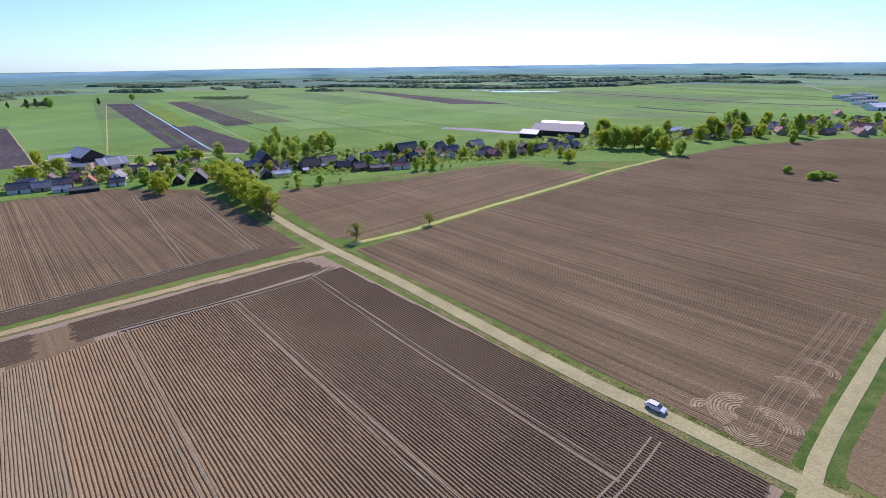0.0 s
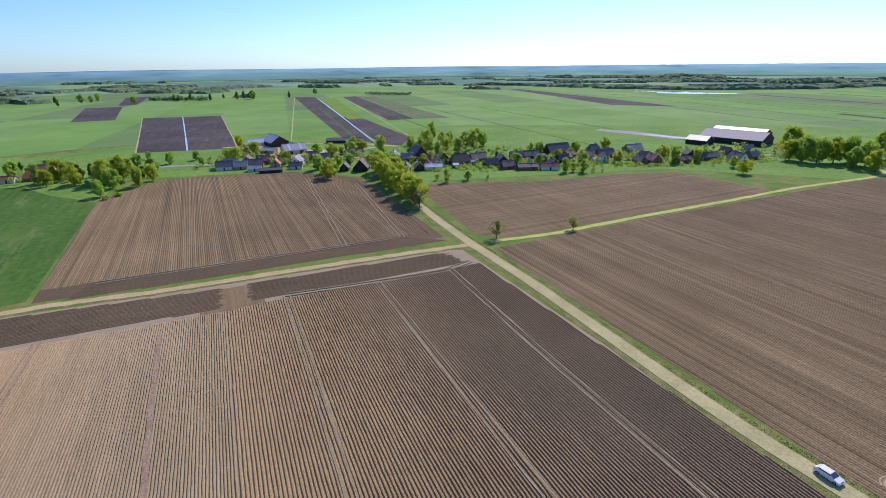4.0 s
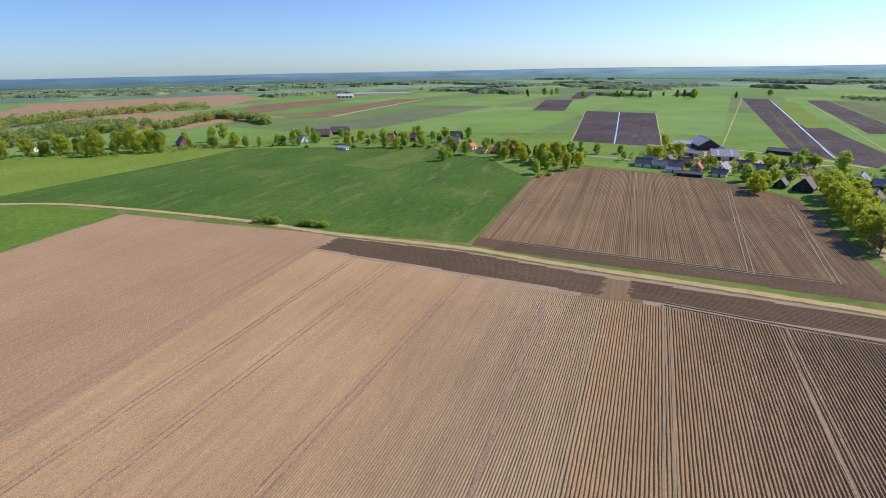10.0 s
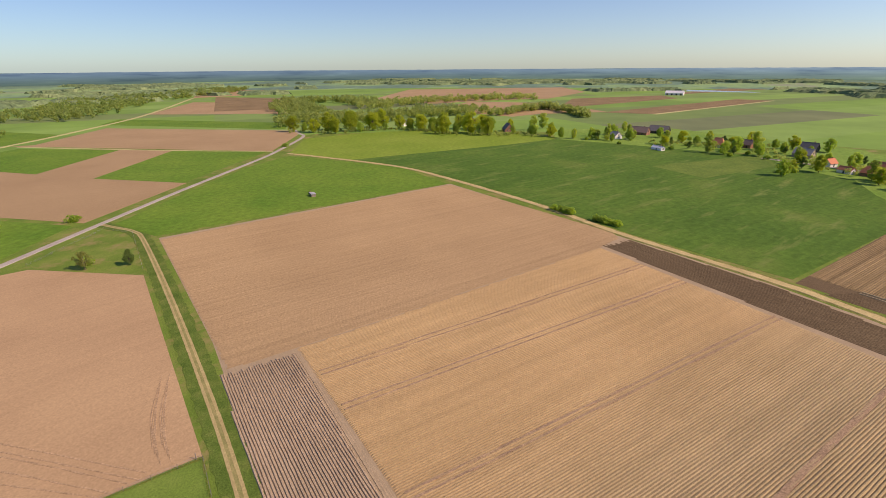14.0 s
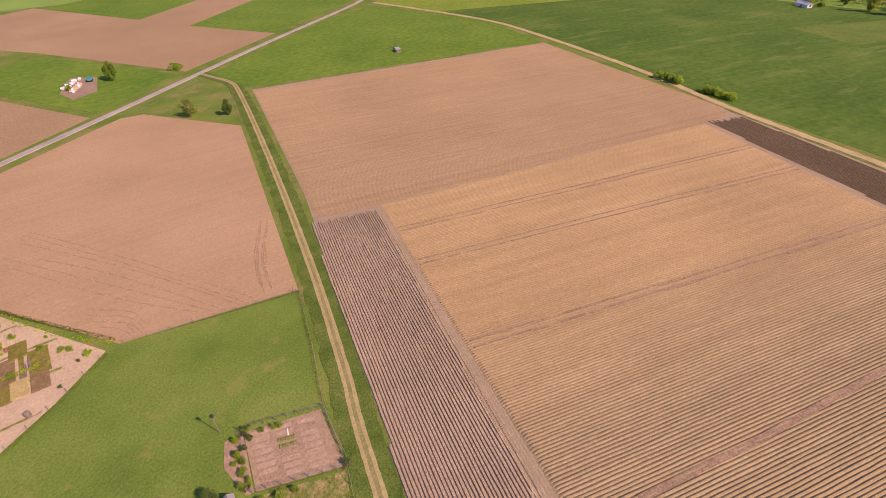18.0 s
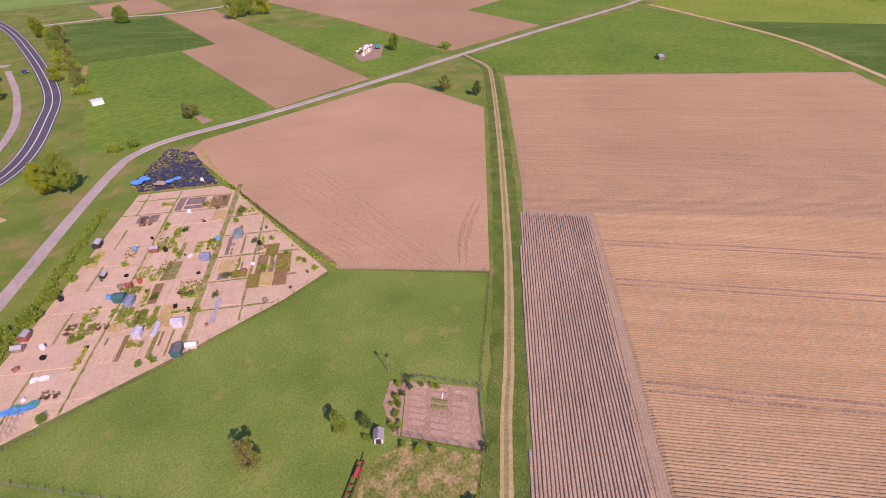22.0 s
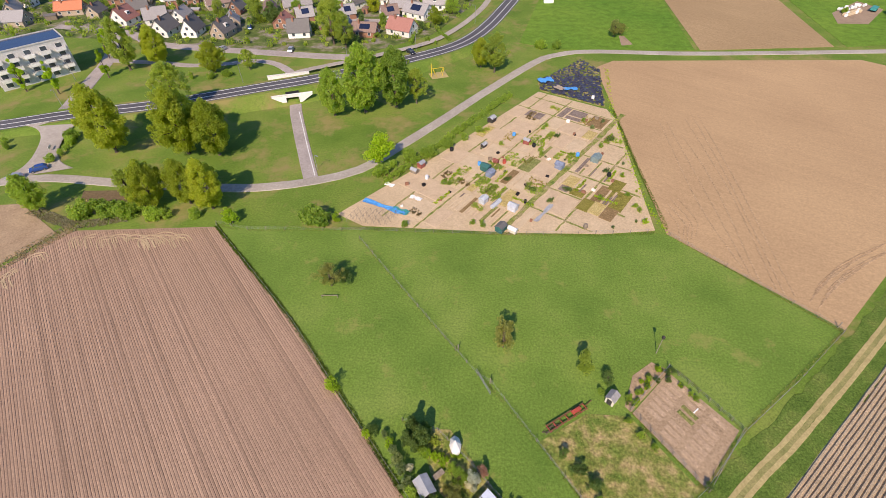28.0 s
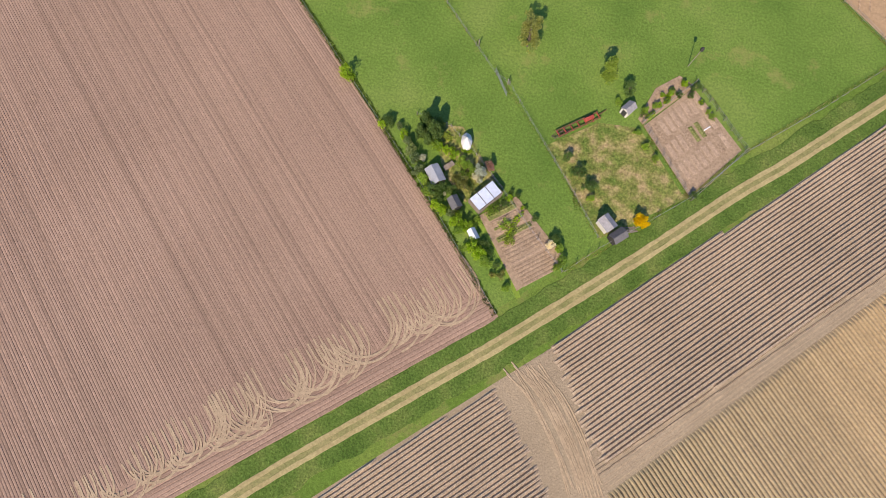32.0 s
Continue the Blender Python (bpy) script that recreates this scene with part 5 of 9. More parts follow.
    for i in range(dormers):
        dx = (i + 0.5) / dormers * length * 0.8 - l * 0.8
        for side in (-1, 1):
            dm = part("dormer", Shape().box(0, 0, 0, 1.5, 1.6, 1.3), WHITE, ob)
            dm.location = (dx, side * w * 0.55, eave + rise * 0.3)
            part("pane", shared_mesh(("dormer_pane",), lambda: Shape().box(0, -0.02, 0, 1.1, 0.05, 0.8), GLASS), None, dm).location = (0, side * 0.82, 0.3)
    return ob


def shed(x, y, turn, length, width, height, wall, roof, label, name="garden_shed", rise=0.5, group=""):
    ob = thing(name, x, y, turn, label, "shed", group)
    l, w = length / 2, width / 2
    s = Shape().box(0, 0, 0, length, width, height)
    s.add([(-l, -w, height), (-l, w, height), (-l, 0, height + rise), (l, -w, height), (l, w, height), (l, 0, height + rise)], [(0, 2, 1), (3, 4, 5)])
    part("wall", s, wall, ob)
    for side in (-1, 1):
        part("roof_slope", Shape().slab([(-l - 0.15, side * (w + 0.15), height - 0.1), (l + 0.15, side * (w + 0.15), height - 0.1), (l + 0.15, 0, height + rise + 0.06), (-l - 0.15, 0, height + rise + 0.06)], 0.06), roof, ob)
    part("door", Shape().box(l + 0.02, 0, 0.05, 0.05, 0.8, height - 0.2), DARK_WOOD, ob)
    return ob


def flat_block(x, y, turn, length, width, storeys, wall, roof, label, name="apartment_building", balconies=False, tint=None):
    ob = thing(name, x, y, turn, label, "building")
    h = storeys * 2.9 + 0.5
    part("wall", Shape().box(0, 0, -0.1, length, width, h), wall, ob)
    part("roof", Shape().box(0, 0, h - 0.1, length - 0.5, width - 0.5, 0.16), roof, ob)
    par = Shape()
    for sx, sy, lx, ly in ((0, 1, length, 0.3), (0, -1, length, 0.3), (1, 0, 0.3, width), (-1, 0, 0.3, width)):
        par.box(sx * length / 2, sy * width / 2, h - 0.1, lx, ly, 0.45)
    part("parapet", par, tint or wall, ob)
    n = max(2, int(length / 4.2))
    for st in range(storeys):
        for i in range(n):
            px = (i + 0.5) / n * length - length / 2
            for side in (1,):
                window(ob, px, side * (width / 2 + 0.03), 0.8 + 2.9 * st, 0 if side > 0 else math.pi, 2.0, 1.5)
                if balconies and side > 0 and st > 0:
                    b = part("balcony", shared_mesh(("balcony",), lambda: Shape().box(0, 0.75, -0.15, 3.2, 1.5, 0.15).box(0, 1.45, 0, 3.2, 0.08, 1.0).box(-1.56, 0.75, 0, 0.08, 1.4, 1.0).box(1.56, 0.75, 0, 0.08, 1.4, 1.0), WHITE), None, ob)
                    b.location = (px, width / 2, 2.9 * st)
        m = max(1, int(width / 5))
        for i in range(m):
            for end in (-1, 1):
                window(ob, end * (length / 2 + 0.03), (i + 0.5) / m * width - width / 2, 0.8 + 2.9 * st, -end * math.pi / 2, 1.2, 1.25)
    return ob


# village across the fields
W = [WHITE, BRICK, PALE_BRICK, DARK_WOOD]
VILLAGE = [
    (-256, 283, 0.55, 11, 8, 2.8, 3.4, WHITE, DARK_ROOF, "white village house with dark roof"),
    (-246, 288, 0.55, 9, 7, 2.7, 3, PALE_BRICK, GREY_ROOF, "small brick house with grey roof"),
    (-240, 297, 0.6, 10, 7, 2.8, 3, BRICK, DARK_ROOF, "brick house with dark roof"),
    (-231, 284, 0.5, 9, 5, 2.4, 1.6, WHITE, SHEET_ROOF, "low white outbuilding with sheet roof"),
    (-243, 310, 0.5, 10, 8, 2.8, 3.4, BRICK, RED_ROOF, "house with red tiled roof"),
    (-225, 300, 2.1, 8, 6.5, 2.8, 3.6, PALE_BRICK, ORANGE_ROOF, "buff gabled house with orange roof"),
    (-215, 312, 1.9, 11, 8, 3, 3.8, WHITE, GREY_ROOF, "white gabled house with grey roof"),
    (-217, 283, 0.55, 15, 5, 2.2, 1.2, DARK_WOOD, DARK_ROOF, "long low dark timber shed"),
    (-217, 336, 0.6, 9, 7, 2.7, 3.2, BRICK, BROWN_ROOF, "brick house with brown roof"),
    (-204, 331, 0.6, 9, 7, 2.7, 3.2, BRICK, DARK_ROOF, "brick house with dark roof"),
    (-262, 297, 0.5, 9, 6, 2.6, 2.6, WHITE, GREY_ROOF, "white cottage with grey roof"),
    (-256, 308, 2.1, 10, 7, 2.7, 3.2, PALE_BRICK, BROWN_ROOF, "buff brick house with brown roof"),
    (-230, 318, 0.5, 9, 6, 2.6, 2.8, BRICK, RED_ROOF, "small house with red roof"),
    (-207, 299, 0.5, 8, 6, 2.5, 2.4, WHITE, DARK_ROOF, "small white house with dark roof"),
    (-170, 303, 1.9, 8, 6, 2.4, 3.2, DARK_WOOD, DARK_ROOF, "small dark timber barn"),
    (-159, 307, 1.9, 12, 10, 2.6, 5.4, DARK_WOOD, DARK_ROOF, "dark timbered old farmhouse"),
    (-190, 357, 0.5, 12, 8, 2.8, 3, BRICK, BROWN_ROOF, "brick house with brown roof"),
    (-151, 348, 1.9, 13, 8, 3, 4, WHITE, GREY_ROOF, "white house with grey roof"),
    (-134, 356, 2.2, 17, 14, 2.8, 8, DARK_WOOD, DARK_ROOF, "tall black gabled barn house"),
    (-127, 313, 1.9, 9, 6, 2.6, 3, BRICK, DARK_ROOF, "small house with dark roof"),
    (-119, 317, 2.1, 7, 6, 2.4, 3, DARK_WOOD, DARK_ROOF, "small dark timber barn"),
    (-110, 321, 0.5, 12, 5, 2.4, 1.6, WHITE, BRIGHT_SHEET, "low white flat outbuilding"),
    (-97, 346, 0.6, 15, 11, 2.8, 5, BRICK, THATCH, "farmhouse with brown thatched roof"),
    (-87, 358, 0.7, 12, 8, 3, 3.5, BRICK, DARK_ROOF, "brick house with dark roof"),
    (-67, 351, 2.0, 12, 9, 2.8, 4.5, DARK_WOOD, DARK_ROOF, "dark gabled old farmhouse"),
    (-60, 337, 0.6, 9, 7, 2.6, 3, BRICK, BROWN_ROOF, "brick house with brown roof"),
    (-50, 379, 0.5, 12, 8, 3, 3.4, BRICK, DARK_ROOF, "brick house with dark roof"),
    (-32, 404, 0.7, 20, 11, 2.8, 6, DARK_WOOD, DARK_ROOF, "long dark farmhouse with steep roof"),
    (-31, 341, 0.3, 12, 6, 2.6, 2.2, WHITE, RED_ROOF, "low house with reddish roof"),
    (-46, 337, 0.4, 14, 6, 2.5, 1.8, BRICK, DARK_ROOF, "low dark brick outbuilding"),
    (-4, 405, 0.8, 12, 10, 2.8, 6, BRICK, DARK_ROOF, "brick farmhouse with dark hipped roof"),
    (5, 398, 0.6, 14, 8, 2.8, 4, BRICK, DARK_ROOF, "brick house with dark roof"),
    (27, 427, 0.6, 14, 9, 2.8, 4, PALE_BRICK, GREY_ROOF, "brick house with grey roof"),
    (39, 383, 2.1, 10, 8, 3, 3.6, BRICK, RED_ROOF, "red-brown brick village house"),
    (78, 406, 0.5, 18, 8, 2.8, 3, BRICK, DARK_ROOF, "long low house with dark roof"),
    (98, 402, 2.1, 12, 9, 2.8, 4.5, WHITE, DARK_ROOF, "white gabled house with dark roof"),
    (60, 390, 0.4, 10, 7, 2.6, 2.6, BRICK, BROWN_ROOF, "brick outbuilding with brown roof"),
]
for i, row in enumerate(VILLAGE):
    house(*row, hip=0.35 if "hip" in row[-1] or "thatch" in row[-1] else 0.0, group="village houses", chimney=row[7] is not DARK_WOOD, solar=i % 7 == 3)
EAST = [(240, 483), (248, 466), (271, 472), (298, 516), (361, 526), (387, 528), (402, 508), (398, 471), (456, 513), (298, 484), (514, 563), (419, 553), (322, 548), (430, 520), (345, 512), (480, 530), (370, 545), (445, 490), (310, 500), (332, 487), (352, 489), (372, 478), (415, 482), (425, 503), (468, 492), (496, 520), (530, 545), (340, 566), (392, 572), (470, 560), (540, 600), (505, 640)]
for i, (x, y) in enumerate(EAST):
    house(x, y, 0.4 + (i % 3) * 0.75, 11 + i % 4 * 3, 8, 2.8, 3.4 + i % 3, (BRICK, PALE_BRICK, WHITE)[i % 3], (DARK_ROOF, BROWN_ROOF, GREY_ROOF, RED_ROOF)[i % 4], "village house with tiled roof among trees", group="eastern village houses", windows=False)
WEST = [
    (-475, 165, 0.9, 11, 8, 3, 5, WHITE, ORANGE_ROOF, "white house with orange roof", 0.45), (-476, 189, 0.6, 14, 9, 3, 3.6, BRICK, BROWN_ROOF, "brick farmhouse with brown roof", 0),
    (-428, 213, 0.7, 13, 9, 3, 4.2, PALE_BRICK, GREY_ROOF, "farmhouse with slate-grey roof", 0), (-391, 213, 2.1, 8, 6, 2.6, 3, WHITE, ORANGE_ROOF, "small house with orange roof", 0),
    (-367, 211, 0.5, 9, 5, 2.4, 2, WHITE, ORANGE_ROOF, "low white cottage with orange roof", 0), (-357, 226, 0.75, 19, 13, 2.6, 7, BRICK, ORANGE_ROOF, "large farmhouse with orange hipped roof", 0.4),
    (-460, 232, 0.8, 12, 9, 2.8, 4.5, DARK_WOOD, DARK_ROOF, "large dark timber barn", 0), (-561, -27, 0.3, 14, 10, 2.8, 6, BRICK, DARK_ROOF, "farmhouse with dark steep roof", 0),
    (-518, 82, 0.6, 12, 9, 3, 4, WHITE, GREY_ROOF, "white house with grey roof", 0), (-553, 113, 1.0, 18, 10, 3, 5, BRICK, BROWN_ROOF, "brick farmhouse with brown roof", 0),
    (-565, 135, 1.0, 20, 12, 3, 5, DARK_WOOD, DARK_ROOF, "dark barn beside the farmhouse", 0), (-450, 109, 0.5, 12, 4, 2.2, 1.2, WHITE, BRIGHT_SHEET, "low white farm shed", 0),
    (-639, -249, 0.5, 22, 10, 3, 4, BRICK, DARK_ROOF, "brick farmhouse among tall trees", 0), (-600, -160, 0.9, 16, 9, 3, 4, WHITE, DARK_ROOF, "white farmhouse among trees", 0),
]
for *row, hp in WEST:
    house(*row, hip=hp, group="farmhouses in the west")


def barn(x, y, turn, length, width, eave, rise, label, wall, roof, strips=0):
    ob = house(x, y, turn, length, width, eave, rise, wall, roof, label, "barn", chimney=False, windows=False)
    for i in range(strips):
        for side in (-1, 1):
            px = (i + 0.5) / strips * length - length / 2
            w = width / 2
            part("roof_light", Shape().slab([(px - 0.8, side * w * 0.95, eave + rise * 0.05 + 0.25), (px + 0.8, side * w * 0.95, eave + rise * 0.05 + 0.25), (px + 0.8, side * w * 0.1, eave + rise * 0.9 + 0.25), (px - 0.8, side * w * 0.1, eave + rise * 0.9 + 0.25)], 0.04), BRIGHT_SHEET, ob, "pale translucent roof sheet")
    for k in range(max(1, int(length / 9))):
        part("barn_door", Shape().box((k + 0.5) / max(1, int(length / 9)) * length - length / 2, -width / 2 - 0.04, 0.05, 3.6, 0.1, eave * 0.75), DARK_WOOD, ob)
    return ob


barn(-291, 391, -0.62, 30, 17, 4, 5.5, "large dark farm barn with pale roof sheets", DARK_WOOD, SHEET_ROOF, 5)
barn(-307, 385, 0.55, 14, 8, 3, 2.6, "farm shed with white roof", CREAM, BRIGHT_SHEET)
barn(-247, 356, 0.9, 19, 13, 3.6, 4.4, "grey barn with pale front", CREAM, SHEET_ROOF, 2)
barn(-268, 350, 0.1, 13, 7, 2.8, 1.8, "low farm shed with grey roof", PALE_BRICK, SHEET_ROOF)
barn(-232, 418, 0.3, 34, 8, 2.8, 1.8, "long low dark field barn", DARK_WOOD, DARK_ROOF)
barn(-258, 372, -0.62, 14, 9, 3, 3, "small dark barn beside the yard", DARK_WOOD, SHEET_ROOF)
barn(118, 505, -0.55, 52, 30, 5, 5.5, "large cattle barn with grey roof sheets", DARK_WOOD, GREY_ROOF, 0)
barn(129, 537, -0.55, 46, 26, 5, 4.5, "large cattle barn with bright roof", DARK_WOOD, BRIGHT_SHEET, 0)
barn(86, 488, -0.55, 18, 16, 4, 3.5, "barn with pale sheet roof", DARK_WOOD, BRIGHT_SHEET)
barn(235, 505, 0.3, 22, 9, 3, 2.4, "low white farm shed", WHITE, BRIGHT_SHEET)
barn(-640, -80, 0.4, 24, 12, 3.5, 4, "farm barn among trees", BRICK, BROWN_ROOF)
barn(-1290, 330, 1.2, 40, 20, 5, 5, "large distant white farm shed", WHITE, BRIGHT_SHEET)
for i, (x, y) in enumerate([(722, 915), (667, 797), (618, 706), (790, 960), (700, 860), (640, 740), (760, 905)]):
    barn(x, y, 0.3, 28 + i % 3 * 9, 16, 5, 2, "distant pale commercial hall", WHITE, (SHEET_ROOF, FLAT_ROOF, BRIGHT_SHEET)[i % 3])
patch("farm_yard", [(35, 560), (70, 530), (112, 527), (70, 510), (-5, 560), (0, 572)], 0.08, PAVING, "pale concrete farm yard", "yard")
patch("barn_yard", [(-330, 365), (-285, 350), (-250, 335), (-200, 372), (-190, 400), (-240, 372), (-290, 395)], 0.08, PLOT_EARTH, "pale trodden farm yard", "yard")
patch("silage_plates", [(45, 545), (100, 512), (92, 503), (38, 538)], 0.12, BLACK_SHEET, "silage clamps under dark sheets", "silage")
setting("village_street", ribbon([(-420, 180), (-350, 250), (-300, 285), (-215, 322), (-190, 355), (-130, 340), (-70, 365), (0, 390), (60, 412), (130, 440), (220, 470), (300, 490), (420, 495), (540, 530)], 5, 0.1, 0, 0.1, 8), PAVING, "narrow paved village street", "road")
setting("field_lane", ribbon([(-330, 385), (-270, 405), (-215, 415), (-175, 410)], 4, 0.1, 0, 0.3, 6), DIRT_ROAD, "pale sandy lane behind the village", "road")
more = random.Random(12)
for i in range(14):
    x = -125 + i * 9.5
    y = 322 + i * 4.5 + more.uniform(-6, 22)
    shed(x, y, 0.5 + more.choice([0, 1.57]), more.uniform(4, 7), more.uniform(3, 4.5), 2.2, more.choice([WHITE, DARK_WOOD, BRICK]), more.choice([DARK_ROOF, SHEET_ROOF, BRIGHT_SHEET]), "outbuilding behind a village house", rise=1.2, group="village outbuildings")
grove(["green", "oak", "bush", "dark"], [(-262, 318), (-248, 322), (-228, 318), (-207, 318), (-196, 310), (-180, 312), (-120, 330), (-105, 335), (-78, 330), (-55, 345), (-40, 352), (-20, 350), (-10, 365), (15, 380), (25, 400), (-75, 372), (-60, 365), (-30, 378), (48, 405), (70, 395), (-238, 328), (-222, 352), (-143, 335), (-112, 352)], 0.6, "village garden trees")
grove(["oak", "green", "olive"], [(-279, 334), (-272, 338), (-270, 312), (-204, 360), (-194, 361), (-196, 377), (-171, 283), (-172, 293)], 0.72, "village trees")
grove(["oak", "green_big", "olive"], [(255, 472), (262, 468), (313, 534), (333, 518), (334, 467), (300, 500), (285, 480)], 1.1, "eastern village trees")

grove(["oak", "green", "olive"], [(-484, 150), (-468, 178), (-486, 196), (-446, 206), (-420, 205), (-438, 222), (-404, 218), (-380, 222), (-345, 214), (-340, 236), (-372, 240), (-455, 244), (-470, 224), (-510, 95), (-540, 100), (-530, 128)], 0.78, "farm trees in the west")

# houses and gardens strung along the village street
strung = random.Random(23)
taken = [(r[0], r[1]) for r in VILLAGE]
row = smooth_line([(-145, 326, 0), (-130, 333, 0), (-70, 352, 0), (0, 382, 0), (60, 402, 0), (120, 432, 0)], 3.0)
built = 0
for k in range(500):
    p = strung.choice(row)
    x, y = p.x + strung.uniform(-8, 8), p.y + strung.uniform(-16, 22)
    if min(math.hypot(x - a, y - b) for a, b in taken) < 9.5:
        continue
    taken.append((x, y))
    house(x, y, 0.5 + strung.choice([0, 1.57]) + strung.uniform(-0.15, 0.15), strung.uniform(7, 11), strung.uniform(5.5, 7.5), 2.6, strung.uniform(2.6, 4.2), strung.choice([BRICK, BRICK, WHITE, DARK_WOOD]), strung.choice([DARK_ROOF, DARK_ROOF, GREY_ROOF, RED_ROOF, BROWN_ROOF]), "small village house among garden shrubs", group="village houses", chimney=k % 2 == 0)
    built += 1
    if built > 20:
        break
cl = []
for k in range(900):
    p = strung.choice(row)
    x, y = p.x + strung.uniform(-9, 9), p.y + strung.uniform(-26, 30)
    if min(math.hypot(x - a, y - b) for a, b in taken) > 5.5:
        r = strung.uniform(0.5, 1.5)
        cl += [(x + strung.uniform(-1, 1), y + strung.uniform(-1, 1), r * strung.uniform(0.4, 1.4), r) for _ in range(4)]
tagged(new("garden_greenery", leaves(cl, len(cl) * 12, 0.42, 5).mesh("garden_greenery", LEAF_OLIVE)), "mixed green shrubs in the village gardens", "shrubs", kind="stuff")

# ---- housing estate, underpass, lane ----


def inside(x, y, pts):
    """Whether a point of the plan lies in a polygon."""
    c = False
    for (x0, y0), (x1, y1) in zip(pts, pts[1:] + pts[:1]):
        if (y0 > y) != (y1 > y) and x < (x1 - x0) * (y - y0) / (y1 - y0) + x0:
            c = not c
    return c


GARDEN_GROUND = land("garden_ground", [(0.36, (0.06, 0.1, 0.028)), (0.5, (0.12, 0.16, 0.045)), (0.58, (0.22, 0.2, 0.13)), (0.66, (0.27, 0.245, 0.22)), (0.74, (0.16, 0.14, 0.1))], 7, 1.2, 3, grit=0.3)
MAIN = [(300, -60, 0), (220, -92, 0.2), (160, -112, 0.8), (134, -122, 1.5), (107, -130, 2.2), (77.5, -143.5, 2.8), (62, -151.6, 2.8), (36.8, -169.6, 2.2), (14.2, -195, 1.2), (0.2, -240, 0.4), (-8, -287, 0.1), (-9.5, -380, 0.1), (-6, -470, 0.1), (10, -600, 0.1)]
line = smooth_line(MAIN, 4)
bank = Shape()
for i, p in enumerate(line):
    d = line[min(i + 1, len(line) - 1)] - line[max(i - 1, 0)]
    n = Vector((-d.y, d.x, 0)).normalized()
    for off, zz in ((5.5 + p.z * 1.9, -0.05), (5.0, p.z + 0.02), (-5.0, p.z + 0.02), (-5.5 - p.z * 1.9, -0.05)):
        q = p + n * off
        bank.v.append((q.x, q.y, zz))
    if i:
        for k in range(3):
            c = 4 * (i - 1) + k
            bank.f.append((c, c + 1, c + 5, c + 4))
setting("embankment", bank, GRASS, "low grassy road embankment", "embankment")
setting("main_road", ribbon(MAIN, 7.0, 0.08, 0, 0, 4), DARK_ASPHALT, "dark asphalt main road", "road")
stripes = thing("road_markings", 0, 0, 0, "white painted road markings", "road marking", kind="structure")
for off in (-2.9, 2.9):
    part("edge_line", ribbon(MAIN, 0.22, 0.1, off, 0, 4, 0.01), WHITE_PAINT, stripes)
part("centre_line", ribbon(MAIN, 0.34, 0.1, 0, 0, 4, 0.01), WHITE_PAINT, stripes)
setting("parallel_path", ribbon([(75, -158.5, 0.9), (68, -163, 1.3), (47, -178, 1.0), (26, -199, 0.5), (11, -240, 0.1), (5, -289, 0), (4, -340, 0)], 2.6, 0.08, 0, 0.05, 4), ASPHALT, "grey path along the main road", "road")
setting("cycle_path", ribbon([(48, -97, 0), (55, -112, 0), (64, -132, 0), (66.4, -138.5, 0)], 3.6, 0.11, 0, 0.03, 4), PAVING, "paved cycle path to the underpass", "road")
part("path_line", ribbon([(47.2, -98, 0), (54, -112.5, 0), (63, -132.3, 0)], 0.25, 0.125, 0, 0, 4, 0.01), WHITE_PAINT, stripes)
setting("loop_path", ribbon([(72, -156, 0.5), (75, -160.5, 0.2), (81, -166.5, 0), (87.5, -170.5, 0), (96, -171.3, 0), (101.5, -168.5, 0), (116, -165.5, 0), (128, -167, 0), (150, -168, 0)], 3.0, 0.1, 0, 0.05, 3), PAVING, "curved paved path behind the underpass", "road")
def flared(ways, z):
    """A road mouth: a strip whose width changes along its way (x, y, height, half width)."""
    line = smooth_line(ways, 1.5)
    s = Shape()
    for i, p in enumerate(line):
        d = line[min(i + 1, len(line) - 1)] - line[max(i - 1, 0)]
        n = Vector((-d[1], d[0])).normalized()
        for side, drop in ((1.06, -0.1), (1, 0), (-1, 0), (-1.06, -0.1)):
            s.v.append((p[0] + n.x * side * p[3], p[1] + n.y * side * p[3], p[2] + z + drop))
        if i:
            for k in range(3):
                c = 4 * (i - 1) + k
                s.f.append((c, c + 1, c + 5, c + 4))
    return s


setting("junction", flared([Vector(p) for p in [(134.5, -119.3, 1.35, 8.5), (133, -116.5, 1.1, 5.5), (130.5, -111, 0.7, 3.2), (127, -103, 0.2, 2.9), (124, -97, 0.05, 4.5), (122, -92.5, 0, 8.5)]], 0.13), ASPHALT, "pale grey flared road junction", "road")
sign = thing("road_sign", 126.2, -104.0, 2.0, "white direction sign beside the junction", "road sign")
part("post", Shape().tube([(0, 0, 0), (0, 0, 1.6)], [0.04, 0.04], 6), STEEL, sign)
part("panel", Shape().box(0, 0, 1.0, 2.0, 0.06, 0.7), WHITE, sign)
setting("side_street", ribbon([(137, -124, 1.2), (139.5, -130.5, 0.5), (145.7, -149, 0), (151.5, -168, 0), (160.6, -188, 0), (164, -201, 0)], 5, 0.11, 0, 0.1, 4), PAVING, "paved side street to the estate", "road")
setting("estate_street", ribbon([(200, -204), (163, -198), (146, -188), (132, -184), (69, -177.5), (55, -178)], 5, 0.1, 0, 0.1, 5), PAVING, "paved estate street", "road")
setting("inner_street", ribbon([(195, -262), (150, -252), (110, -244), (62, -219), (45, -232), (48, -262), (70, -285), (60, -320)], 5, 0.1, 0, 0.1, 5), PAVING, "paved street between the houses", "road")
setting("rear_street", ribbon([(215, -330), (150, -345), (62, -372), (20, -360), (2, -352)], 5, 0.1, 0, 0.1, 6), PAVING, "paved street behind the terraces", "road")
portal = thing("underpass", 66.7, -137.9, math.atan2(-5.2, -13.5), "white concrete cycle underpass with wing walls", "underpass")
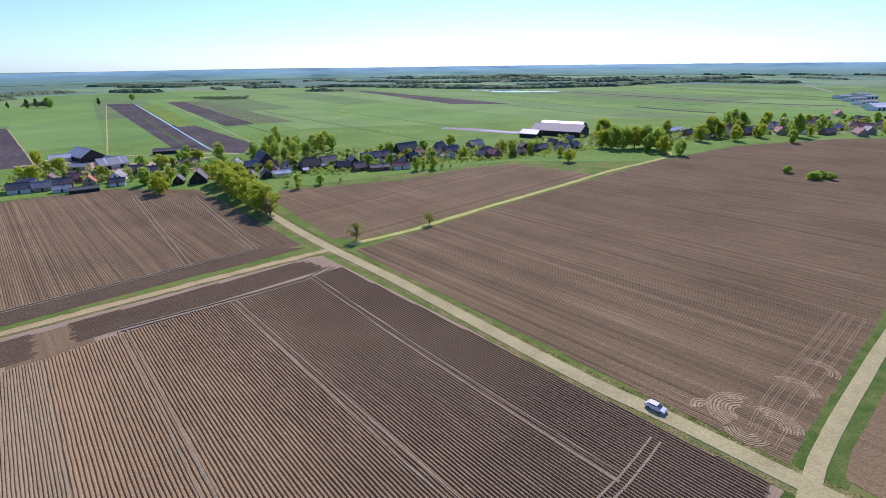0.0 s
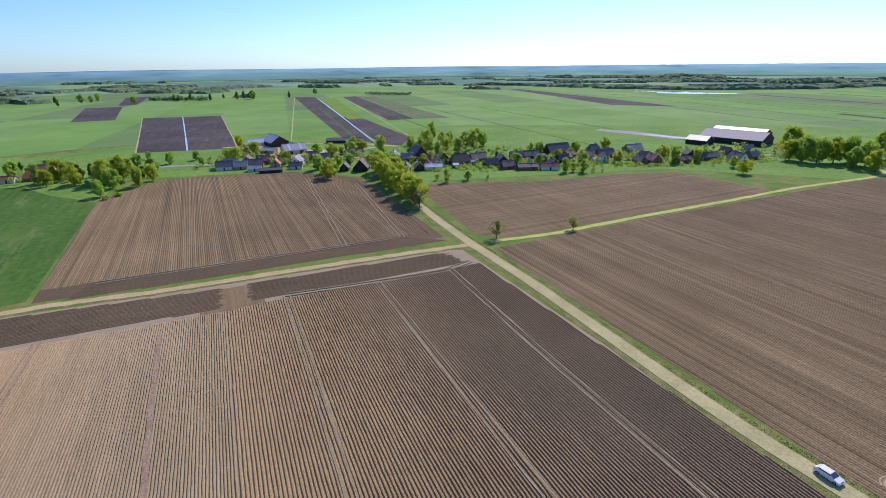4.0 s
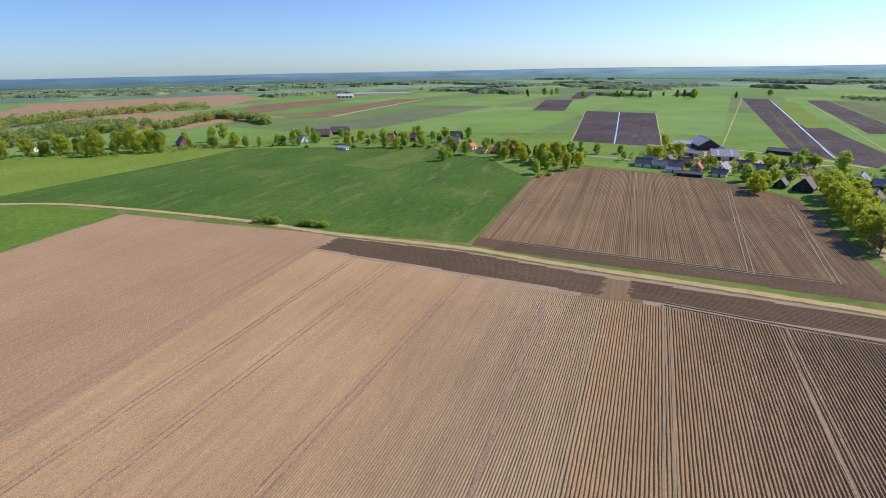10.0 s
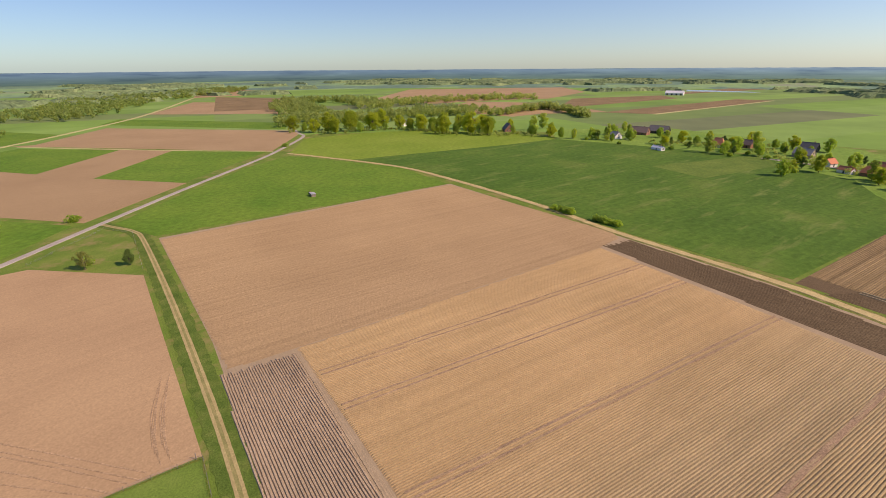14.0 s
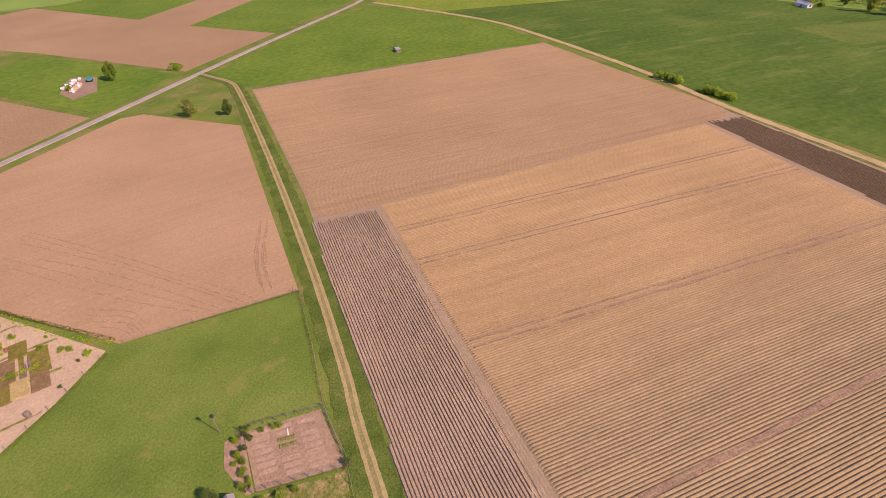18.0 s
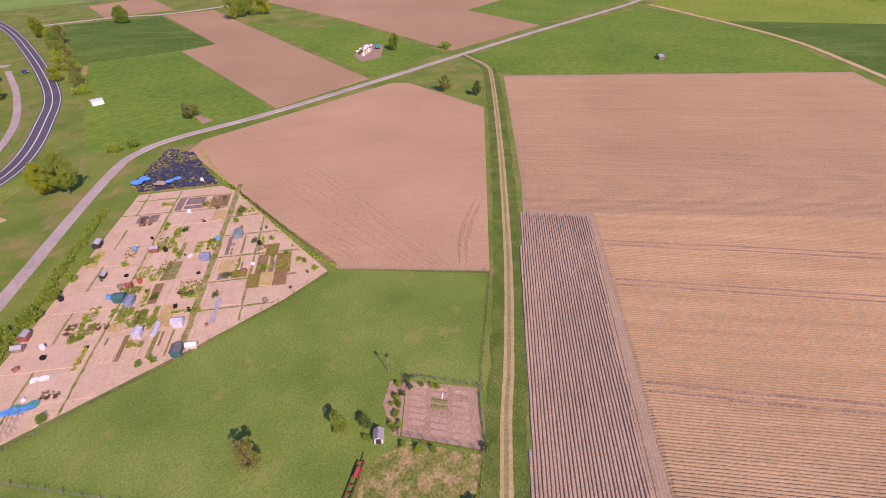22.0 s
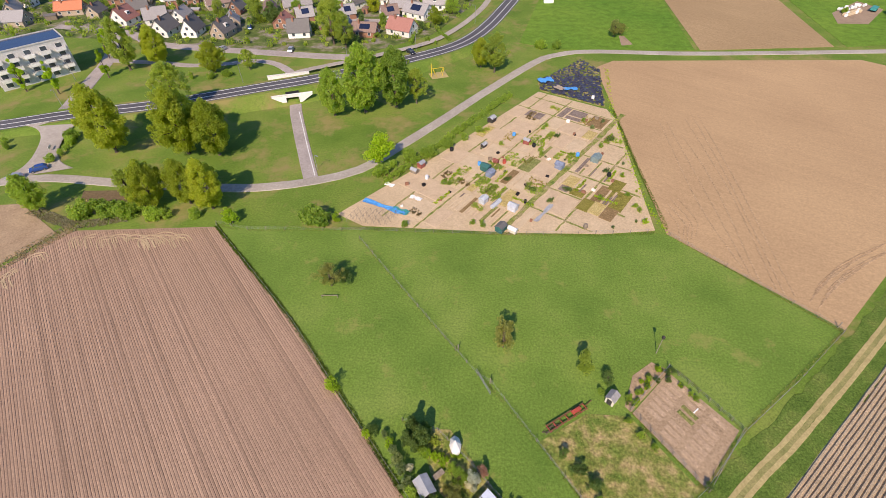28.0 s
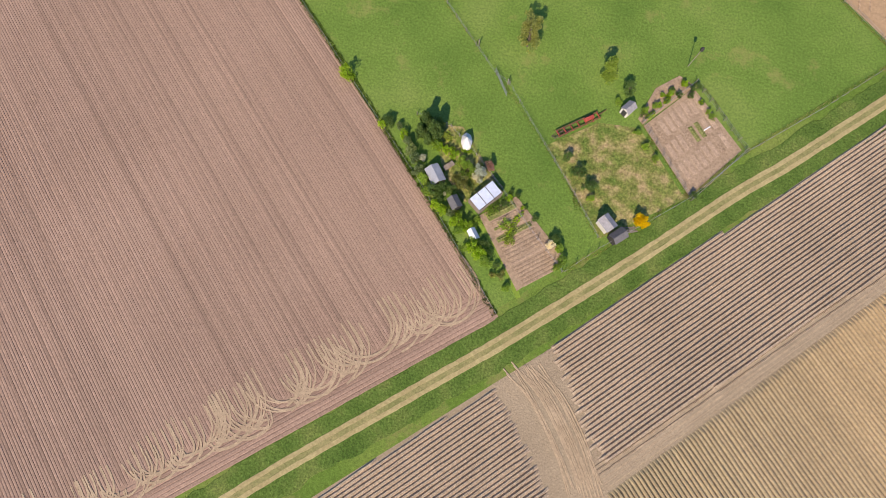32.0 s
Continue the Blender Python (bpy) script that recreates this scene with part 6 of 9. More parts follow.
# local x runs along the wall, local y into the bank
part("wing_wall", Shape().slab([(-6.4, 0, 3.1), (-6.4, 0, 2.5), (-2.0, 0, -0.1), (-2.0, 0, 3.1)], 0.3), WHITE, portal)
part("wing_wall", Shape().slab([(6.4, 0, 3.1), (6.4, 0, 2.5), (2.0, 0, -0.1), (2.0, 0, 3.1)], 0.3), WHITE, portal)
part("lintel", Shape().box(0, 0, 2.2, 4.0, 0.32, 0.9), WHITE, portal)
part("coping", Shape().box(0, 0, 3.1, 13.0, 0.5, 0.16), WHITE, portal)
# Passage walls coloured near-black, painting in the shade inside.
part("passage", Shape().box(-2.0, 3.5, -0.1, 0.2, 7, 2.4).box(2.0, 3.5, -0.1, 0.2, 7, 2.4).box(0, 3.5, 2.3, 4.2, 7, 0.2).box(0, 7, -0.1, 4.2, 0.2, 2.4), DARK_VOID, portal, "dark passage")
para = thing("parapet_wall", 73.5, -153.5, 0.35, "white concrete parapet beside the road", "wall")
part("wall", Shape().box(0, 0, 0, 14, 0.35, 3.05), WHITE, para)
part("coping", Shape().box(0, 0, 3.05, 14.2, 0.6, 0.15), WHITE, para)

ESTATE = [
    (143.8, -198, 1.5, 12, 9, 3, 5.2, WHITE, DARK_ROOF, "white gabled house with dark roof", 0), (131.5, -198, 1.6, 11, 8, 3, 5.4, WHITE, DARK_ROOF, "white steep-gabled estate house", 1),
    (117.5, -197, 1.4, 11, 8, 3, 5, PALE_BRICK, DARK_ROOF, "buff brick house with steep dark roof", 0), (85, -199, 0.2, 11, 8, 3, 5, WHITE, DARK_ROOF, "white house with dark gables", 0),
    (66, -201, 1.45, 9, 8, 3, 4.8, WHITE, GREY_ROOF, "white gabled house with grey roof", 0), (57.5, -201.5, -0.1, 13, 8, 2.8, 3.2, BRICK, BROWN_ROOF, "brick bungalow with brown roof", 1),
    (42.5, -204, -0.4, 14, 9, 3, 4.5, WHITE, RED_ROOF, "white house with pinkish roof", 0), (158, -241, 0.2, 20, 12, 3, 4.5, BRICK, GREY_ROOF, "large brick house with grey roof", 1),
    (137, -236, 0.7, 17, 11, 3, 4.5, PALE_BRICK, BROWN_ROOF, "brick house with brown roof", 0), (119, -250, 1.2, 12, 9, 3, 4.5, WHITE, GREY_ROOF, "white house with grey roof and panels", 1),
    (98, -234, 0.5, 16, 10, 3, 4.2, PALE_BRICK, GREY_ROOF, "brick house with grey roof", 0), (82, -243, 0.1, 14, 9, 3, 3.8, WHITE, GREY_ROOF, "white house with grey roof", 0),
    (90, -271, 0.7, 11, 8, 3, 4.4, WHITE, DARK_ROOF, "white house with dark gables", 1), (70, -240, 0.9, 13, 10, 3, 5, WHITE, DARK_ROOF, "white house with dark hipped gable", 0),
    (71, -270, -0.4, 11, 9, 3, 4, PALE_BRICK, RED_ROOF, "buff house with reddish roof", 1), (54, -246, 0.1, 15, 9, 3, 3.6, WHITE, GREY_ROOF, "white bungalow with grey roof", 0),
    (39, -226, -0.5, 15, 10, 3, 4, WHITE, GREY_ROOF, "white house with grey roof", 1), (33, -238, 0.1, 13, 9, 3, 3.8, WHITE, GREY_ROOF, "house with grey roof and white gables", 0),
    (31, -256, 0.8, 10, 8, 3, 4.4, WHITE, DARK_ROOF, "white gabled house with dark roof", 0), (22, -275, 0.1, 17, 9, 3, 3.8, BRICK, RED_ROOF, "brick house with reddish roof", 0),
    (122, -287, 0.3, 13, 9, 3, 4, BRICK, DARK_ROOF, "brick house with dark roof", 0), (105, -281, 0.4, 14, 9, 3, 4, PALE_BRICK, DARK_ROOF, "house with dark solar roof", 1),
    (53, -267, 0.1, 14, 8, 3, 3, PALE_BRICK, GREY_ROOF, "brick house with grey roof", 0), (56, -290, 0.05, 20, 6, 2.6, 1.2, DARK_WOOD, DARK_ROOF, "long black-roofed garage row", 0),
    (70, -308, 1.2, 12, 9, 5, 4.5, CREAM, BROWN_ROOF, "tall cream house with brown roof", 0), (25, -292, 0.0, 15, 9, 3, 4, BRICK, BROWN_ROOF, "brick house with brown roof", 1),
    (53, -408, 0.3, 12, 9, 3, 4.4, WHITE, DARK_ROOF, "white house with dark roof", 0), (72, -425, 0.6, 13, 9, 3, 4, WHITE, DARK_ROOF, "white house with dark roof", 1),
    (94, -444, 0.3, 14, 9, 3, 4, PALE_BRICK, GREY_ROOF, "brick house with grey roof", 0), (45, -418, 1.2, 11, 8, 3, 5, WHITE, DARK_ROOF, "white gabled house with dark roof", 0),
    (84, -395, 0.2, 14, 9, 3, 4, WHITE, GREY_ROOF, "white house with grey roof", 0), (35, -440, 0.5, 12, 9, 3, 4.2, BRICK, RED_ROOF, "brick house with red roof", 0),
    (170, -210, 1.45, 11, 10, 3, 5.5, WHITE, RED_ROOF, "white gabled house with red roof", 0), (205, -222, 0.3, 15, 9, 3, 3.4, PALE_BRICK, ORANGE_ROOF, "brick house with orange roof", 0),
    (156, -212, 0.5, 12, 9, 3, 4.6, WHITE, GREY_ROOF, "white house with grey roof", 0), (222, -205, 0.2, 18, 11, 3, 4, PALE_BRICK, GREY_ROOF, "house with wide grey roof", 0),
    (190, -240, 0.3, 15, 9, 3, 4, BRICK, BROWN_ROOF, "brick house with brown roof", 0), (178, -262, 0.4, 14, 9, 3, 4, PALE_BRICK, GREY_ROOF, "brick house with grey roof", 1),
    (225, -250, 0.2, 15, 9, 3, 4, BRICK, DARK_ROOF, "brick house with dark roof", 0), (60, -455, 0.3, 13, 9, 3, 4, WHITE, DARK_ROOF, "white house with dark roof", 0),
    (110, -470, 0.2, 14, 9, 3, 4, BRICK, GREY_ROOF, "brick house with grey roof", 0), (30, -470, 1.0, 12, 9, 3, 4, WHITE, DARK_ROOF, "white gabled house with dark roof", 0),
]
for i, (*row, sol) in enumerate(ESTATE):
    row[3:7] = [row[3] * 0.8, row[4] * 0.82, row[5] * 0.92, row[6] * 0.8]
    house(*row, solar=bool(sol), group="estate houses", dormers=1 if i % 5 == 2 else 0)
FRONTS = [((159.5, -270.3), (142.6, -294.6), ORANGE_ROOF), ((148, -256.9), (137, -258.5), ORANGE_ROOF), ((144.6, -299.7), (131.4, -317.2), ORANGE_ROOF), ((129.4, -262.7), (118.7, -283.2), ORANGE_ROOF), ((130.6, -322.5), (106.4, -326), RED_ORANGE), ((105.2, -326.2), (76.7, -337.8), RED_ORANGE), ((109.1, -288.1), (86.6, -294.3), ORANGE_ROOF), ((290, -300), (262, -318), RED_ORANGE), ((282, -455), (258, -470), ORANGE_ROOF), ((262, -392), (240, -402), RED_ORANGE), ((252, -420), (232, -428), RED_ORANGE), ((300, -345), (272, -356), RED_ORANGE)]
TERRACES = []
for (x0, y0), (x1, y1), tiles in FRONTS:
    l = math.hypot(x1 - x0, y1 - y0)
    nx, ny = (y1 - y0) / l, -(x1 - x0) / l
    if nx * x0 + ny * y0 < 0:
        nx, ny = -nx, -ny
    cx, cy = (x0 + x1) / 2 + nx * 3.6, (y0 + y1) / 2 + ny * 3.6
    TERRACES.append(((x0 + nx * 3.6, y0 + ny * 3.6), (x1 + nx * 3.6, y1 + ny * 3.6)))
    house(cx, cy, math.atan2(y1 - y0, x1 - x0), l, 7.2, 4.2, 2.8, PALE_BRICK, tiles, "terrace of houses under one %s roof" % ("orange" if tiles is ORANGE_ROOF else "red"), "terraced_house", solar=l > 27, group="tiled terraces", storeys=2)
infill = random.Random(31)
spots = [(r[0], r[1]) for r in ESTATE] + [((a[0] + b[0]) / 2, (a[1] + b[1]) / 2) for a, b in TERRACES]
count = 0
for k in range(600):
    x, y = infill.uniform(22, 240), infill.uniform(-345, -203)
    if min(math.hypot(x - p, y - q) for p, q in spots) < 10.5 or (x > 165 and y > -215):
        continue
    spots.append((x, y))
    count += 1
    house(x, y, infill.choice([0.1, 0.5, 1.6, 2.0]), infill.uniform(7, 9.5), infill.uniform(5.5, 7), 2.6, infill.uniform(2.6, 3.6), infill.choice([WHITE, PALE_BRICK, BRICK, WHITE]), infill.choice([GREY_ROOF, DARK_ROOF, BROWN_ROOF, GREY_ROOF, RED_ROOF]), "small detached estate house with tiled roof", group="estate houses", solar=count % 5 == 0)
    if count > 46:
        break
for k in range(40):
    x, y = infill.uniform(25, 225), infill.uniform(-300, -200)
    if min(math.hypot(x - p, y - q) for p, q in spots) > 8:
        shed(x, y, infill.choice([0.1, 0.5, 1.6]), infill.uniform(3, 5), infill.uniform(2.4, 3.2), 2.1, infill.choice([DARK_WOOD, WOOD, BRICK]), infill.choice([DARK_ROOF, FLAT_ROOF, BROWN_ROOF]), "small shed in an estate garden", group="estate sheds")


def hedge(x, y, turn, l, h=1.5, w=0.9):
    """A clipped garden hedge."""
    rng = random.Random(int(x * 3 + y))
    n = int(l * 1.5)
    cl = [((i + 0.5) / n * l - l / 2, rng.uniform(-0.1, 0.1), h * 0.55, h * 0.5) for i in range(n)]
    ob = thing("hedge", x, y, turn, "clipped green garden hedge", "hedge", "garden hedges")
    part("foliage", leaves(cl, n * 60, 0.22, int(x + 900)), rng.choice([LEAF_GREEN, LEAF_DARK, LEAF_GREEN]), ob)


for k in range(48):
    x, y = infill.uniform(22, 225), infill.uniform(-300, -196)
    if min(math.hypot(x - p, y - q) for p, q in spots) > 7:
        hedge(x, y, infill.choice([0.1, 0.5, 1.6, 2.1]), infill.uniform(6, 14))
flat_block(168, -152.5, 0.88, 24, 13, 4, CONCRETE, SOLAR, "four-storey grey apartment block with balconies", balconies=True)
flat_block(206, -316, 0.3, 30, 12, 3, CONCRETE, FLAT_ROOF, "grey apartment block with balconies", balconies=True)
flat_block(37, -324, -0.2, 19, 14, 4, CREAM, FLAT_ROOF, "pale cream apartment block with flat roof")
flat_block(193, -402, math.atan2(-31.9, -45.5), 56, 14, 2, CREAM, FLAT_ROOF, "school building with flat grey roof", "school_building", tint=TEAL_PAINT)
flat_block(150, -420, 0.35, 46, 18, 2, PALE_BRICK, SHEET_ROOF, "low brick school wing with grey roof", "school_building")
flat_block(140, -396, 0.17, 50, 12, 1, CREAM, FLAT_ROOF, "single-storey school wing with flat roof", "school_building")
flat_block(160, -352, 0.05, 34, 12, 2, CREAM, FLAT_ROOF, "flat-roofed school wing with turquoise trim", "school_building", tint=TEAL_PAINT)
flat_block(185, -372, 0.3, 24, 16, 2, PALE_BRICK, SHEET_ROOF, "brick school hall with grey roof", "school_building")
ESTATE_GROUND = [(226, -192), (163, -190), (100, -183), (72, -181), (52, -182), (30, -203), (17, -240), (11, -290), (8, -345), (14, -470), (130, -510), (300, -460), (320, -300), (250, -230)]
patch("estate_gardens", ESTATE_GROUND, 0.03, GARDEN_GROUND, "gardens, drives and lawns of the estate", "gardens")
growth = random.Random(71)
low, tall = [], []
for _ in range(5200):
    x, y = growth.uniform(8, 300), growth.uniform(-480, -186)
    if not inside(x, y, ESTATE_GROUND):
        continue
    near = min(math.hypot(x - p, (y - q)) for p, q in spots)
    if near < 6.2 or (near > 13 and growth.random() < 0.35) or growth.random() < 0.25:
        continue
    r = growth.uniform(0.5, 1.5)
    for _ in range(3):
        (tall if growth.random() < 0.16 else low).append((x + growth.uniform(-0.9, 0.9), y + growth.uniform(-0.9, 0.9), r * growth.uniform(0.4, 1.0), r))
    if growth.random() < 0.09:
        h = growth.uniform(2.5, 5)
        for _ in range(8):
            tall.append((x + growth.uniform(-1.3, 1.3), y + growth.uniform(-1.3, 1.3), h * growth.uniform(0.4, 1.0), growth.uniform(0.7, 1.2)))
for nm, cl, mat, txt in (("garden_greenery", low[::2], LEAF_GREEN, "low green garden shrubs between the houses"), ("garden_greenery", low[1::2], LEAF_OLIVE, "mixed olive garden shrubs between the houses"), ("garden_greenery", tall, LEAF_DARK, "dark green hedges and small garden trees")):
    tagged(new(nm, leaves(cl, len(cl) * 16, 0.42, len(cl)).mesh(nm, mat)), txt, "shrubs", kind="stuff")
gard = random.Random(5)
for x, y, s in [(150, -224, 1), (128, -216, 0.8), (108, -214, 1), (100, -209, 1.3), (93, -222, 0.8), (77, -222, 0.9), (60, -230, 0.8), (52, -212, 0.6), (30, -215, 0.7), (24, -230, 0.8), (18, -250, 0.8), (16, -268, 0.9), (12, -285, 0.9), (14, -300, 1.0), (10, -320, 1), (22, -335, 1), (50, -335, 0.8), (85, -325, 0.9), (110, -320, 0.9), (160, -330, 1.1), (180, -345, 1.1), (200, -365, 1.2), (135, -365, 1.1), (95, -375, 1.0), (60, -380, 1.0), (35, -380, 1.1), (20, -400, 1.1), (10, -430, 1), (75, -290, 0.7), (92, -255, 0.7), (112, -262, 0.8), (150, -260, 0.8), (175, -230, 0.9), (215, -235, 1), (240, -270, 1.1), (200, -270, 0.9), (230, -385, 1.2), (260, -400, 1.2), (190, -390, 1), (270, -370, 1.2), (128, -430, 1), (180, -480, 1.3), (240, -470, 1.3), (120, -500, 1.3), (70, -490, 1.2), (30, -510, 1.3), (-20, -340, 1.0), (-22, -365, 1.1), (-18, -320, 0.9), (-24, -390, 1.1), (-20, -420, 1.2), (-12, -300, 0.7)]:
    plant(gard.choice(["green", "oak", "olive", "green", "dark"]), x, y, s * 0.72, "estate trees")
for i in range(70):
    plant(gard.choice(["shrub", "bush", "shrub", "bright_shrub", "dark_shrub"]), gard.uniform(20, 215), gard.uniform(-300, -186), gard.uniform(0.6, 1.1), "estate garden shrubs")


def car(x, y, turn, paint, label, name="car", van=False, z=0.1):
    ob = thing(name, x, y, turn, label, "van" if van else "car", z=z)
    s = Shape()
    prof = [(-2.15, 0.35), (-2.2, 0.8), (-1.95, 1.0), (-1.5, 1.45), (0.35, 1.5), (1.1, 1.0), (2.0, 0.85), (2.15, 0.6), (2.12, 0.35)] if not van else [(-2.3, 0.4), (-2.35, 1.2), (-2.25, 1.95), (1.0, 1.95), (1.55, 1.2), (2.3, 1.0), (2.4, 0.6), (2.35, 0.4)]
    n = len(prof)
    for side in (-1, 1):
        for px, pz in prof:
            s.v.append((px, side * (0.88 if pz < 1.1 else 0.74), pz))
    s.f = [tuple(range(n))[::-1], tuple(range(n, 2 * n))] + [(i, (i + 1) % n, (i + 1) % n + n, i + n) for i in range(n)]
    part("body", s, paint, ob)
    part("windscreen", Shape().slab([(0.42, -0.68, 1.46), (1.08, -0.76, 1.04), (1.08, 0.76, 1.04), (0.42, 0.68, 1.46)], -0.03) if not van else Shape().slab([(1.06, -0.7, 1.9), (1.55, -0.74, 1.28), (1.55, 0.74, 1.28), (1.06, 0.7, 1.9)], -0.03), GLASS, ob)
    for side in (-1, 1):
        part("side_window", Shape().box(-0.45, side * 0.79, 1.05, 1.9, 0.06, 0.35), GLASS, ob)
        for wx in (-1.35, 1.35):
            w = part("wheel", shared_mesh(("tyre",), lambda: Shape().tube([(0, -0.1, 0), (0, 0.1, 0)], [0.32, 0.32], 14), RUBBER), None, ob)
            w.location = (wx, side * 0.82, 0.32)
            part("rim", shared_mesh(("rim",), lambda: Shape().tube([(0, -0.12, 0), (0, 0.12, 0)], [0.19, 0.19], 10), STEEL), None, w)
        part("headlight", Shape().box(2.1, side * 0.6, 0.62, 0.08, 0.35, 0.16), WHITE, ob)
        part("tail_light", Shape().box(-2.18, side * 0.66, 0.75, 0.08, 0.25, 0.2), RED_PAINT, ob)
    return ob


car(44.6, 84.0, -0.83, WHITE_CAR, "white car with dark windows on the farm road")
car(122.4, -94.3, 0.7, BLUE_CAR, "blue car at the road junction")
car(125.8, -90, 0.2, SILVER_CAR, "silver car at the road junction")
car(34.5, -177, 2.3, DARK_CAR, "dark car on the main road", z=2.1)
for i, (x, y) in enumerate([(176, -206), (168, -200), (-2.5, -330), (42, -300), (45, -296), (48, -292), (110, -206), (93, -206), (-150, 345), (-265, 300), (-270, 297), (-250, 296), (150, -335), (55, -350)]):
    car(x, y, 0.2 + i % 4 * 0.8, (WHITE_CAR, DARK_CAR, BLUE_CAR, SILVER_CAR)[i % 4], ("white", "dark", "blue", "silver")[i % 4] + " car parked beside the houses", van=i % 5 == 4)

lot = random.Random(61)
for i in range(6):
    x, y = [(44 + i * 1.2, -306 + i * 2.9), (76 + i * 7, -181 - lot.uniform(-1, 1)), (60 + i * 6, -226 - i * 1.6), (150 + i * 3, -196 - i * 2)][i % 4]
    car(x, y, lot.choice([0.1, 1.2, 1.7, 3.0]), (WHITE_CAR, DARK_CAR, BLUE_CAR, SILVER_CAR)[(i * 3) % 4], ("white", "dark", "blue", "silver")[(i * 3) % 4] + " car parked in the estate", van=i % 7 == 3)


def street_lamp(x, y, turn, h=7.5, z=0.0):
    ob = thing("street_lamp", x, y, turn, "slim grey steel street lamp", "street lamp", "street lamps", z=z)
    part("pole", Shape().tube([(0, 0, 0), (0, 0, h - 0.4), (0.25, 0, h), (1.1, 0, h + 0.15)], [0.09, 0.07, 0.05, 0.05], 8), STEEL, ob)
    part("lamp_head", Shape().box(1.3, 0, h + 0.08, 0.7, 0.25, 0.14), STEEL, ob)


for x, y, tr in [(33.5, -183, 0.8), (47.5, -101, 2.5), (118, -118, 1.2), (13, -218, 0.4), (139, -127, 2.0), (152, -150, 0.0), (90, -152, 1.1), (3, -258, 0.2), (56, -167, 1.0)]:
    street_lamp(x, y, tr, 7.5 if y < -110 else 4.5)
swing = thing("play_tower", 22.5, -163, 0.4, "yellow climbing frame on sand", "play equipment")
part("sand_pit", Shape().box(0, 0, 0.0, 6, 5, 0.08), RUT, swing)
for dx, dy in ((-2, -1), (-2, 1), (2, -1), (2, 1)):
    part("post", Shape().tube([(dx * 0.5, dy, 0), (dx, dy * 0.3, 2.6)], [0.08, 0.08], 6), YELLOW_PAINT, swing)
part("beam", Shape().tube([(-2, 0, 2.6), (2, 0, 2.6)], [0.08, 0.08], 6), YELLOW_PAINT, swing)
part("tower_pole", Shape().tube([(2.6, 0.3, 0), (2.6, 0.3, 4.6)], [0.16, 0.13], 8), YELLOW_PAINT, swing)
shelter = thing("field_shelter", -20, -249.5, 0.1, "small white field shelter", "shelter")
part("wall", Shape().box(0, 0, 0, 4.4, 2.6, 2.1), WHITE, shelter)
part("roof", Shape().box(0, 0, 2.1, 4.8, 3.0, 0.14), BRIGHT_SHEET, shelter)
shelter = thing("field_shelter", -253.5, -122.5, 0.7, "low grey-white field shelter in the pasture", "shelter")
part("wall", Shape().box(0, 0, 0, 5, 2.4, 1.6), WOOD, shelter)
part("roof", Shape().box(0, 0, 1.6, 5.4, 2.8, 0.15), SHEET_ROOF, shelter)
shelter = thing("dung_heap", -258, -126, 0.7, "low dark heap beside the shelter", "heap")
part("mound", Shape().tube([(-4, 0, -0.3), (-2, 0.4, 0.2), (0, 0, 0.3), (3, 0.6, -0.3)], [0.2, 0.9, 0.9, 0.2], 8), DARK_EARTH, shelter)
patch("bare_lot", [(104, -86.5), (90, -88), (84, -82), (100, -78)], 0.05, DARK_EARTH, "bare brown lot beside the lane", "plot")
patch("sandy_corner", [(99.5, -70.5), (108, -53), (150, -40), (150, -74), (116, -80)], 0.05, HOME_EARTH, "bare greyish ground at the field corner", "plot")
patch("bright_meadow", [(-30, -327), (-54, -323), (-45, -191), (-20, -190), (-6, -196), (-15, -250)], 0.04, LUSH, "bright green meadow beside the main road", "field")

# ---- allotments ----
ALLOT = [(37, -83), (30, -79.3), (-3, -80), (-23.5, -81.2), (-35.2, -83.5), (-34.2, -135), (-32.5, -141), (-12, -152), (19, -107)]
patch("allotment_ground", ALLOT, 0.05, PLOT_EARTH, "pale bare allotment soil", "allotment")
patch("sheeted_plot", [(-12.5, -153), (-32.2, -142.5), (-34.3, -172), (-28.5, -180.5), (-12, -160)], 0.05, ROUGH, "rough weedy ground under black sheeting", "plot")
BLADE_YELLOW = leafy("straw_yellow_blades", (0.3, 0.27, 0.08), (0.42, 0.36, 0.12), 0.1)
TEAL_DARK = plain("dark_teal_paint", (0.03, 0.13, 0.12), 0.6, vary=0.25)
TEAL_GREY = plain("grey_green_glazing", (0.2, 0.27, 0.26), 0.3, vary=0.25)
RED_DULL = plain("dull_red_boards", (0.28, 0.09, 0.07), 0.7, vary=0.3)
SLATE = plain("slate_blue_boards", (0.2, 0.24, 0.32), 0.65, vary=0.25)
PALE_METAL = plain("pale_glazing", (0.5, 0.53, 0.57), 0.3, vary=0.2)
GREEN_BED = land("vegetable_rows", [(0.3, (0.15, 0.18, 0.05)), (0.7, (0.27, 0.26, 0.1))], 1.2, 0.3, 4)
STRAW_BED = land("straw_bed", [(0.3, (0.414, 0.310, 0.115)), (0.7, (0.517, 0.414, 0.184))], 1.5, 0.3, 4)
BROWN_BED = land("brown_bed", [(0.3, (0.2, 0.13, 0.06)), (0.7, (0.3, 0.2, 0.1))], 1.5, 0.3, 4)
DARK_BED = land("dug_bed", [(0.3, (0.19, 0.145, 0.12)), (0.7, (0.27, 0.21, 0.175))], 1.5, 0.3, 4)
PALE_BED = land("raked_bed", [(0.3, (0.514, 0.391, 0.255)), (0.7, (0.609, 0.476, 0.317))], 3, 0.4, 4, grit=0.1)
bed_meshes = {}
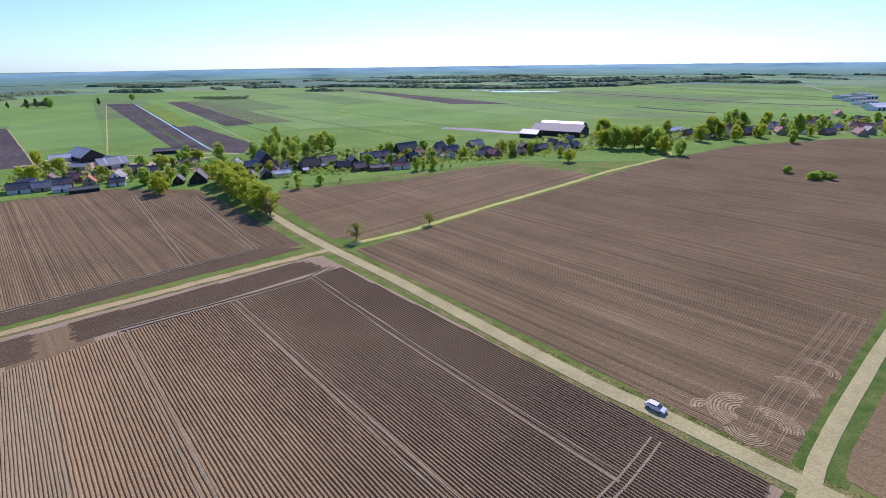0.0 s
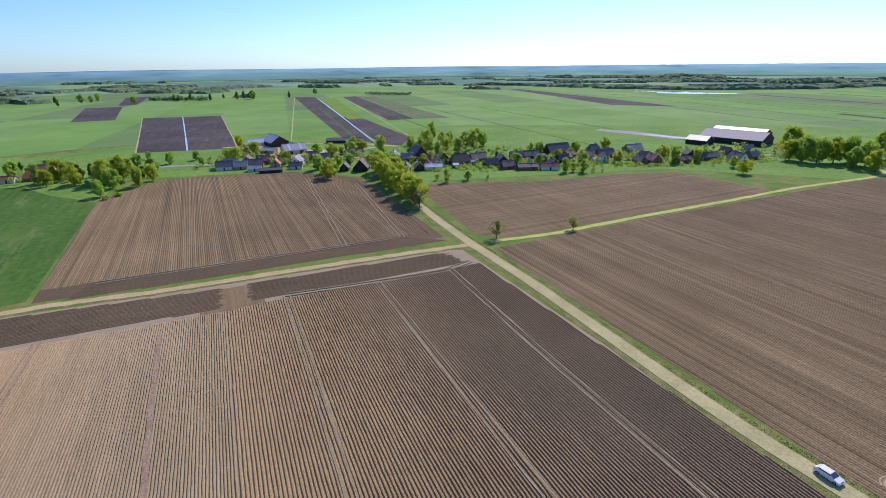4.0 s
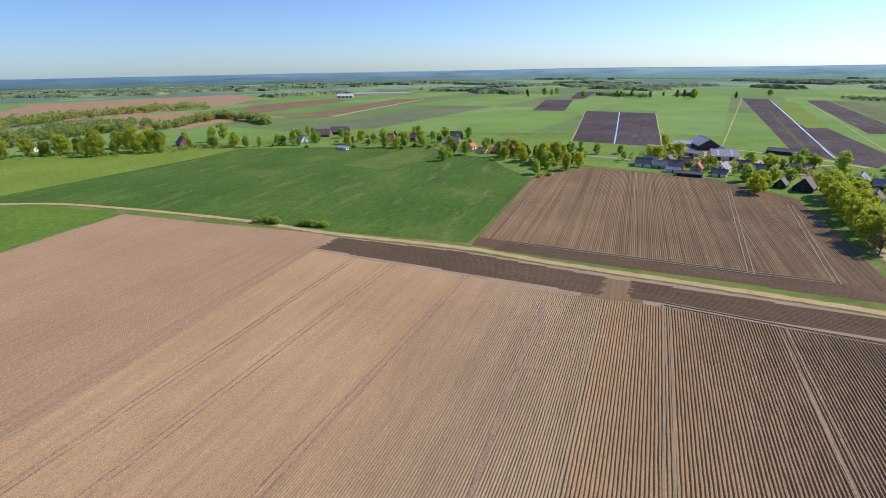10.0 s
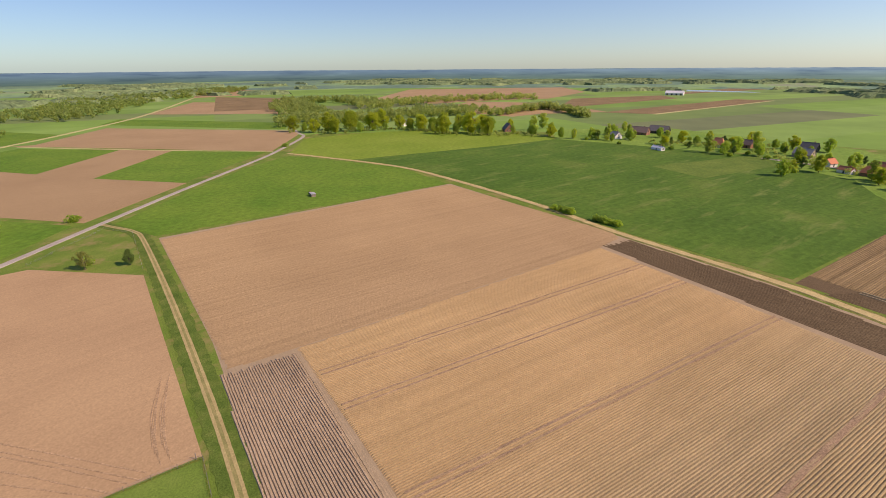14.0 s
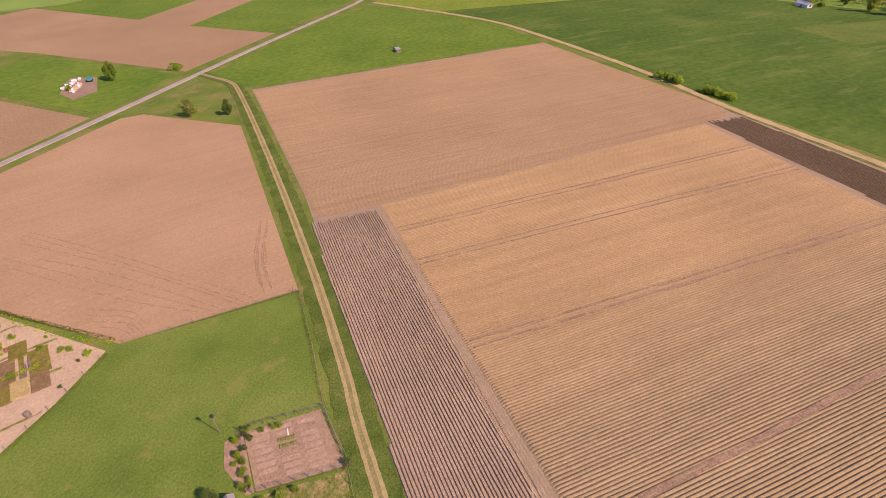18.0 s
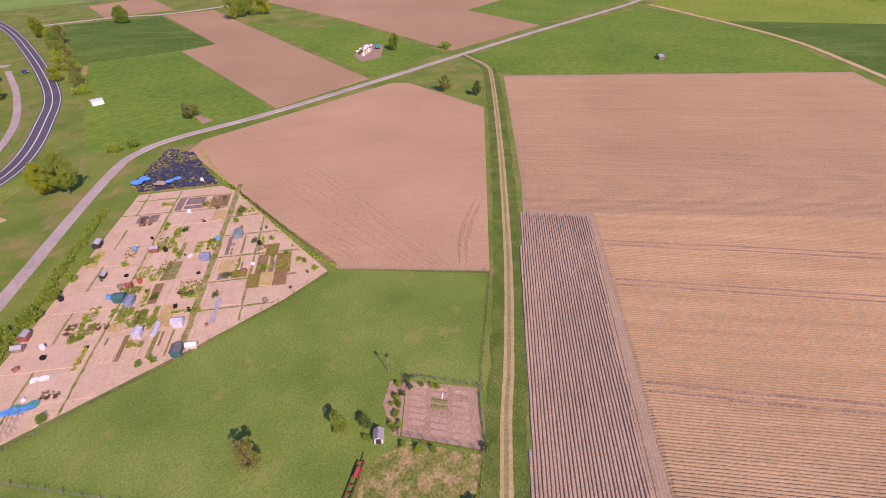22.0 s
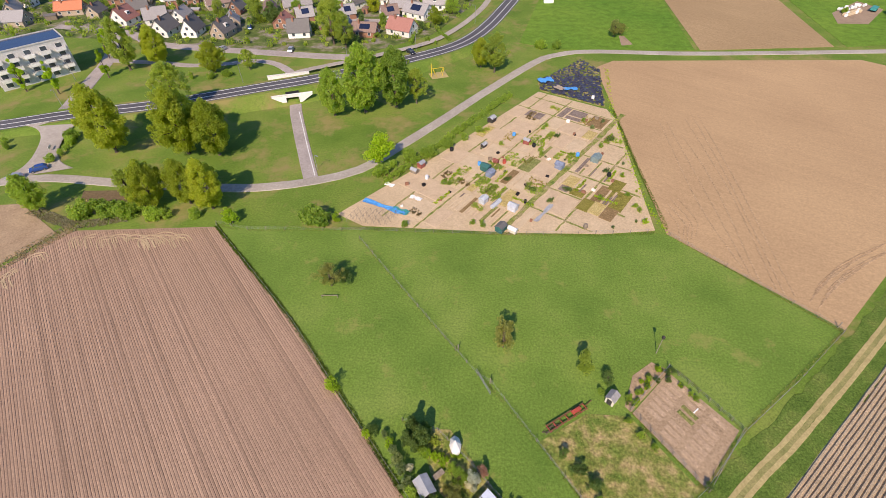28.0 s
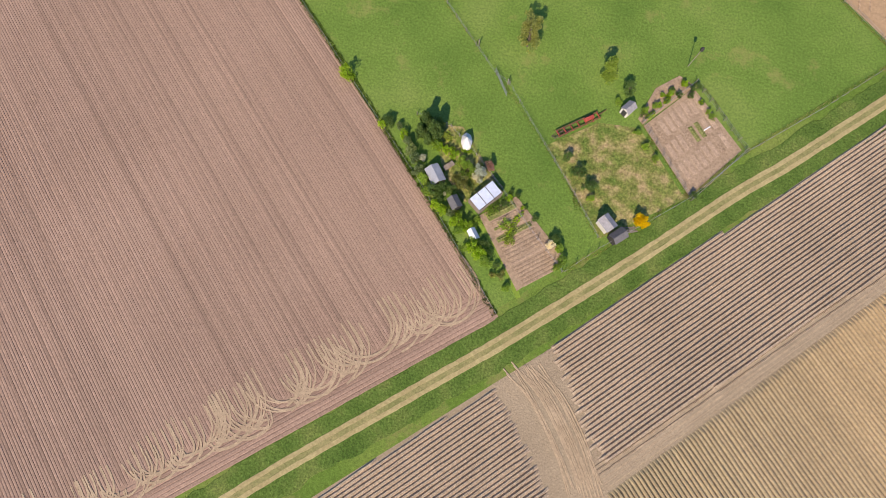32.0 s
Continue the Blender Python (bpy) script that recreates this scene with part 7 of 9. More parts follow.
BEDS = {"raked": (PALE_BED, "raked"), "dug": (DARK_BED, "dug"), "green": (GREEN_BED, "green"), "straw": (STRAW_BED, "straw"), "brown": (BROWN_BED, "brown")}


def bed_mesh(kind, l, w):
    key = (kind, round(l), round(w * 2))
    if key not in bed_meshes:
        s = Shape()
        l, w = round(l), round(w * 2) / 2
        e = min(0.15, w * 0.2)
        s.add([(-l / 2, -w / 2, 0), (l / 2, -w / 2, 0), (l / 2, w / 2, 0), (-l / 2, w / 2, 0), (-l / 2 + e, -w / 2 + e, 0.1), (l / 2 - e, -w / 2 + e, 0.1), (l / 2 - e, w / 2 - e, 0.1), (-l / 2 + e, w / 2 - e, 0.1)], [(4, 5, 6, 7), (0, 1, 5, 4), (1, 2, 6, 5), (2, 3, 7, 6), (3, 0, 4, 7)])
        if kind == "green":
            for k in range(int(l * 2.2)):
                s.tube([(-l / 2 + 0.4 + k * 0.42, 0, 0.08), (-l / 2 + 0.45 + k * 0.42, 0, 0.32)], [w * 0.22, w * 0.05], 5)
        bed_meshes[key] = s.mesh("bed", BEDS[kind][0])
    return bed_meshes[key]


PLOT_GRASS = land("plot_path_grass", [(0.36, (0.13, 0.19, 0.04)), (0.5, (0.24, 0.25, 0.07)), (0.64, (0.34, 0.27, 0.15))], 2.2, 0.5, 4, grit=0.3)
FINE_BED = land("fine_raked_bed", [(0.3, (0.496, 0.365, 0.239)), (0.7, (0.591, 0.445, 0.297))], 3, 0.4, 4, grit=0.09)
OLIVE_BED = land("green_manure_bed", [(0.3, (0.16, 0.15, 0.03)), (0.7, (0.27, 0.23, 0.06))], 1.2, 0.3, 4)
BEDS["fine"], BEDS["olive"] = (FINE_BED, "fine"), (OLIVE_BED, "olive")
PD, QD = Vector((-0.524, -0.852)), Vector((0.852, -0.524))
ORIGIN = Vector((-2.3, -81.8))
bed_turn = math.atan2(PD.y, PD.x)
arng = random.Random(21)


def plan(p, q):
    """A place p metres down the middle path and q metres to its side."""
    return ORIGIN + PD * p + QD * q


def clump_mesh(kind, mat, l, w, h, count, seed):
    rng = random.Random(seed)
    cl = [(rng.uniform(-l / 2, l / 2), rng.uniform(-w / 2, w / 2), h * rng.uniform(0.2, 0.7), h * rng.uniform(0.3, 0.7)) for _ in range(int(count / 22))]
    return leaves(cl, count, 0.12, seed).mesh("greenery", mat)


CLUMPS = [clump_mesh("green", m, l, w, h, n, 40 + i) for i, (m, l, w, h, n) in enumerate([(LEAF_GREEN, 4.5, 2.2, 0.5, 900), (LEAF_OLIVE, 3.5, 1.4, 0.7, 700), (LEAF_BRIGHT, 5.5, 0.7, 0.45, 700), (LEAF_BROWN, 3.0, 1.6, 0.5, 500), (LEAF_DARK, 2.2, 1.0, 0.8, 450), (LEAF_GREEN, 1.4, 1.2, 0.9, 350), (BLADE_YELLOW, 5.0, 2.6, 0.3, 900)])]


def plot(p0, p1, q0, q1, style):
    """One plot of beds; a bed that would cross the outer edge is left out."""
    mid = plan((p0 + p1) / 2, (q0 + q1) / 2)
    text = {"bare": "allotment plot of bare raked soil", "rows": "allotment plot with narrow planted rows", "green": "overgrown allotment plot with green vegetables", "mixed": "allotment plot of mixed soil and straw beds"}[style]
    beds = []
    q = q0 + 0.5
    while q < q1 - 0.8:
        w = {"bare": arng.uniform(4.5, 8), "rows": arng.choice([0.5, 0.8, 1.0]), "green": arng.choice([1.0, 2.0, 3.0]), "mixed": arng.choice([1.0, 2.5, 3.5, 5.0])}[style]
        w = min(w, q1 - 0.4 - q)
        kinds = {"bare": (["raked", "fine"], [1, 1]), "rows": (["dug", "raked", "fine", "green", "brown"], [3, 3, 4, 0.8, 2]), "green": (["green", "fine", "brown", "straw", "raked"], [0.8, 4, 0.6, 1.4, 4]), "mixed": (["raked", "dug", "straw", "olive", "green", "brown", "fine"], [5, 1.5, 1.5, 1.2, 0.8, 1.2, 4])}[style]
        full = p1 - p0 - 0.7
        lens = [full] if style == "bare" or arng.random() < 0.68 else arng.choice([[full * 0.5, full * 0.42], [full * 0.36, full * 0.58], [full * 0.3, full * 0.3, full * 0.3]])
        p = p0 + 0.35
        for l in lens:
            kind = arng.choices(*kinds)[0]
            corners = [plan(p + i * l, q + j * w) for i in (-0.02, 1.02) for j in (-0.02, 1.02)]
            if w > 0.4 and all(inside(c.x, c.y, ALLOT) for c in corners):
                beds.append((kind, l, w, p + l / 2, q + w / 2))
            p += l + 0.3
        q += w + (0.45 if style != "bare" else 0.25)
    if not beds:
        return
    ob = thing("allotment_plot", mid.x, mid.y, bed_turn, text, "allotment plot", "allotment plots", 0.12)
    turn = Matrix.Rotation(-bed_turn, 2)
    for kind, l, w, p, q in beds:
        b = part("bed", bed_mesh(kind, max(1, l - 0.2), w), None, ob)
        d = turn @ (plan(p, q) - mid)
        b.location = (d.x, d.y, -0.03)
        b.rotation_euler = (0, 0, arng.uniform(-0.02, 0.02))
    count = {"bare": arng.choice([0, 1, 1]), "rows": 1, "green": 6, "mixed": 2}[style]
    for _ in range(count):
        kind, l, w, p, q = arng.choice(beds)
        d = turn @ (plan(p + arng.uniform(-0.3, 0.3) * l, q + arng.uniform(-0.5, 0.5) * w) - mid)
        g = tagged(part("greenery", arng.choice(CLUMPS), None, ob), kind="stuff")
        g.location, g.rotation_euler = (d.x, d.y, 0.04), (0, 0, arng.choice([0, 0, 1.57]) + arng.uniform(-0.1, 0.1))


LEFT_IN = ["bare", "rows", "green", "green", "mixed", "green", "mixed", "bare", "mixed"]
LEFT_OUT = ["bare", "bare", "mixed", "bare", "bare", "mixed", "bare", "mixed", "bare"]
RIGHT = ["bare", "bare", "mixed", "rows", "bare", "green", "bare", "rows"]
for k in range(-1, 8):
    p0 = -2.4 + k * 7.9
    plot(p0 + 0.2, p0 + 7.7, 1.0, 16.2, LEFT_IN[k + 1])
    plot(p0 + 0.2, p0 + 7.7, 16.8, 25 if k % 2 else 33, LEFT_OUT[k + 1])
    if k % 2:
        plot(p0 + 0.2, p0 + 7.7, 25.5, 33, "bare")
for k in range(8):
    p0 = 0.4 + k * 9.4
    plot(p0 + 0.2, p0 + 9.2, -9.4, -1.0, RIGHT[k])
    plot(p0 + 0.2, p0 + 9.2, -19, -9.8, ["bare", "bare", "mixed", "rows"][k % 4])
lanes, edge_line = Shape(), []


def grass_strip(a, b, width):
    """A strip of path grass between plots, kept inside the allotments."""
    steps = max(2, int((b - a).length / 1.2))
    run = []
    for i in range(steps + 1):
        c = a + (b - a) * i / steps
        if inside(c.x, c.y, ALLOT):
            run.append((c.x, c.y))
        if (not inside(c.x, c.y, ALLOT) or i == steps) and len(run) > 2:
            edge_line.append(run)
            s = ribbon(run, width, 0.1 + 0.002 * len(edge_line), 0, width * 0.3, 1.2, 0.05)
            lanes.add(s.v, s.f)
            run = []


for k in range(-1, 9):
    grass_strip(plan(-2.4 + k * 7.9, 0.6), plan(-2.4 + k * 7.9, 34), 0.45)
for k in range(9):
    grass_strip(plan(0.4 + k * 9.4, -0.6), plan(0.4 + k * 9.4, -20), 0.5)
for q in (16.5, 25.2, -9.6):
    grass_strip(plan(-14, q), plan(72, q), 0.45)
tagged(new("plot_paths", lanes.mesh("plot_paths", PLOT_GRASS)), "narrow grassy paths between allotment plots", "path", kind="structure")
setting("allotment_path", ribbon([plan(-1, 0), plan(20, 0), plan(40, 0), plan(66, 0)], 1.3, 0.14, 0, 0.2, 2), PLOT_GRASS, "grass path down the middle of the allotments", "path")
SHEDS = [(-1.2, -80.6, 2.2, 1.8, 1.5, TEAL_DARK, DARK_ROOF, "dark green allotment shed by the fence"), (-3.8, -80.3, 1.9, 1.1, 1.0, CREAM, BRIGHT_SHEET, "low cream tool chest by the fence"), (20.2, -104.5, 1.7, 1.4, 1.5, RED_DULL, SHEET_ROOF, "small red allotment shed at the hedge"), (21.6, -101.6, 1.8, 1.2, 1.2, WOOD, SHEET_ROOF, "low grey hut at the hedge"), (3.2, -90.4, 1.8, 1.5, 1.6, PALE_METAL, PALE_METAL, "small pale greenhouse on the allotments"), (-3.8, -88.2, 2.0, 1.6, 1.6, PALE_METAL, PALE_METAL, "white glazed allotment greenhouse"), (0.2, -89.6, 3.4, 0.9, 0.8, PALE_METAL, PALE_METAL, "long low white cold frame"), (3.3, -104.4, 2.2, 1.9, 1.6, TEAL_DARK, TEAL_DARK, "teal painted allotment shed among the plots"), (2.0, -101.9, 2.0, 1.6, 1.5, SLATE, SLATE, "blue-grey allotment shed among the plots"), (-7.6, -118.5, 1.7, 1.4, 1.5, RED_DULL, SHEET_ROOF, "reddish boarded allotment shed"), (2.6, -130.7, 2.2, 1.7, 1.5, DARK_WOOD, SHEET_ROOF, "dark boarded shed with grey roof"), (-15.8, -106.9, 2.0, 1.8, 1.6, SLATE, SLATE, "slate blue allotment shed among the plots"), (-25.6, -111.2, 2.6, 2.0, 1.5, TEAL_GREY, TEAL_GREY, "grey-green glazed greenhouse among plots"), (0.7, -107.9, 1.3, 1.0, 1.1, RED_DULL, RED_DULL, "small red tool box"), (4.3, -115.9, 1.6, 1.1, 1.1, DARK_WOOD, SHEET_ROOF, "low dark tool shed")]
for i, (x, y, l, w, h, wall, roof, text) in enumerate(SHEDS):
    shed(x, y, bed_turn + (i % 2) * math.pi / 2, l, w, h, wall, roof, text, "allotment_shed", rise=0.35, group="allotment sheds")
for x, y, s in [(-13.2, -128.6, 0.6), (-12.5, -127, 0.5), (-18.5, -109.7, 0.55), (-17.6, -110.6, 0.4), (5, -114.5, 0.4), (-1.7, -103.6, 0.45), (-12.5, -111.7, 0.4), (-31, -96, 0.5), (-33, -90, 0.5), (-31.5, -86, 0.45), (-26, -83.5, 0.45), (3, -81.5, 0.7), (5.2, -82, 0.6), (13.5, -98.5, 0.45), (12, -97, 0.5)]:
    plant("dark_shrub" if s < 0.5 else "shrub", x, y, s, "allotment shrubs")
for k, (x, y) in enumerate([(9, -103.2), (11, -101.6), (12.2, -99), (10, -98.5), (13.5, -97.5), (1.5, -95.5), (-0.5, -94.3), (3, -96), (-7.8, -97.8), (-9.2, -96.2), (-10.8, -119.4), (-12, -118), (-9.8, -121), (-14, -122.5), (-0.6, -117.6), (-3.2, -111)]):
    ob = thing("vegetable_patch", x, y, bed_turn + 0.2 * (k % 3), "patch of green vegetables and weeds", "vegetables", "vegetable patches", 0.12)
    tagged(part("greenery", CLUMPS[(0, 2, 0, 1, 5)[k % 5]], None, ob), kind="stuff")
strips = [(-24.3, -105.6), (-27.5, -103.2), (-26.5, -93.4), (-20.9, -98.2), (-25.2, -92.6), (-27.8, -94.2)]
for x, y in strips:
    ob = thing("compost_row", x, y, bed_turn, "narrow row of dark compost", "bed", "compost rows", 0.16)
    part("soil", bed_mesh("dug", 4, 0.5), None, ob)
for x, y, kind in [(-20.9, -91.4, "olive"), (-23.3, -90.2, "straw"), (-25.8, -88.3, "brown"), (-18.4, -101, "straw"), (-25.5, -124.5, "straw"), (-29.4, -99.8, "olive")]:
    ob = thing("cover_crop", x, y, bed_turn + math.pi / 2, "square bed of %s cover crop" % {"olive": "olive green", "straw": "yellowed", "brown": "reddish brown"}[kind], "bed", "cover crop beds", 0.17)
    part("soil", bed_mesh(kind, 3, 5.0), None, ob)
for x, y, mat, text in [(5, -106.5, BLUE_SHEET, "blue plastic water barrel"), (-4, -122.5, BLUE_SHEET, "blue plastic water barrel"), (-21, -113, BLUE_SHEET, "large blue water tank"), (18, -99, BRIGHT_SHEET, "white plastic water butt"), (-1.5, -108, RED_PAINT, "red plastic water barrel"), (-29, -148, WHITE, "white square water tank"), (-9.5, -117, DARK_VOID, "dark plastic compost bin"), (13, -113, DARK_VOID, "dark compost heap bin"), (-28, -104, DARK_VOID, "dark plastic compost bin"), (-20, -83, WOOD, "weathered wooden storage crate")]:
    ob = thing("barrel", x, y, 0, text, "barrel", "allotment barrels", 0.05)
    part("body", Shape().tube([(0, 0, 0), (0, 0, 0.3), (0, 0, 0.8), (0, 0, 1.1)], [0.42, 0.5, 0.5, 0.42], 12), mat, ob)
    part("lid", Shape().tube([(0, 0, 1.1), (0, 0, 1.16)], [0.44, 0.4], 12), mat, ob)


def tarp(x, y, turn, l, w, mat, label, z=0.2):
    """A crumpled sheet lying on the ground."""
    rng = random.Random(int(x * 7 + y))
    s = Shape()
    n, m = 10, 6
    for i in range(n + 1):
        for j in range(m + 1):
            s.v.append((l * (i / n - 0.5) + rng.uniform(-0.12, 0.12), w * (j / m - 0.5) * (1 + 0.25 * math.sin(i)) + rng.uniform(-0.1, 0.1), rng.uniform(0.02, 0.5 if mat is BLACK_SHEET else 0.22)))
    for i in range(n):
        for j in range(m):
            a = i * (m + 1) + j
            s.f.append((a, a + m + 1, a + m + 2, a + 1))
    ob = thing("tarpaulin", x, y, turn, label, "tarpaulin", z=z)
    part("sheet", s, mat, ob)


tarp(-14.6, -160.2, 0.4, 5, 3.4, BLUE_SHEET, "bright blue tarpaulin on black sheeting", 0.62)
tarp(-22.4, -153.9, 0.1, 4.5, 2.0, BLUE_SHEET, "blue tarpaulin scrap on black sheeting", 0.62)
tarp(-18.9, -154.3, 0.8, 2.4, 3.4, PALE_BRICK, "brown tarpaulin on black sheeting", 0.62)
tarp(26.5, -86.5, 2.75, 12, 1.4, BLUE_SHEET, "long blue tarpaulin on bare plots")
tarp(22.5, -85.3, 2.75, 4.5, 1.6, TEAL_PAINT, "dark green tarpaulin beside the blue one")
tarp(19.5, -90.5, 2.7, 3.2, 1.3, WHITE, "pale fleece over seedlings")
tarp(27, -95.5, 2.7, 2.6, 1.3, WHITE, "pale fleece on bare soil")
tarp(-11, -87.5, bed_turn, 8, 0.9, SHEET_ROOF, "grey ground cover between beds")
SHEETING = [(-12.5, -153), (-32.2, -142.5), (-34.3, -172), (-28.5, -180.5), (-12, -160)]
fold, key = Shape(), {}
fr = random.Random(9)
for i in range(48):
    for j in range(56):
        x, y = -35 + i * 0.5, -181 + j * 0.7
        if inside(x, y, SHEETING) and inside(x + 0.5, y + 0.7, SHEETING):
            face = []
            for u, v in ((i, j), (i + 1, j), (i + 1, j + 1), (i, j + 1)):
                if (u, v) not in key:
                    key[u, v] = len(fold.v)
                    fold.v.append((-35 + u * 0.5 + fr.uniform(-0.2, 0.2), -181 + v * 0.7 + fr.uniform(-0.25, 0.25), 0.16 + fr.uniform(0, 0.42) * (0.5 + 0.5 * math.sin(u * 0.7 + v * 0.4))))
                face.append(key[u, v])
            if fr.random() > 0.08 + 0.5 * max(0.0, noise.noise(Vector((x * 0.22, y * 0.22, 3)))) + (0.35 if y < -166 else 0.0):
                fold.f.append(tuple(face))
cover = thing("black_plastic_cover", 0, 0, 0, "crumpled black plastic with torn gaps over old plots", "sheeting")
part("sheet", fold, BLACK_SHEET, cover)
for k in range(36):
    x, y = fr.uniform(-33, 24), fr.uniform(-140, -84)
    if inside(x, y, ALLOT):
        text, mat = [("weathered grey wooden crate on the plots", WOOD), ("white plastic tub on the plots", WHITE), ("dark plastic crate on the plots", DARK_VOID), ("stack of brown seed trays", BRICK)][k % 4]
        ob = thing("crate", x, y, fr.uniform(0, 3), text, "crate", "allotment crates", 0.15)
        l, w, h = fr.uniform(0.5, 1.1), fr.uniform(0.4, 0.8), fr.uniform(0.3, 0.7)
        part("bottom", Shape().box(0, 0, 0, l, w, 0.05), mat, ob)
        for sx, sy, bx, by in ((0, 1, l, 0.05), (0, -1, l, 0.05), (1, 0, 0.05, w), (-1, 0, 0.05, w)):
            part("side", Shape().box(sx * l / 2, sy * w / 2, 0.02, bx, by, h), mat, ob)
for k in range(7):
    ob = thing("bean_frame", 33 - k * 1.5, -82.3 + k * 0.05, 1.15, "row of bean poles with netting", "bean frame", "bean frames", 0.05)
    for j in range(4):
        for side in (-0.4, 0.4):
            part("cane", Shape().tube([(j * 1.4 - 2, side, 0), (j * 1.4 - 2, 0, 1.5)], [0.03, 0.03], 5), POST_WOOD, ob)
    part("ridge_pole", Shape().tube([(-2.2, 0, 1.5), (2.4, 0, 1.5)], [0.03, 0.03], 5), POST_WOOD, ob)

hedge_line = [(27, -96.5), (20, -107.5), (12, -121), (4.5, -134), (-4.5, -149)]
hp = smooth_line([(*p, 0) for p in hedge_line], 0.6)
hr = random.Random(14)
hc = [(p.x + 1.5 + hr.uniform(-1.0, 1.0), p.y + hr.uniform(-0.8, 0.8), hr.uniform(0.3, 1.3) * (0.5 + 0.5 * abs(math.sin(i * 0.09))), hr.uniform(0.4, 0.8)) for i, p in enumerate(hp) for _ in range(3)]
hob = thing("field_hedge", 0, 0, 0, "ragged green hedge between lane and allotments", "hedge")
part("foliage", leaves(hc, len(hc) * 26, 0.22, 15), LEAF_GREEN, hob)
bed = [(-37, -83.5), (-35, -95), (-34.6, -110), (-34.2, -128), (-34, -141), (-36.5, -172)]
hp = smooth_line([(*p, 0) for p in bed], 0.7)
hc = [(p.x + hr.uniform(-0.8, 0.8), p.y + hr.uniform(-0.8, 0.8), hr.uniform(0.0, 0.25), hr.uniform(0.12, 0.3)) for p in hp for _ in range(2)]
hob = thing("field_hedge", 0, 0, 0, "low weedy green hedge beside the tan field", "hedge")
part("foliage", leaves(hc, len(hc) * 14, 0.13, 16), LEAF_BRIGHT, hob)

# ---- fences ----


def fence(name, pts, gap, label, h=1.1, wires=3, mat=POST_WOOD):
    ob = thing(name, pts[0][0], pts[0][1], 0, label, "fence")
    o = Vector((pts[0][0], pts[0][1], 0))
    rng = random.Random(int(abs(pts[0][0]) * 10))
    me = shared_mesh(("fence_post", h), lambda: Shape().tube([(0, 0, -0.1), (0, 0, h), (0, 0, h + 0.05)], [0.055, 0.055, 0.02], 6), mat)
    tops = []
    for a, b in zip(pts, pts[1:]):
        a, b = Vector((*a, 0)), Vector((*b, 0))
        n = max(1, round((b - a).length / gap))
        for i in range(n + (b == Vector((*pts[-1], 0)))):
            p = a + (b - a) * i / n - o
            q = part("post", me, None, ob)
            q.location, q.rotation_euler = p, (rng.uniform(-0.06, 0.06), rng.uniform(-0.06, 0.06), 0)
            tops.append(p)
    for k in range(wires):
        z = h * (0.35 + 0.28 * k)
        part("wire", Shape().tube([(p.x, p.y, z) for p in tops], [0.012] * len(tops), 4), STEEL, ob)
    return ob


fence("field_fence", [(29.7, -74.8), (20, -63.5), (10.1, -52.1), (1.8, -42.7), (-0.6, -41.4), (-4.8, -35.8), (-7.6, -32.2), (-13.3, -24.8), (-17.6, -18.8)], 3.2, "thin post-and-wire fence across the meadow")
fence("field_fence", [(64, -77), (56, -75.6), (30.3, -77.6), (-3, -79), (-33.4, -82.5)], 4.0, "post-and-wire fence before the allotments")
fence("field_fence", [(-62, -57.5), (-50, -46.4), (-38.7, -36.8), (-30.6, -27.6), (-24, -22), (-18, -17.2), (-13.5, -12.8)], 2.5, "weathered fence along the farm track")
fence("field_fence", [(-62.5, -58), (-50, -70), (-38, -82)], 4.0, "post-and-wire fence at the tan field")
fence("field_fence", [(-4.5, -4.8), (11, -23.2), (24, -37), (37, -51.2), (64, -76.6)], 5.0, "low wire fence along the drilled field", 0.7, 2)
fence("garden_fence", [(-22.3, -38.8), (-30, -47.4), (-38.6, -37.1), (-30.9, -27.3), (-22.3, -38.8)], 2.0, "wire fence round the vegetable garden", 1.2)
fence("garden_fence", [(13, -33.5), (7.3, -32.4), (2.5, -28.4), (-2.2, -23.7), (-7.4, -18.2), (-13.1, -12.6)], 2.2, "wire fence beside the garden", 1.2)
fence("paddock_fence", [(-137, -185), (-180, -192), (-178, -175), (-142, -139)], 6, "fence round the corner paddock")
gate = thing("field_gate", 2.0, -43.3, math.atan2(4.2, -2.8) + math.pi, "grey metal field gate standing open", "gate")
for z in (0.25, 0.55, 0.85, 1.15):
    part("rail", Shape().tube([(0, 0, z), (-4.6, 0.2, z)], [0.03, 0.03], 6), STEEL, gate)
for x in (0, -2.3, -4.6):
    part("upright", Shape().tube([(x, -x * 0.04, 0.0), (x, -x * 0.04, 1.25)], [0.04, 0.04], 6), STEEL, gate)
post = thing("nest_box_pole", -28.6, -50.2, 0, "tall dark pole with a nest box", "pole")
part("pole", Shape().tube([(0, 0, 0), (0, 0, 4.2)], [0.07, 0.05], 7), POST_WOOD, post)
part("nest_box", Shape().box(0, 0, 4.2, 0.4, 0.4, 0.5).add([(-0.25, -0.25, 4.7), (0.25, -0.25, 4.7), (0.25, 0.25, 4.7), (-0.25, 0.25, 4.7), (0, 0, 4.95)], [(0, 1, 4), (1, 2, 4), (2, 3, 4), (3, 0, 4)]), DARK_WOOD, post)
for x, y in [(-0.3, -41.5), (5.5, -47.6), (-62, -59)]:
    p = thing("corner_post", x, y, 0, "stout weathered corner post", "post", "corner posts")
    part("shaft", Shape().tube([(0, 0, 0), (0, 0, 1.5), (0, 0, 1.56)], [0.1, 0.1, 0.04], 8), POST_WOOD, p)
rail = thing("tree_rail", 31.5, -57.4, 0.1, "low wooden rail before a tree", "rail")
part("bar", Shape().box(0, 0, 0.6, 3.2, 0.1, 0.12), WOOD, rail)
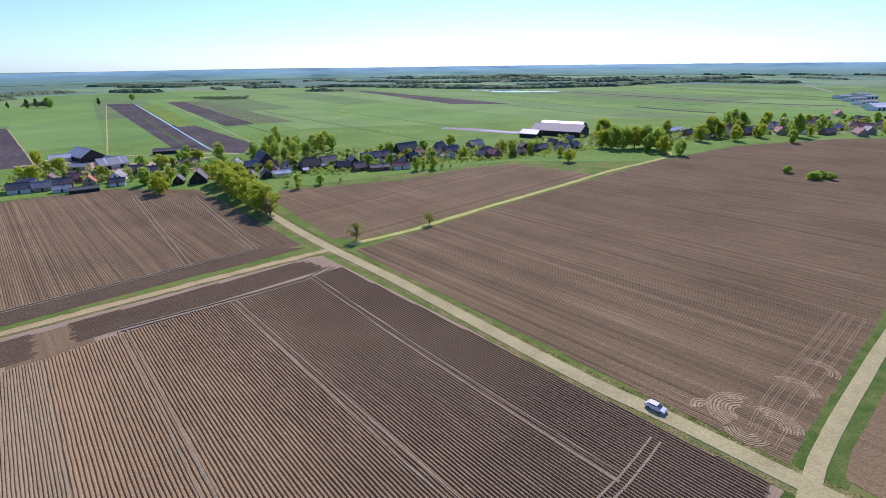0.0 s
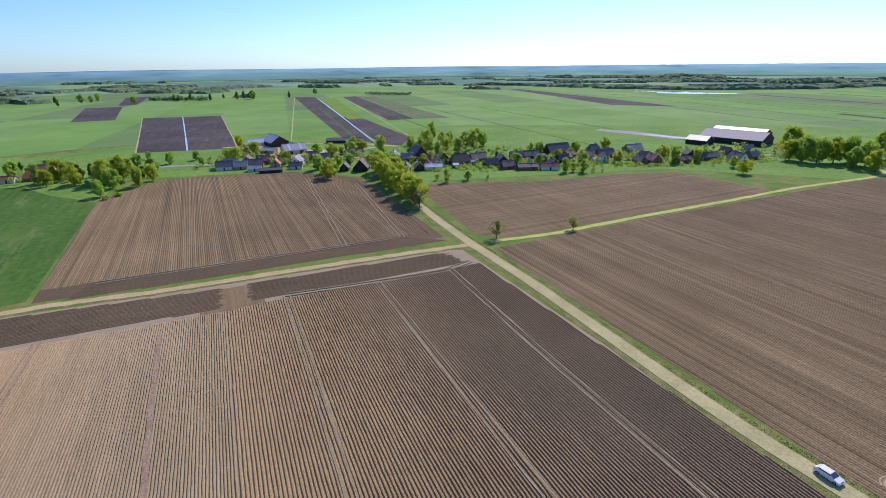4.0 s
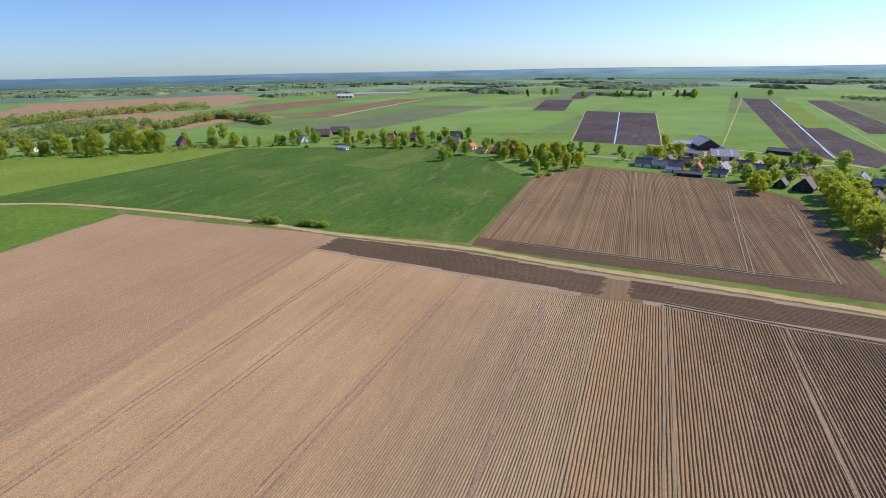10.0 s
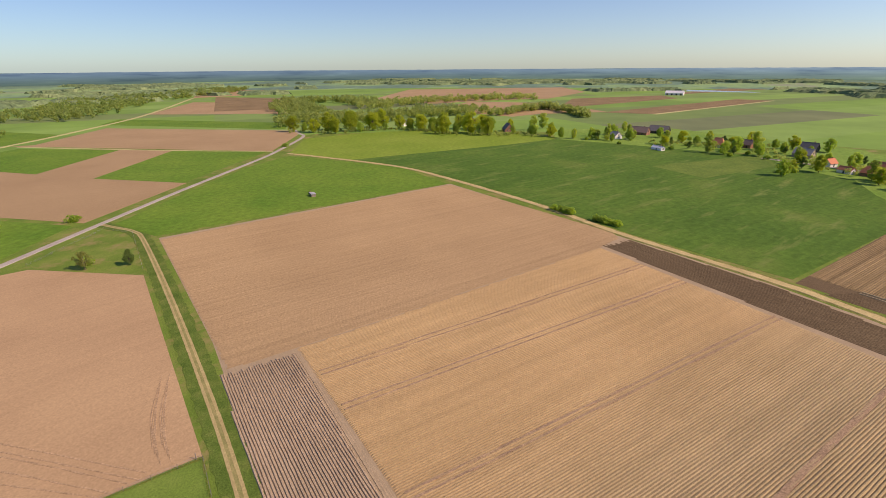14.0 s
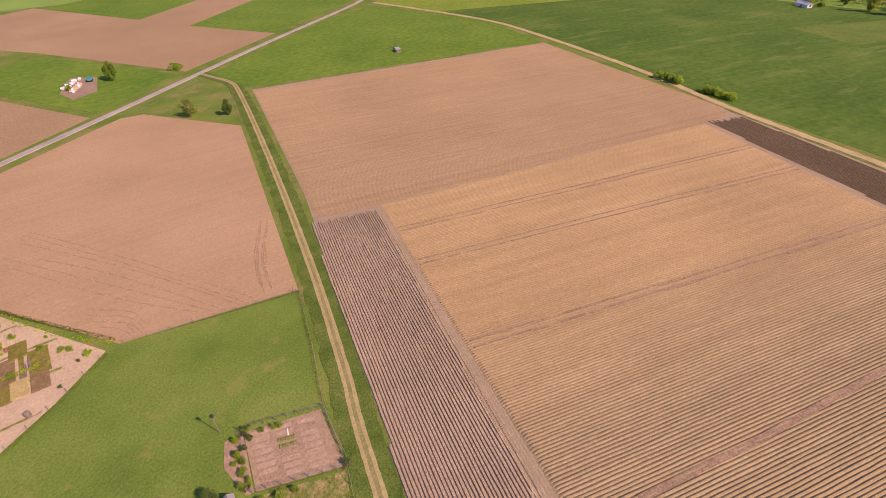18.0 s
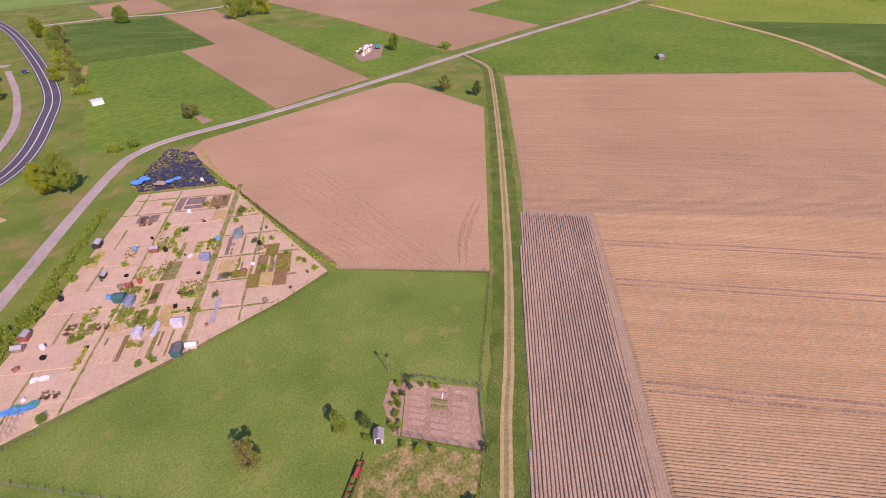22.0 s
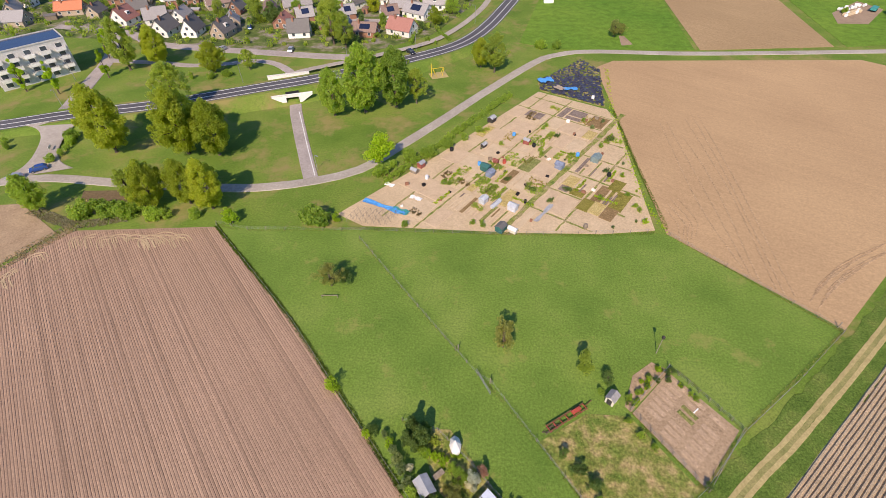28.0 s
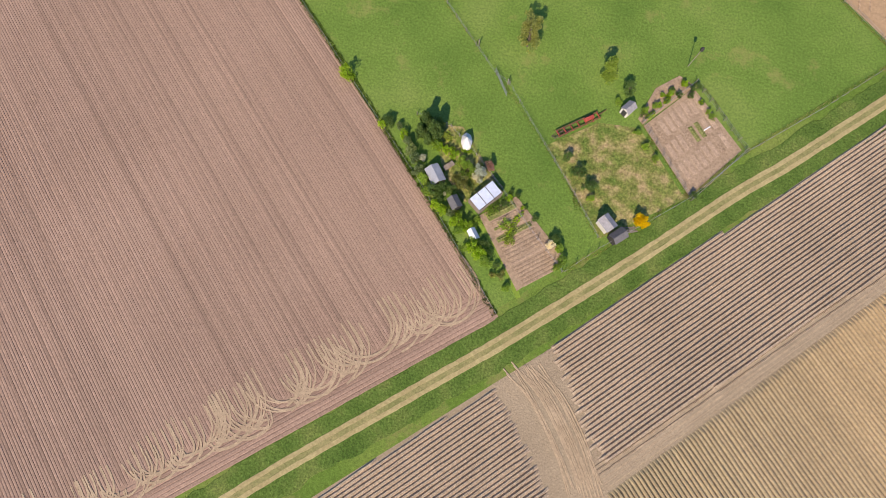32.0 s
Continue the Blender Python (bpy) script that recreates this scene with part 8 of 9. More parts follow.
for x in (-1.5, 1.5):
    part("leg", Shape().box(x, 0, 0, 0.12, 0.12, 0.7), WOOD, rail)

# ---- the gardens beneath ----
patch("rough_plot", [(-8, -32.2), (-18, -18.8), (-30, -27.4), (-22, -37.8), (-15.5, -37.5)], 0.03, ROUGH, "rough yellowed grass plot", "plot")
patch("vegetable_garden", [(-22.6, -38.3), (-29.8, -46.4), (-38, -37), (-30.6, -28)], 0.05, HOME_EARTH, "bare vegetable garden soil", "plot")
SOFT_BED = land("soft_raked_bed", [(0.3, (0.393, 0.277, 0.180)), (0.7, (0.484, 0.347, 0.235))], 2, 0.4, 4, grit=0.2)
DIM_BED = land("crumbly_bed", [(0.3, (0.314, 0.218, 0.137)), (0.7, (0.414, 0.296, 0.192))], 1.4, 0.3, 4, grit=0.3)
BEDS["dim"] = (DIM_BED, "dim")
BEDS["soft"] = (SOFT_BED, "soft")
along, across = Vector((-7.9, 10.0)).normalized(), Vector((-7.4, -8.2)).normalized()
for i in range(8):
    for j in range(3):
        c = Vector((-22.9, -38.6)) + along * (2.2 + j * 3.7) + across * (1.1 + i * 1.22)
        ob = thing("vegetable_bed", c.x, c.y, math.atan2(along.y, along.x), "raked bed in the fenced vegetable garden", "garden bed", "vegetable beds", 0.05)
        part("soil", bed_mesh("green" if (i, j) in ((4, 1), (5, 1)) else ("dim" if (i * 3 + j * 2) % 11 == 0 else "soft"), 3, 1.0), None, ob)
for x, y, tr, l, w, h, wall, roof, text in [(-19.6, -40.2, 0.9, 1.7, 1.4, 1.5, CREAM, GREY_ROOF, "small shed with grey roof at the garden corner"), (-18.4, -20.9, 2.35, 2.1, 1.7, 1.8, CREAM, GREY_ROOF, "garden shed with pale grey roof"), (-20.3, -19.3, 0.75, 2.1, 1.5, 1.6, DARK_WOOD, DARK_ROOF, "low shed with dark grey roof"), (8.1, -23.6, 2.2, 2.6, 2.0, 1.7, WOOD, SHEET_ROOF, "grey-roofed garden shed among conifers"), (4.4, -19.8, 2.2, 1.7, 1.4, 1.7, DARK_WOOD, DARK_ROOF, "dark garden shed under trees"), (0.8, -15.6, 2.2, 1.5, 1.0, 1.2, WHITE, BRIGHT_SHEET, "small white garden hutch")]:
    shed(x, y, tr, l, w, h, wall, roof, text, group="garden sheds")
PANEL = plain("milky_roof_panel", (0.6, 0.66, 0.74), 0.4)
gh = thing("greenhouse", 0.0, -21.6, math.atan2(-3.5, -2.9), "white lean-to greenhouse with three roof panels", "greenhouse")
part("frame", Shape().box(0, 0, 0, 4.6, 2.5, 0.3).box(-2.25, 0, 0.3, 0.1, 2.5, 1.5).box(2.25, 0, 0.3, 0.1, 2.5, 1.5).box(0, -1.2, 0.3, 4.5, 0.1, 1.2), WOOD, gh)
for k in range(3):
    x = (k - 1) * 1.52
    part("roof_panel", Shape().slab([(x - 0.7, -1.1, 1.75), (x + 0.7, -1.1, 1.75), (x + 0.7, 1.1, 2.1), (x - 0.7, 1.1, 2.1)], 0.05), PANEL, gh, "white roof panel")
tent = thing("white_tent", 4.4, -30.1, 1.75, "small white cone-topped tent", "tent")
part("skirt", Shape().tube([(0, 0, 0), (0, 0, 1.2)], [0.85, 0.8], 8), WHITE, tent)
part("top", Shape().tube([(0, 0, 1.2), (0, 0, 2.0), (0, 0, 3.0)], [0.9, 0.45, 0.04], 8), WHITE, tent)
tent.scale = (1.6, 1.0, 0.8)
bench = thing("garden_table", 6.4, -25.7, 0.8, "weathered wooden garden table", "table")
part("tabletop", Shape().box(0, 0, 0.7, 1.8, 0.8, 0.06), WOOD, bench)
for sx in (-0.75, 0.75):
    for sy in (-0.3, 0.3):
        part("leg", Shape().box(sx, sy, 0, 0.07, 0.07, 0.7), WOOD, bench)
patch("garden_lawn", [(9, -32.6), (5.4, -32.8), (0.9, -27.4), (-1.4, -24.8), (2.8, -20.5), (7, -24.5), (8.4, -28)], 0.03, ROUGH, "worn yellowish garden lawn", "lawn")
patch("garden_soil", [(0.4, -18.9), (-4.7, -23.0), (-13.4, -14.6), (-7.0, -8.6)], 0.04, HOME_EARTH, "garden soil", "plot")
bd = Vector((-5.8, 6.0)).normalized()
ac = Vector((-0.72, -0.69))
GBEDS = [(0.9, 1.5, "green"), (2.3, 0.9, "dim"), (3.2, 0.6, "green"), (4.1, 0.6, "soft"), (5.0, 0.8, "green")] + [(6.0 + 0.66 * i, 0.5, "dim") for i in range(5)] + [(9.5, 0.6, "soft")] + [(10.3 + 0.6 * i, 0.5, "dim") for i in range(6)]
for t, w, kind in GBEDS:
    c = Vector((-2.2, -20.9)) + Vector((-8.2, 9.7)) * (t / 13.7)
    ob = thing("garden_bed", c.x, c.y, math.atan2(-0.62, -0.78), "narrow garden bed of %s" % ("green vegetables" if kind == "green" else "bare raked soil"), "garden bed", "beds by the greenhouse", 0.06)
    part("soil", bed_mesh(kind, 5.0 + 1.4 * t / 13.7, w), None, ob)
setting("garden_grass_path", ribbon([(0.8, -18.2), (-1.9, -15.6), (-4.5, -12.4), (-7.4, -7.6)], 0.8, 0.09, 0, 0.12, 1.0, 0.05), LIME, "bright grass path beside the vegetable beds", "path")
for k, (x, y) in enumerate([(-1.4, -20.2), (-2.6, -21.2), (-3.4, -18.2), (-5.2, -19.0), (-4.6, -16.6), (-0.8, -19.8), (2.6, -23.0), (3.6, -24.6), (6.2, -28.6), (8.2, -30.2), (0.6, -17.6)]):
    ob = thing("vegetable_patch", x, y, 0.4 * k, "patch of green garden vegetables", "vegetables", "vegetable patches", 0.08)
    tagged(part("greenery", CLUMPS[(5, 4, 5, 2, 1)[k % 5]], None, ob), kind="stuff")
# old red farm implement
imp = thing("harrow", -12.3, -36.4, math.atan2(-5.8, -7.8), "old rusty red farm harrow in the grass", "farm implement")
part("frame", Shape().box(0, 0.5, 0.5, 7.5, 0.15, 0.15).box(0, -0.5, 0.5, 7.5, 0.15, 0.15), RUST, imp)
for k in range(7):
    part("cross_bar", Shape().box(k * 1.2 - 3.6, 0, 0.48, 0.12, 1.3, 0.12), RED_PAINT, imp)
    part("tine", Shape().tube([(k * 1.2 - 3.6, 0.55, 0.5), (k * 1.2 - 3.4, 0.6, 0.0)], [0.05, 0.03], 5), RUST, imp)
part("seed_box", Shape().box(1.9, 0, 0.65, 1.5, 0.55, 0.4), RED_PAINT, imp, "faded red box")
part("drawbar", Shape().tube([(3.7, 0, 0.5), (5.4, 0.3, 0.3)], [0.08, 0.06], 6), RUST, imp)
heap = thing("brushwood_heap", -10, -34.4, 0.6, "heap of brown brushwood", "brushwood")
rng = random.Random(8)
for k in range(14):
    a = rng.uniform(0, 6.3)
    part("branch", Shape().tube([(rng.uniform(-1.6, 1.6), rng.uniform(-0.5, 0.5), 0.05 + k * 0.03), (rng.uniform(-1.6, 1.6) + math.cos(a), rng.uniform(-0.6, 0.6), 0.1 + k * 0.04)], [0.06, 0.03], 5), BARK, heap)
junk = thing("timber_pile", -22.3, -21.0, 0.4, "pile of grey boards beside the sheds", "timber")
for k in range(7):
    part("board", Shape().box(rng.uniform(-0.3, 0.3), k * 0.14 - 0.4, 0.04 * (k % 3), 1.8, 0.13, 0.06, rng.uniform(-0.3, 0.3)), POST_WOOD, junk)
# bale store beyond the lane
patch("bale_yard", [(-161, -258), (-166, -246), (-150, -226), (-138, -226), (-142, -240)], 0.05, TRODDEN, "bare sandy yard for bales", "yard")
for k in range(9):
    ob = thing("wrapped_bale", -160 + k * 1.7 + (k % 2) * 0.6, -250 + k * 1.1 - (k % 3) * 1.2, 0.6 + k, "round bale in white wrap", "bale", "wrapped bales", 0.05)
    part("wrap", Shape().tube([(-0.65, 0, 0.65), (-0.6, 0, 0.65), (0.6, 0, 0.65), (0.65, 0, 0.65)], [0.5, 0.65, 0.65, 0.5], 12), BALE_WRAP, ob)
for k in range(10):
    ob = thing("wrapped_bale", -154 + (k % 5) * 2.2, -243 + (k // 5) * 1.6 + k % 5 * 1.6, 0.9, "round bale in white wrap", "bale", "wrapped bales", 0.05)
    part("wrap", Shape().tube([(-0.65, 0, 0.65), (-0.6, 0, 0.65), (0.6, 0, 0.65), (0.65, 0, 0.65)], [0.5, 0.65, 0.65, 0.5], 12), PALE_BED if k % 3 else BALE_WRAP, ob)
tr = thing("farm_trailer", -160.5, -243.5, 0.9, "teal farm trailer in the bale yard", "trailer")
part("bed", Shape().box(0, 0, 0.9, 5, 2.2, 0.9), TEAL_PAINT, tr)
for x in (-1.2, 1.2):
    for y in (-1, 1):
        w = part("wheel", shared_mesh(("tyre",), lambda: Shape().tube([(0, -0.1, 0), (0, 0.1, 0)], [0.32, 0.32], 14), RUBBER), None, tr)
        w.location, w.scale = (x, y, 0.45), (1.4, 1.4, 1.4)

for k, x, y, c in [("olive", -133, -387, 1.0), ("green", -141, -391, 1.0), ("olive", -150, -391, 1.05), ("oak", -158, -389, 1.0), ("half_bare", -43.5, -204.5, 1.1), ("half_bare", -46.5, -206.5, 0.8), ("bush", -14, -190.5, 1.0), ("bush", -20, -191.5, 0.9), ("half_bare", -28, -389, 1.8), ("olive", -23, -376, 0.7), ("half_bare", -23.5, -352, 1.4), ("half_bare", -24, -340, 1.3), ("bush", -23, -327, 1.4), ("bush", -22, -316, 1.4), ("half_bare", -21, -305, 1.3), ("bush", -20, -292, 1.4), ("half_bare", -19, -281, 1.3), ("bush", -18, -270, 1.3)]:
    plant(k, x, y, c, "trees along the far pastures")
brush = random.Random(6)
pile = thing("brushwood_heap", -46.5, -210, 0.4, "grey heap of cut brushwood on the pasture", "brushwood")
for k in range(16):
    a = brush.uniform(0, 3.1)
    part("branch", Shape().tube([(brush.uniform(-2, 2), brush.uniform(-1, 1), 0.1 + k * 0.04), (brush.uniform(-2, 2) + math.cos(a), brush.uniform(-1, 1) + math.sin(a), 0.15 + k * 0.06)], [0.09, 0.05], 5), BARK, pile)
# planted border and paths of the vegetable garden
patch("garden_border", [(-22.4, -38.5), (-21.6, -39.4), (-23.8, -45.2), (-27.4, -48.2), (-30.2, -46.6), (-29.8, -46.5)], 0.055, HOME_EARTH, "bare soil of the planted garden border", "plot")
for k in range(30):
    u, v = brush.random(), brush.random()
    if u < 0.72:
        x, y = -21.6 - 6.2 * u / 0.72 - 0.9 * v, -39.6 - 8.4 * u / 0.72 + 0.9 * v
    else:
        x, y = -28.5 - 6 * v, -47.2 + 7.6 * v
    plant(brush.choice(["dark_shrub", "shrub", "dark_shrub", "bright_shrub"]), x, y, brush.uniform(0.25, 0.5), "garden border plants")
for a, b in (((-36.2, -37.0), (-29.2, -31.2)), ((-28.4, -42.5), (-34.6, -35.6)), ((-26.2, -42), (-32.6, -34.4)), ((-24.8, -39.9), (-30.8, -32.7)), ((-30.4, -44.2), (-25.4, -38.3)), ((-32.6, -41.4), (-27.6, -35.6))):
    setting("garden_path", ribbon([a, b], 0.28, 0.115, 0, 0.05, 0.8, 0.05), PLOT_EARTH, "pale trodden path between garden beds", "path")
part("tube", Shape().tube([(-0.6, 0, 0.16), (0.6, 0, 0.16)], [0.12, 0.12], 8), WHITE, thing("pipe", -32.4, -39.7, 0.75, "short white pipe lying on garden soil", "pipe"))

# ---- wheel marks, rough verges, far woods and water ----
RUT_EARTH = land("pressed_pale_earth", [(0.3, (0.401, 0.294, 0.180)), (0.7, (0.487, 0.362, 0.228))], 5, 0.4, 3, grit=0.15)
SCUFF = land("scuffed_earth", [(0.3, (0.361, 0.245, 0.144)), (0.7, (0.457, 0.314, 0.188))], 3, 0.4, 3)
swirl = Shape()
laid = []


faint = Shape()


def mark(pts, gauge=1.7, width=0.32, z=0.12, into=None):
    laid.append(z)
    z += 0.00012 * len(laid)
    for side in (-1, 1):
        s = ribbon(pts, width, z + 0.00005 * side, side * gauge / 2, 0.03, 0.5, 0.06)
        (into or swirl).add(s.v, s.f)


mr = random.Random(4)


def fans(a, b, inward, step, size):
    """Sweeping wheel tracks where a tractor turned at a field's end, from a to b; inward points along the rows."""
    a, b, n = Vector(a), Vector(b), Vector(inward).normalized()
    d = (b - a).normalized()
    for k in range(int((b - a).length / step)):
        u = k * step + mr.uniform(-0.5, 0.5)
        r = size * mr.uniform(0.45, 0.62)
        low = mr.uniform(0.4, 1.8)
        turn = mr.choice([80, 95, 120, 160])
        way = 1 if u < 9 else mr.choice([1, 1, 1, -1])
        for lane in range(2):
            c = a + d * u + n * (low + r)
            pts = [c - d * (way * r) + n * mr.uniform(1.2, 3.2)]
            for i in range(8):
                w = math.radians(turn * i / 7)
                pts.append(c - d * (way * r * math.cos(w)) - n * (r * math.sin(w)))
            if turn > 100:
                pts.append(pts[-1] + n * mr.uniform(0.8, 2.0) + d * (0.3 * way))
            mark([tuple(p) for p in pts], mr.uniform(0.8, 1.3), mr.uniform(0.18, 0.28))
            r -= mr.uniform(0.7, 1.1)
            if r < 1.2:
                break


ROWS_IN = (0.69, -0.722)
for k in range(12):
    u = mr.uniform(-1.6, 1.6)
    mark([(-9.5 + u + mr.uniform(-1, 1), 2.0 + mr.uniform(-1, 1)), (-13.5 + u, 5.5 + u * 0.4), (-17.5 + u, 11 + u * 0.5), (-20.5 + u * 1.2, 16.5 + mr.uniform(-1, 1))], 1.5, 0.13, 0.12)
for k in range(4):
    mark([(-22.6 + k * 0.5, 14.8 - k * 0.4), (-60 + k * 0.5, -19.8 - k * 0.4), (-99.9 + k * 0.4, -56.6 - k * 0.3)], 0.5, 0.1, 0.11)
fans((0.2, -2.4), (33, 24.5), ROWS_IN, 2.1, 8.5)
fans((33, 24.5), (62, 48), ROWS_IN, 2.6, 7.0)
fans((94, -70.5), (67, -74), (-0.69, 0.722), 3.2, 5.0)
fans((104, -53), (98, -67), (-0.75, 0.6), 2.6, 4.6)


def arcs(x, y, radii, start, sweep):
    """Nested wheel arcs round one place of the plan, in degrees."""
    for r in radii:
        a0 = start + mr.uniform(-12, 12)
        n = max(4, int(sweep / 22))
        mark([(x + r * math.cos(math.radians(a0 + sweep * i / n)), y + r * math.sin(math.radians(a0 + sweep * i / n))) for i in range(n + 1)], 0.55, 0.3, 0.12, faint)


arcs(62.6, 82.6, [2.2, 3.0, 3.8, 4.4, 5.2, 5.9, 6.6], 60, 150)
arcs(55.6, 84.6, [1.0, 1.8, 2.6], 40, 140)
arcs(66.0, 79.0, [2.0, 3.2, 4.4, 5.4], -40, 130)
arcs(60.5, 77.5, [1.6, 2.8, 4.0], 150, 140)
arcs(88.5, 97.5, [3.0, 4.4], -60, 160)
arcs(78.0, 90.0, [3.6, 4.8], -50, 140)
for k in range(4):
    o = k * 1.7 + mr.uniform(-0.4, 0.4)
    mark([(62.5 - o * 0.4, 72.4 + o), (75 - o * 0.7, 83.5 + o), (94 - o * 0.72, 99.5 + o), (120 - o * 0.72, 121.6 + o)], 0.5, 0.1, 0.12, faint)
scuffs = Shape()
TAN_LOT = [(-33, -173.5), (-40, -180), (-128, -186.5), (-134.5, -181), (-137, -134.5), (-63, -58.5), (-37.5, -82.5)]
ways = [[(-45 - k * 3.2 + mr.uniform(-1, 1), -124 - mr.uniform(0, 18)), (-46.5 - k * 2.9, -100 + mr.uniform(-6, 6)), (-49 - k * 1.7 + mr.uniform(-1, 1), -72 + k * 1.5)] for k in range(5)]
ways += [[(-40.5 - k * 1.1, -80.5 - k), (-41.5 - k * 1.4, -86 - k), (-40 - k, -92 - 2 * k)] for k in range(3)]
ways += [[(-60 - k * 1.2, -64 - k * 1.6), (-66 - k * 2, -70 - k * 2), (-76 - k * 3, -78 - k * 2)] for k in range(4)]
for k, way in enumerate(ways):
    for off in (-0.85, 0.85):
        s = ribbon(way, 0.26 if k < 7 else 0.2, 0.105 + 0.002 * k, off, 0.07, 1.4, 0.05)
        if all(inside(p[0], p[1], TAN_LOT) for p in s.v):
            scuffs.add(s.v, s.f)
tagged(new("earth_scuffs", scuffs.mesh("earth_scuffs", SCUFF)), "brown scuffs and wheel ruts in the sandy field", "wheel mark", kind="structure")
FAINT_EARTH = land("faint_dry_earth", [(0.3, (0.330, 0.248, 0.138)), (0.7, (0.451, 0.347, 0.193))], 3, 0.4, 3)
tagged(new("wheel_marks", faint.mesh("wheel_marks", FAINT_EARTH)), "faint looping wheel marks in the sown field", "wheel mark", kind="structure")
tagged(new("wheel_marks", swirl.mesh("wheel_marks", RUT_EARTH)), "pale curved wheel marks where tractors turned", "wheel mark", kind="structure")


def tufts(name, label, line, width, count, size, mat, seed, offset=0.0):
    """Rough grass as crossed blades scattered along a line."""
    rng = np.random.RandomState(seed)
    pts = np.array([tuple(p)[:2] for p in smooth_line([(*p[:2], 0) for p in line], 2.0)])
    i = rng.randint(0, len(pts) - 1, count)
    d = pts[i + 1] - pts[i]
    d /= np.linalg.norm(d, axis=1)[:, None]
    n = np.stack([-d[:, 1], d[:, 0]], 1)
    p = pts[i] + d * rng.uniform(0, 2, (count, 1)) + n * (offset + rng.uniform(-width / 2, width / 2, (count, 1)))
    a = rng.uniform(0, 6.28, count)
    h = size * rng.uniform(0.5, 1.4, count)
    w = h * 0.7
    c, s = np.cos(a) * w, np.sin(a) * w
    lean = rng.uniform(-0.6, 0.6, (count, 2)) * h[:, None]
    v = np.stack([np.stack([p[:, 0] - c, p[:, 1] - s, np.zeros(count)], 1), np.stack([p[:, 0] + c, p[:, 1] + s, np.zeros(count)], 1), np.stack([p[:, 0] + c * 0.7 + lean[:, 0], p[:, 1] + s * 0.7 + lean[:, 1], h], 1), np.stack([p[:, 0] - c * 0.7 + lean[:, 0], p[:, 1] - s * 0.7 + lean[:, 1], h], 1)], 1).reshape(-1, 3)
    sh = Shape()
    sh.v, sh.f = v.tolist(), np.arange(count * 4).reshape(-1, 4).tolist()
    tagged(new(name, sh.mesh(name, mat)), label, "grass", kind="stuff")


BLADE = leafy("verge_grass_blades", (0.085, 0.145, 0.024), (0.16, 0.225, 0.046), 0.1)
BLADE_PALE = leafy("pale_weed_stalks", (0.3, 0.25, 0.16), (0.48, 0.42, 0.3), 0.1)
BLADE_DRY = leafy("dry_grass_blades", (0.24, 0.25, 0.08), (0.38, 0.34, 0.14), 0.1)
tufts("verge_grass", "thick green grass on the track verge", TRACK, 2.4, 9000, 0.08, BLADE, 1, 2.6)
tufts("verge_grass", "green grass on the track verge", TRACK, 2.0, 9000, 0.08, BLADE, 2, -2.5)
tufts("verge_grass", "dry grass beside the wheel ruts", TRACK, 2.6, 4000, 0.05, BLADE_DRY, 3, 0)
tufts("verge_grass", "grass verge of the farm road", ROAD, 1.2, 4000, 0.16, BLADE_DRY, 4, 3.2)
tufts("verge_grass", "grass verge of the farm road", ROAD, 1.4, 6500, 0.16, BLADE, 5, -3.3)
tufts("verge_grass", "dry grass verge of the cross track", CROSS, 1.0, 5000, 0.13, BLADE_DRY, 6, -2.3)
tufts("verge_grass", "grass verge along the cross track", CROSS, 1.0, 2500, 0.13, BLADE_DRY, 7, 2.5)
tufts("rough_grass", "tall rough grass along the fence", [(-4.5, -4.5), (11, -22.8), (37, -51), (64, -76.4)], 1.0, 6000, 0.16, BLADE, 8)
tufts("rough_grass", "rough grass in the fallow plot", [(-12, -28), (-19, -30), (-26, -31)], 11, 5000, 0.11, BLADE_DRY, 9)
tufts("rough_grass", "rough grass along the allotment hedge", [(-38, -84), (-36, -110), (-34.5, -140)], 0.9, 2500, 0.14, BLADE, 10)
for line, n in (([(29.7, -74.8), (20, -63.5), (10.7, -52.8), (5, -46.8)], 1500), ([(0, -41.2), (-7.6, -32.2), (-13.3, -24.8), (-17.6, -18.8)], 1500), ([(64, -77), (56, -75.6), (30.3, -77.6), (-3, -79), (-33.4, -82.5)], 3000), ([(-62, -57.5), (-38.7, -36.8), (-24, -22), (-13.5, -12.8)], 3000), ([(-62.5, -58), (-50, -70), (-38, -82)], 2000), ([(-22.3, -38.8), (-30, -47.4), (-38.6, -37.1)], 1200), ([(-30.9, -27.3), (-22.3, -38.8)], 1600), ([(13, -33.5), (2.5, -28.4), (-7.4, -18.2), (-13.1, -12.6)], 1500)):
    tufts("rough_grass", "taller rough grass under a wire fence", line, 0.6, n // 2, 0.09, BLADE_DRY, n)
tufts("rough_grass", "lush weeds along the allotment edge", [(30, -78.6), (-3, -79.6), (-23.5, -80.8), (-35, -82.6)], 1.2, 2200, 0.1, BLADE, 54)
tufts("rough_grass", "dry weeds on the field corner bank", [(97, -73), (104, -60), (112, -42), (122, -18)], 4.0, 5000, 0.22, BLADE_PALE, 51)
tufts("rough_grass", "dry weeds along the sandy ground", [(86, -77.5), (97, -74), (112, -78)], 3.0, 2500, 0.22, BLADE_PALE, 52)
tufts("rough_grass", "dark rough grass in the fallow plot", [(-12, -28), (-19, -30), (-26, -31)], 12, 5000, 0.1, BLADE, 53)
wood_belt("woodland", "spring trees behind the estate", [(20, -480), (90, -500), (180, -505), (270, -490), (340, -440)], 70, 1.1, 11, LEAF_GREY, 501)
wood_belt("woodland", "spring trees between the school and the houses", [(60, -372), (110, -372), (150, -380)], 16, 1.2, 9, LEAF_GREY, 502)
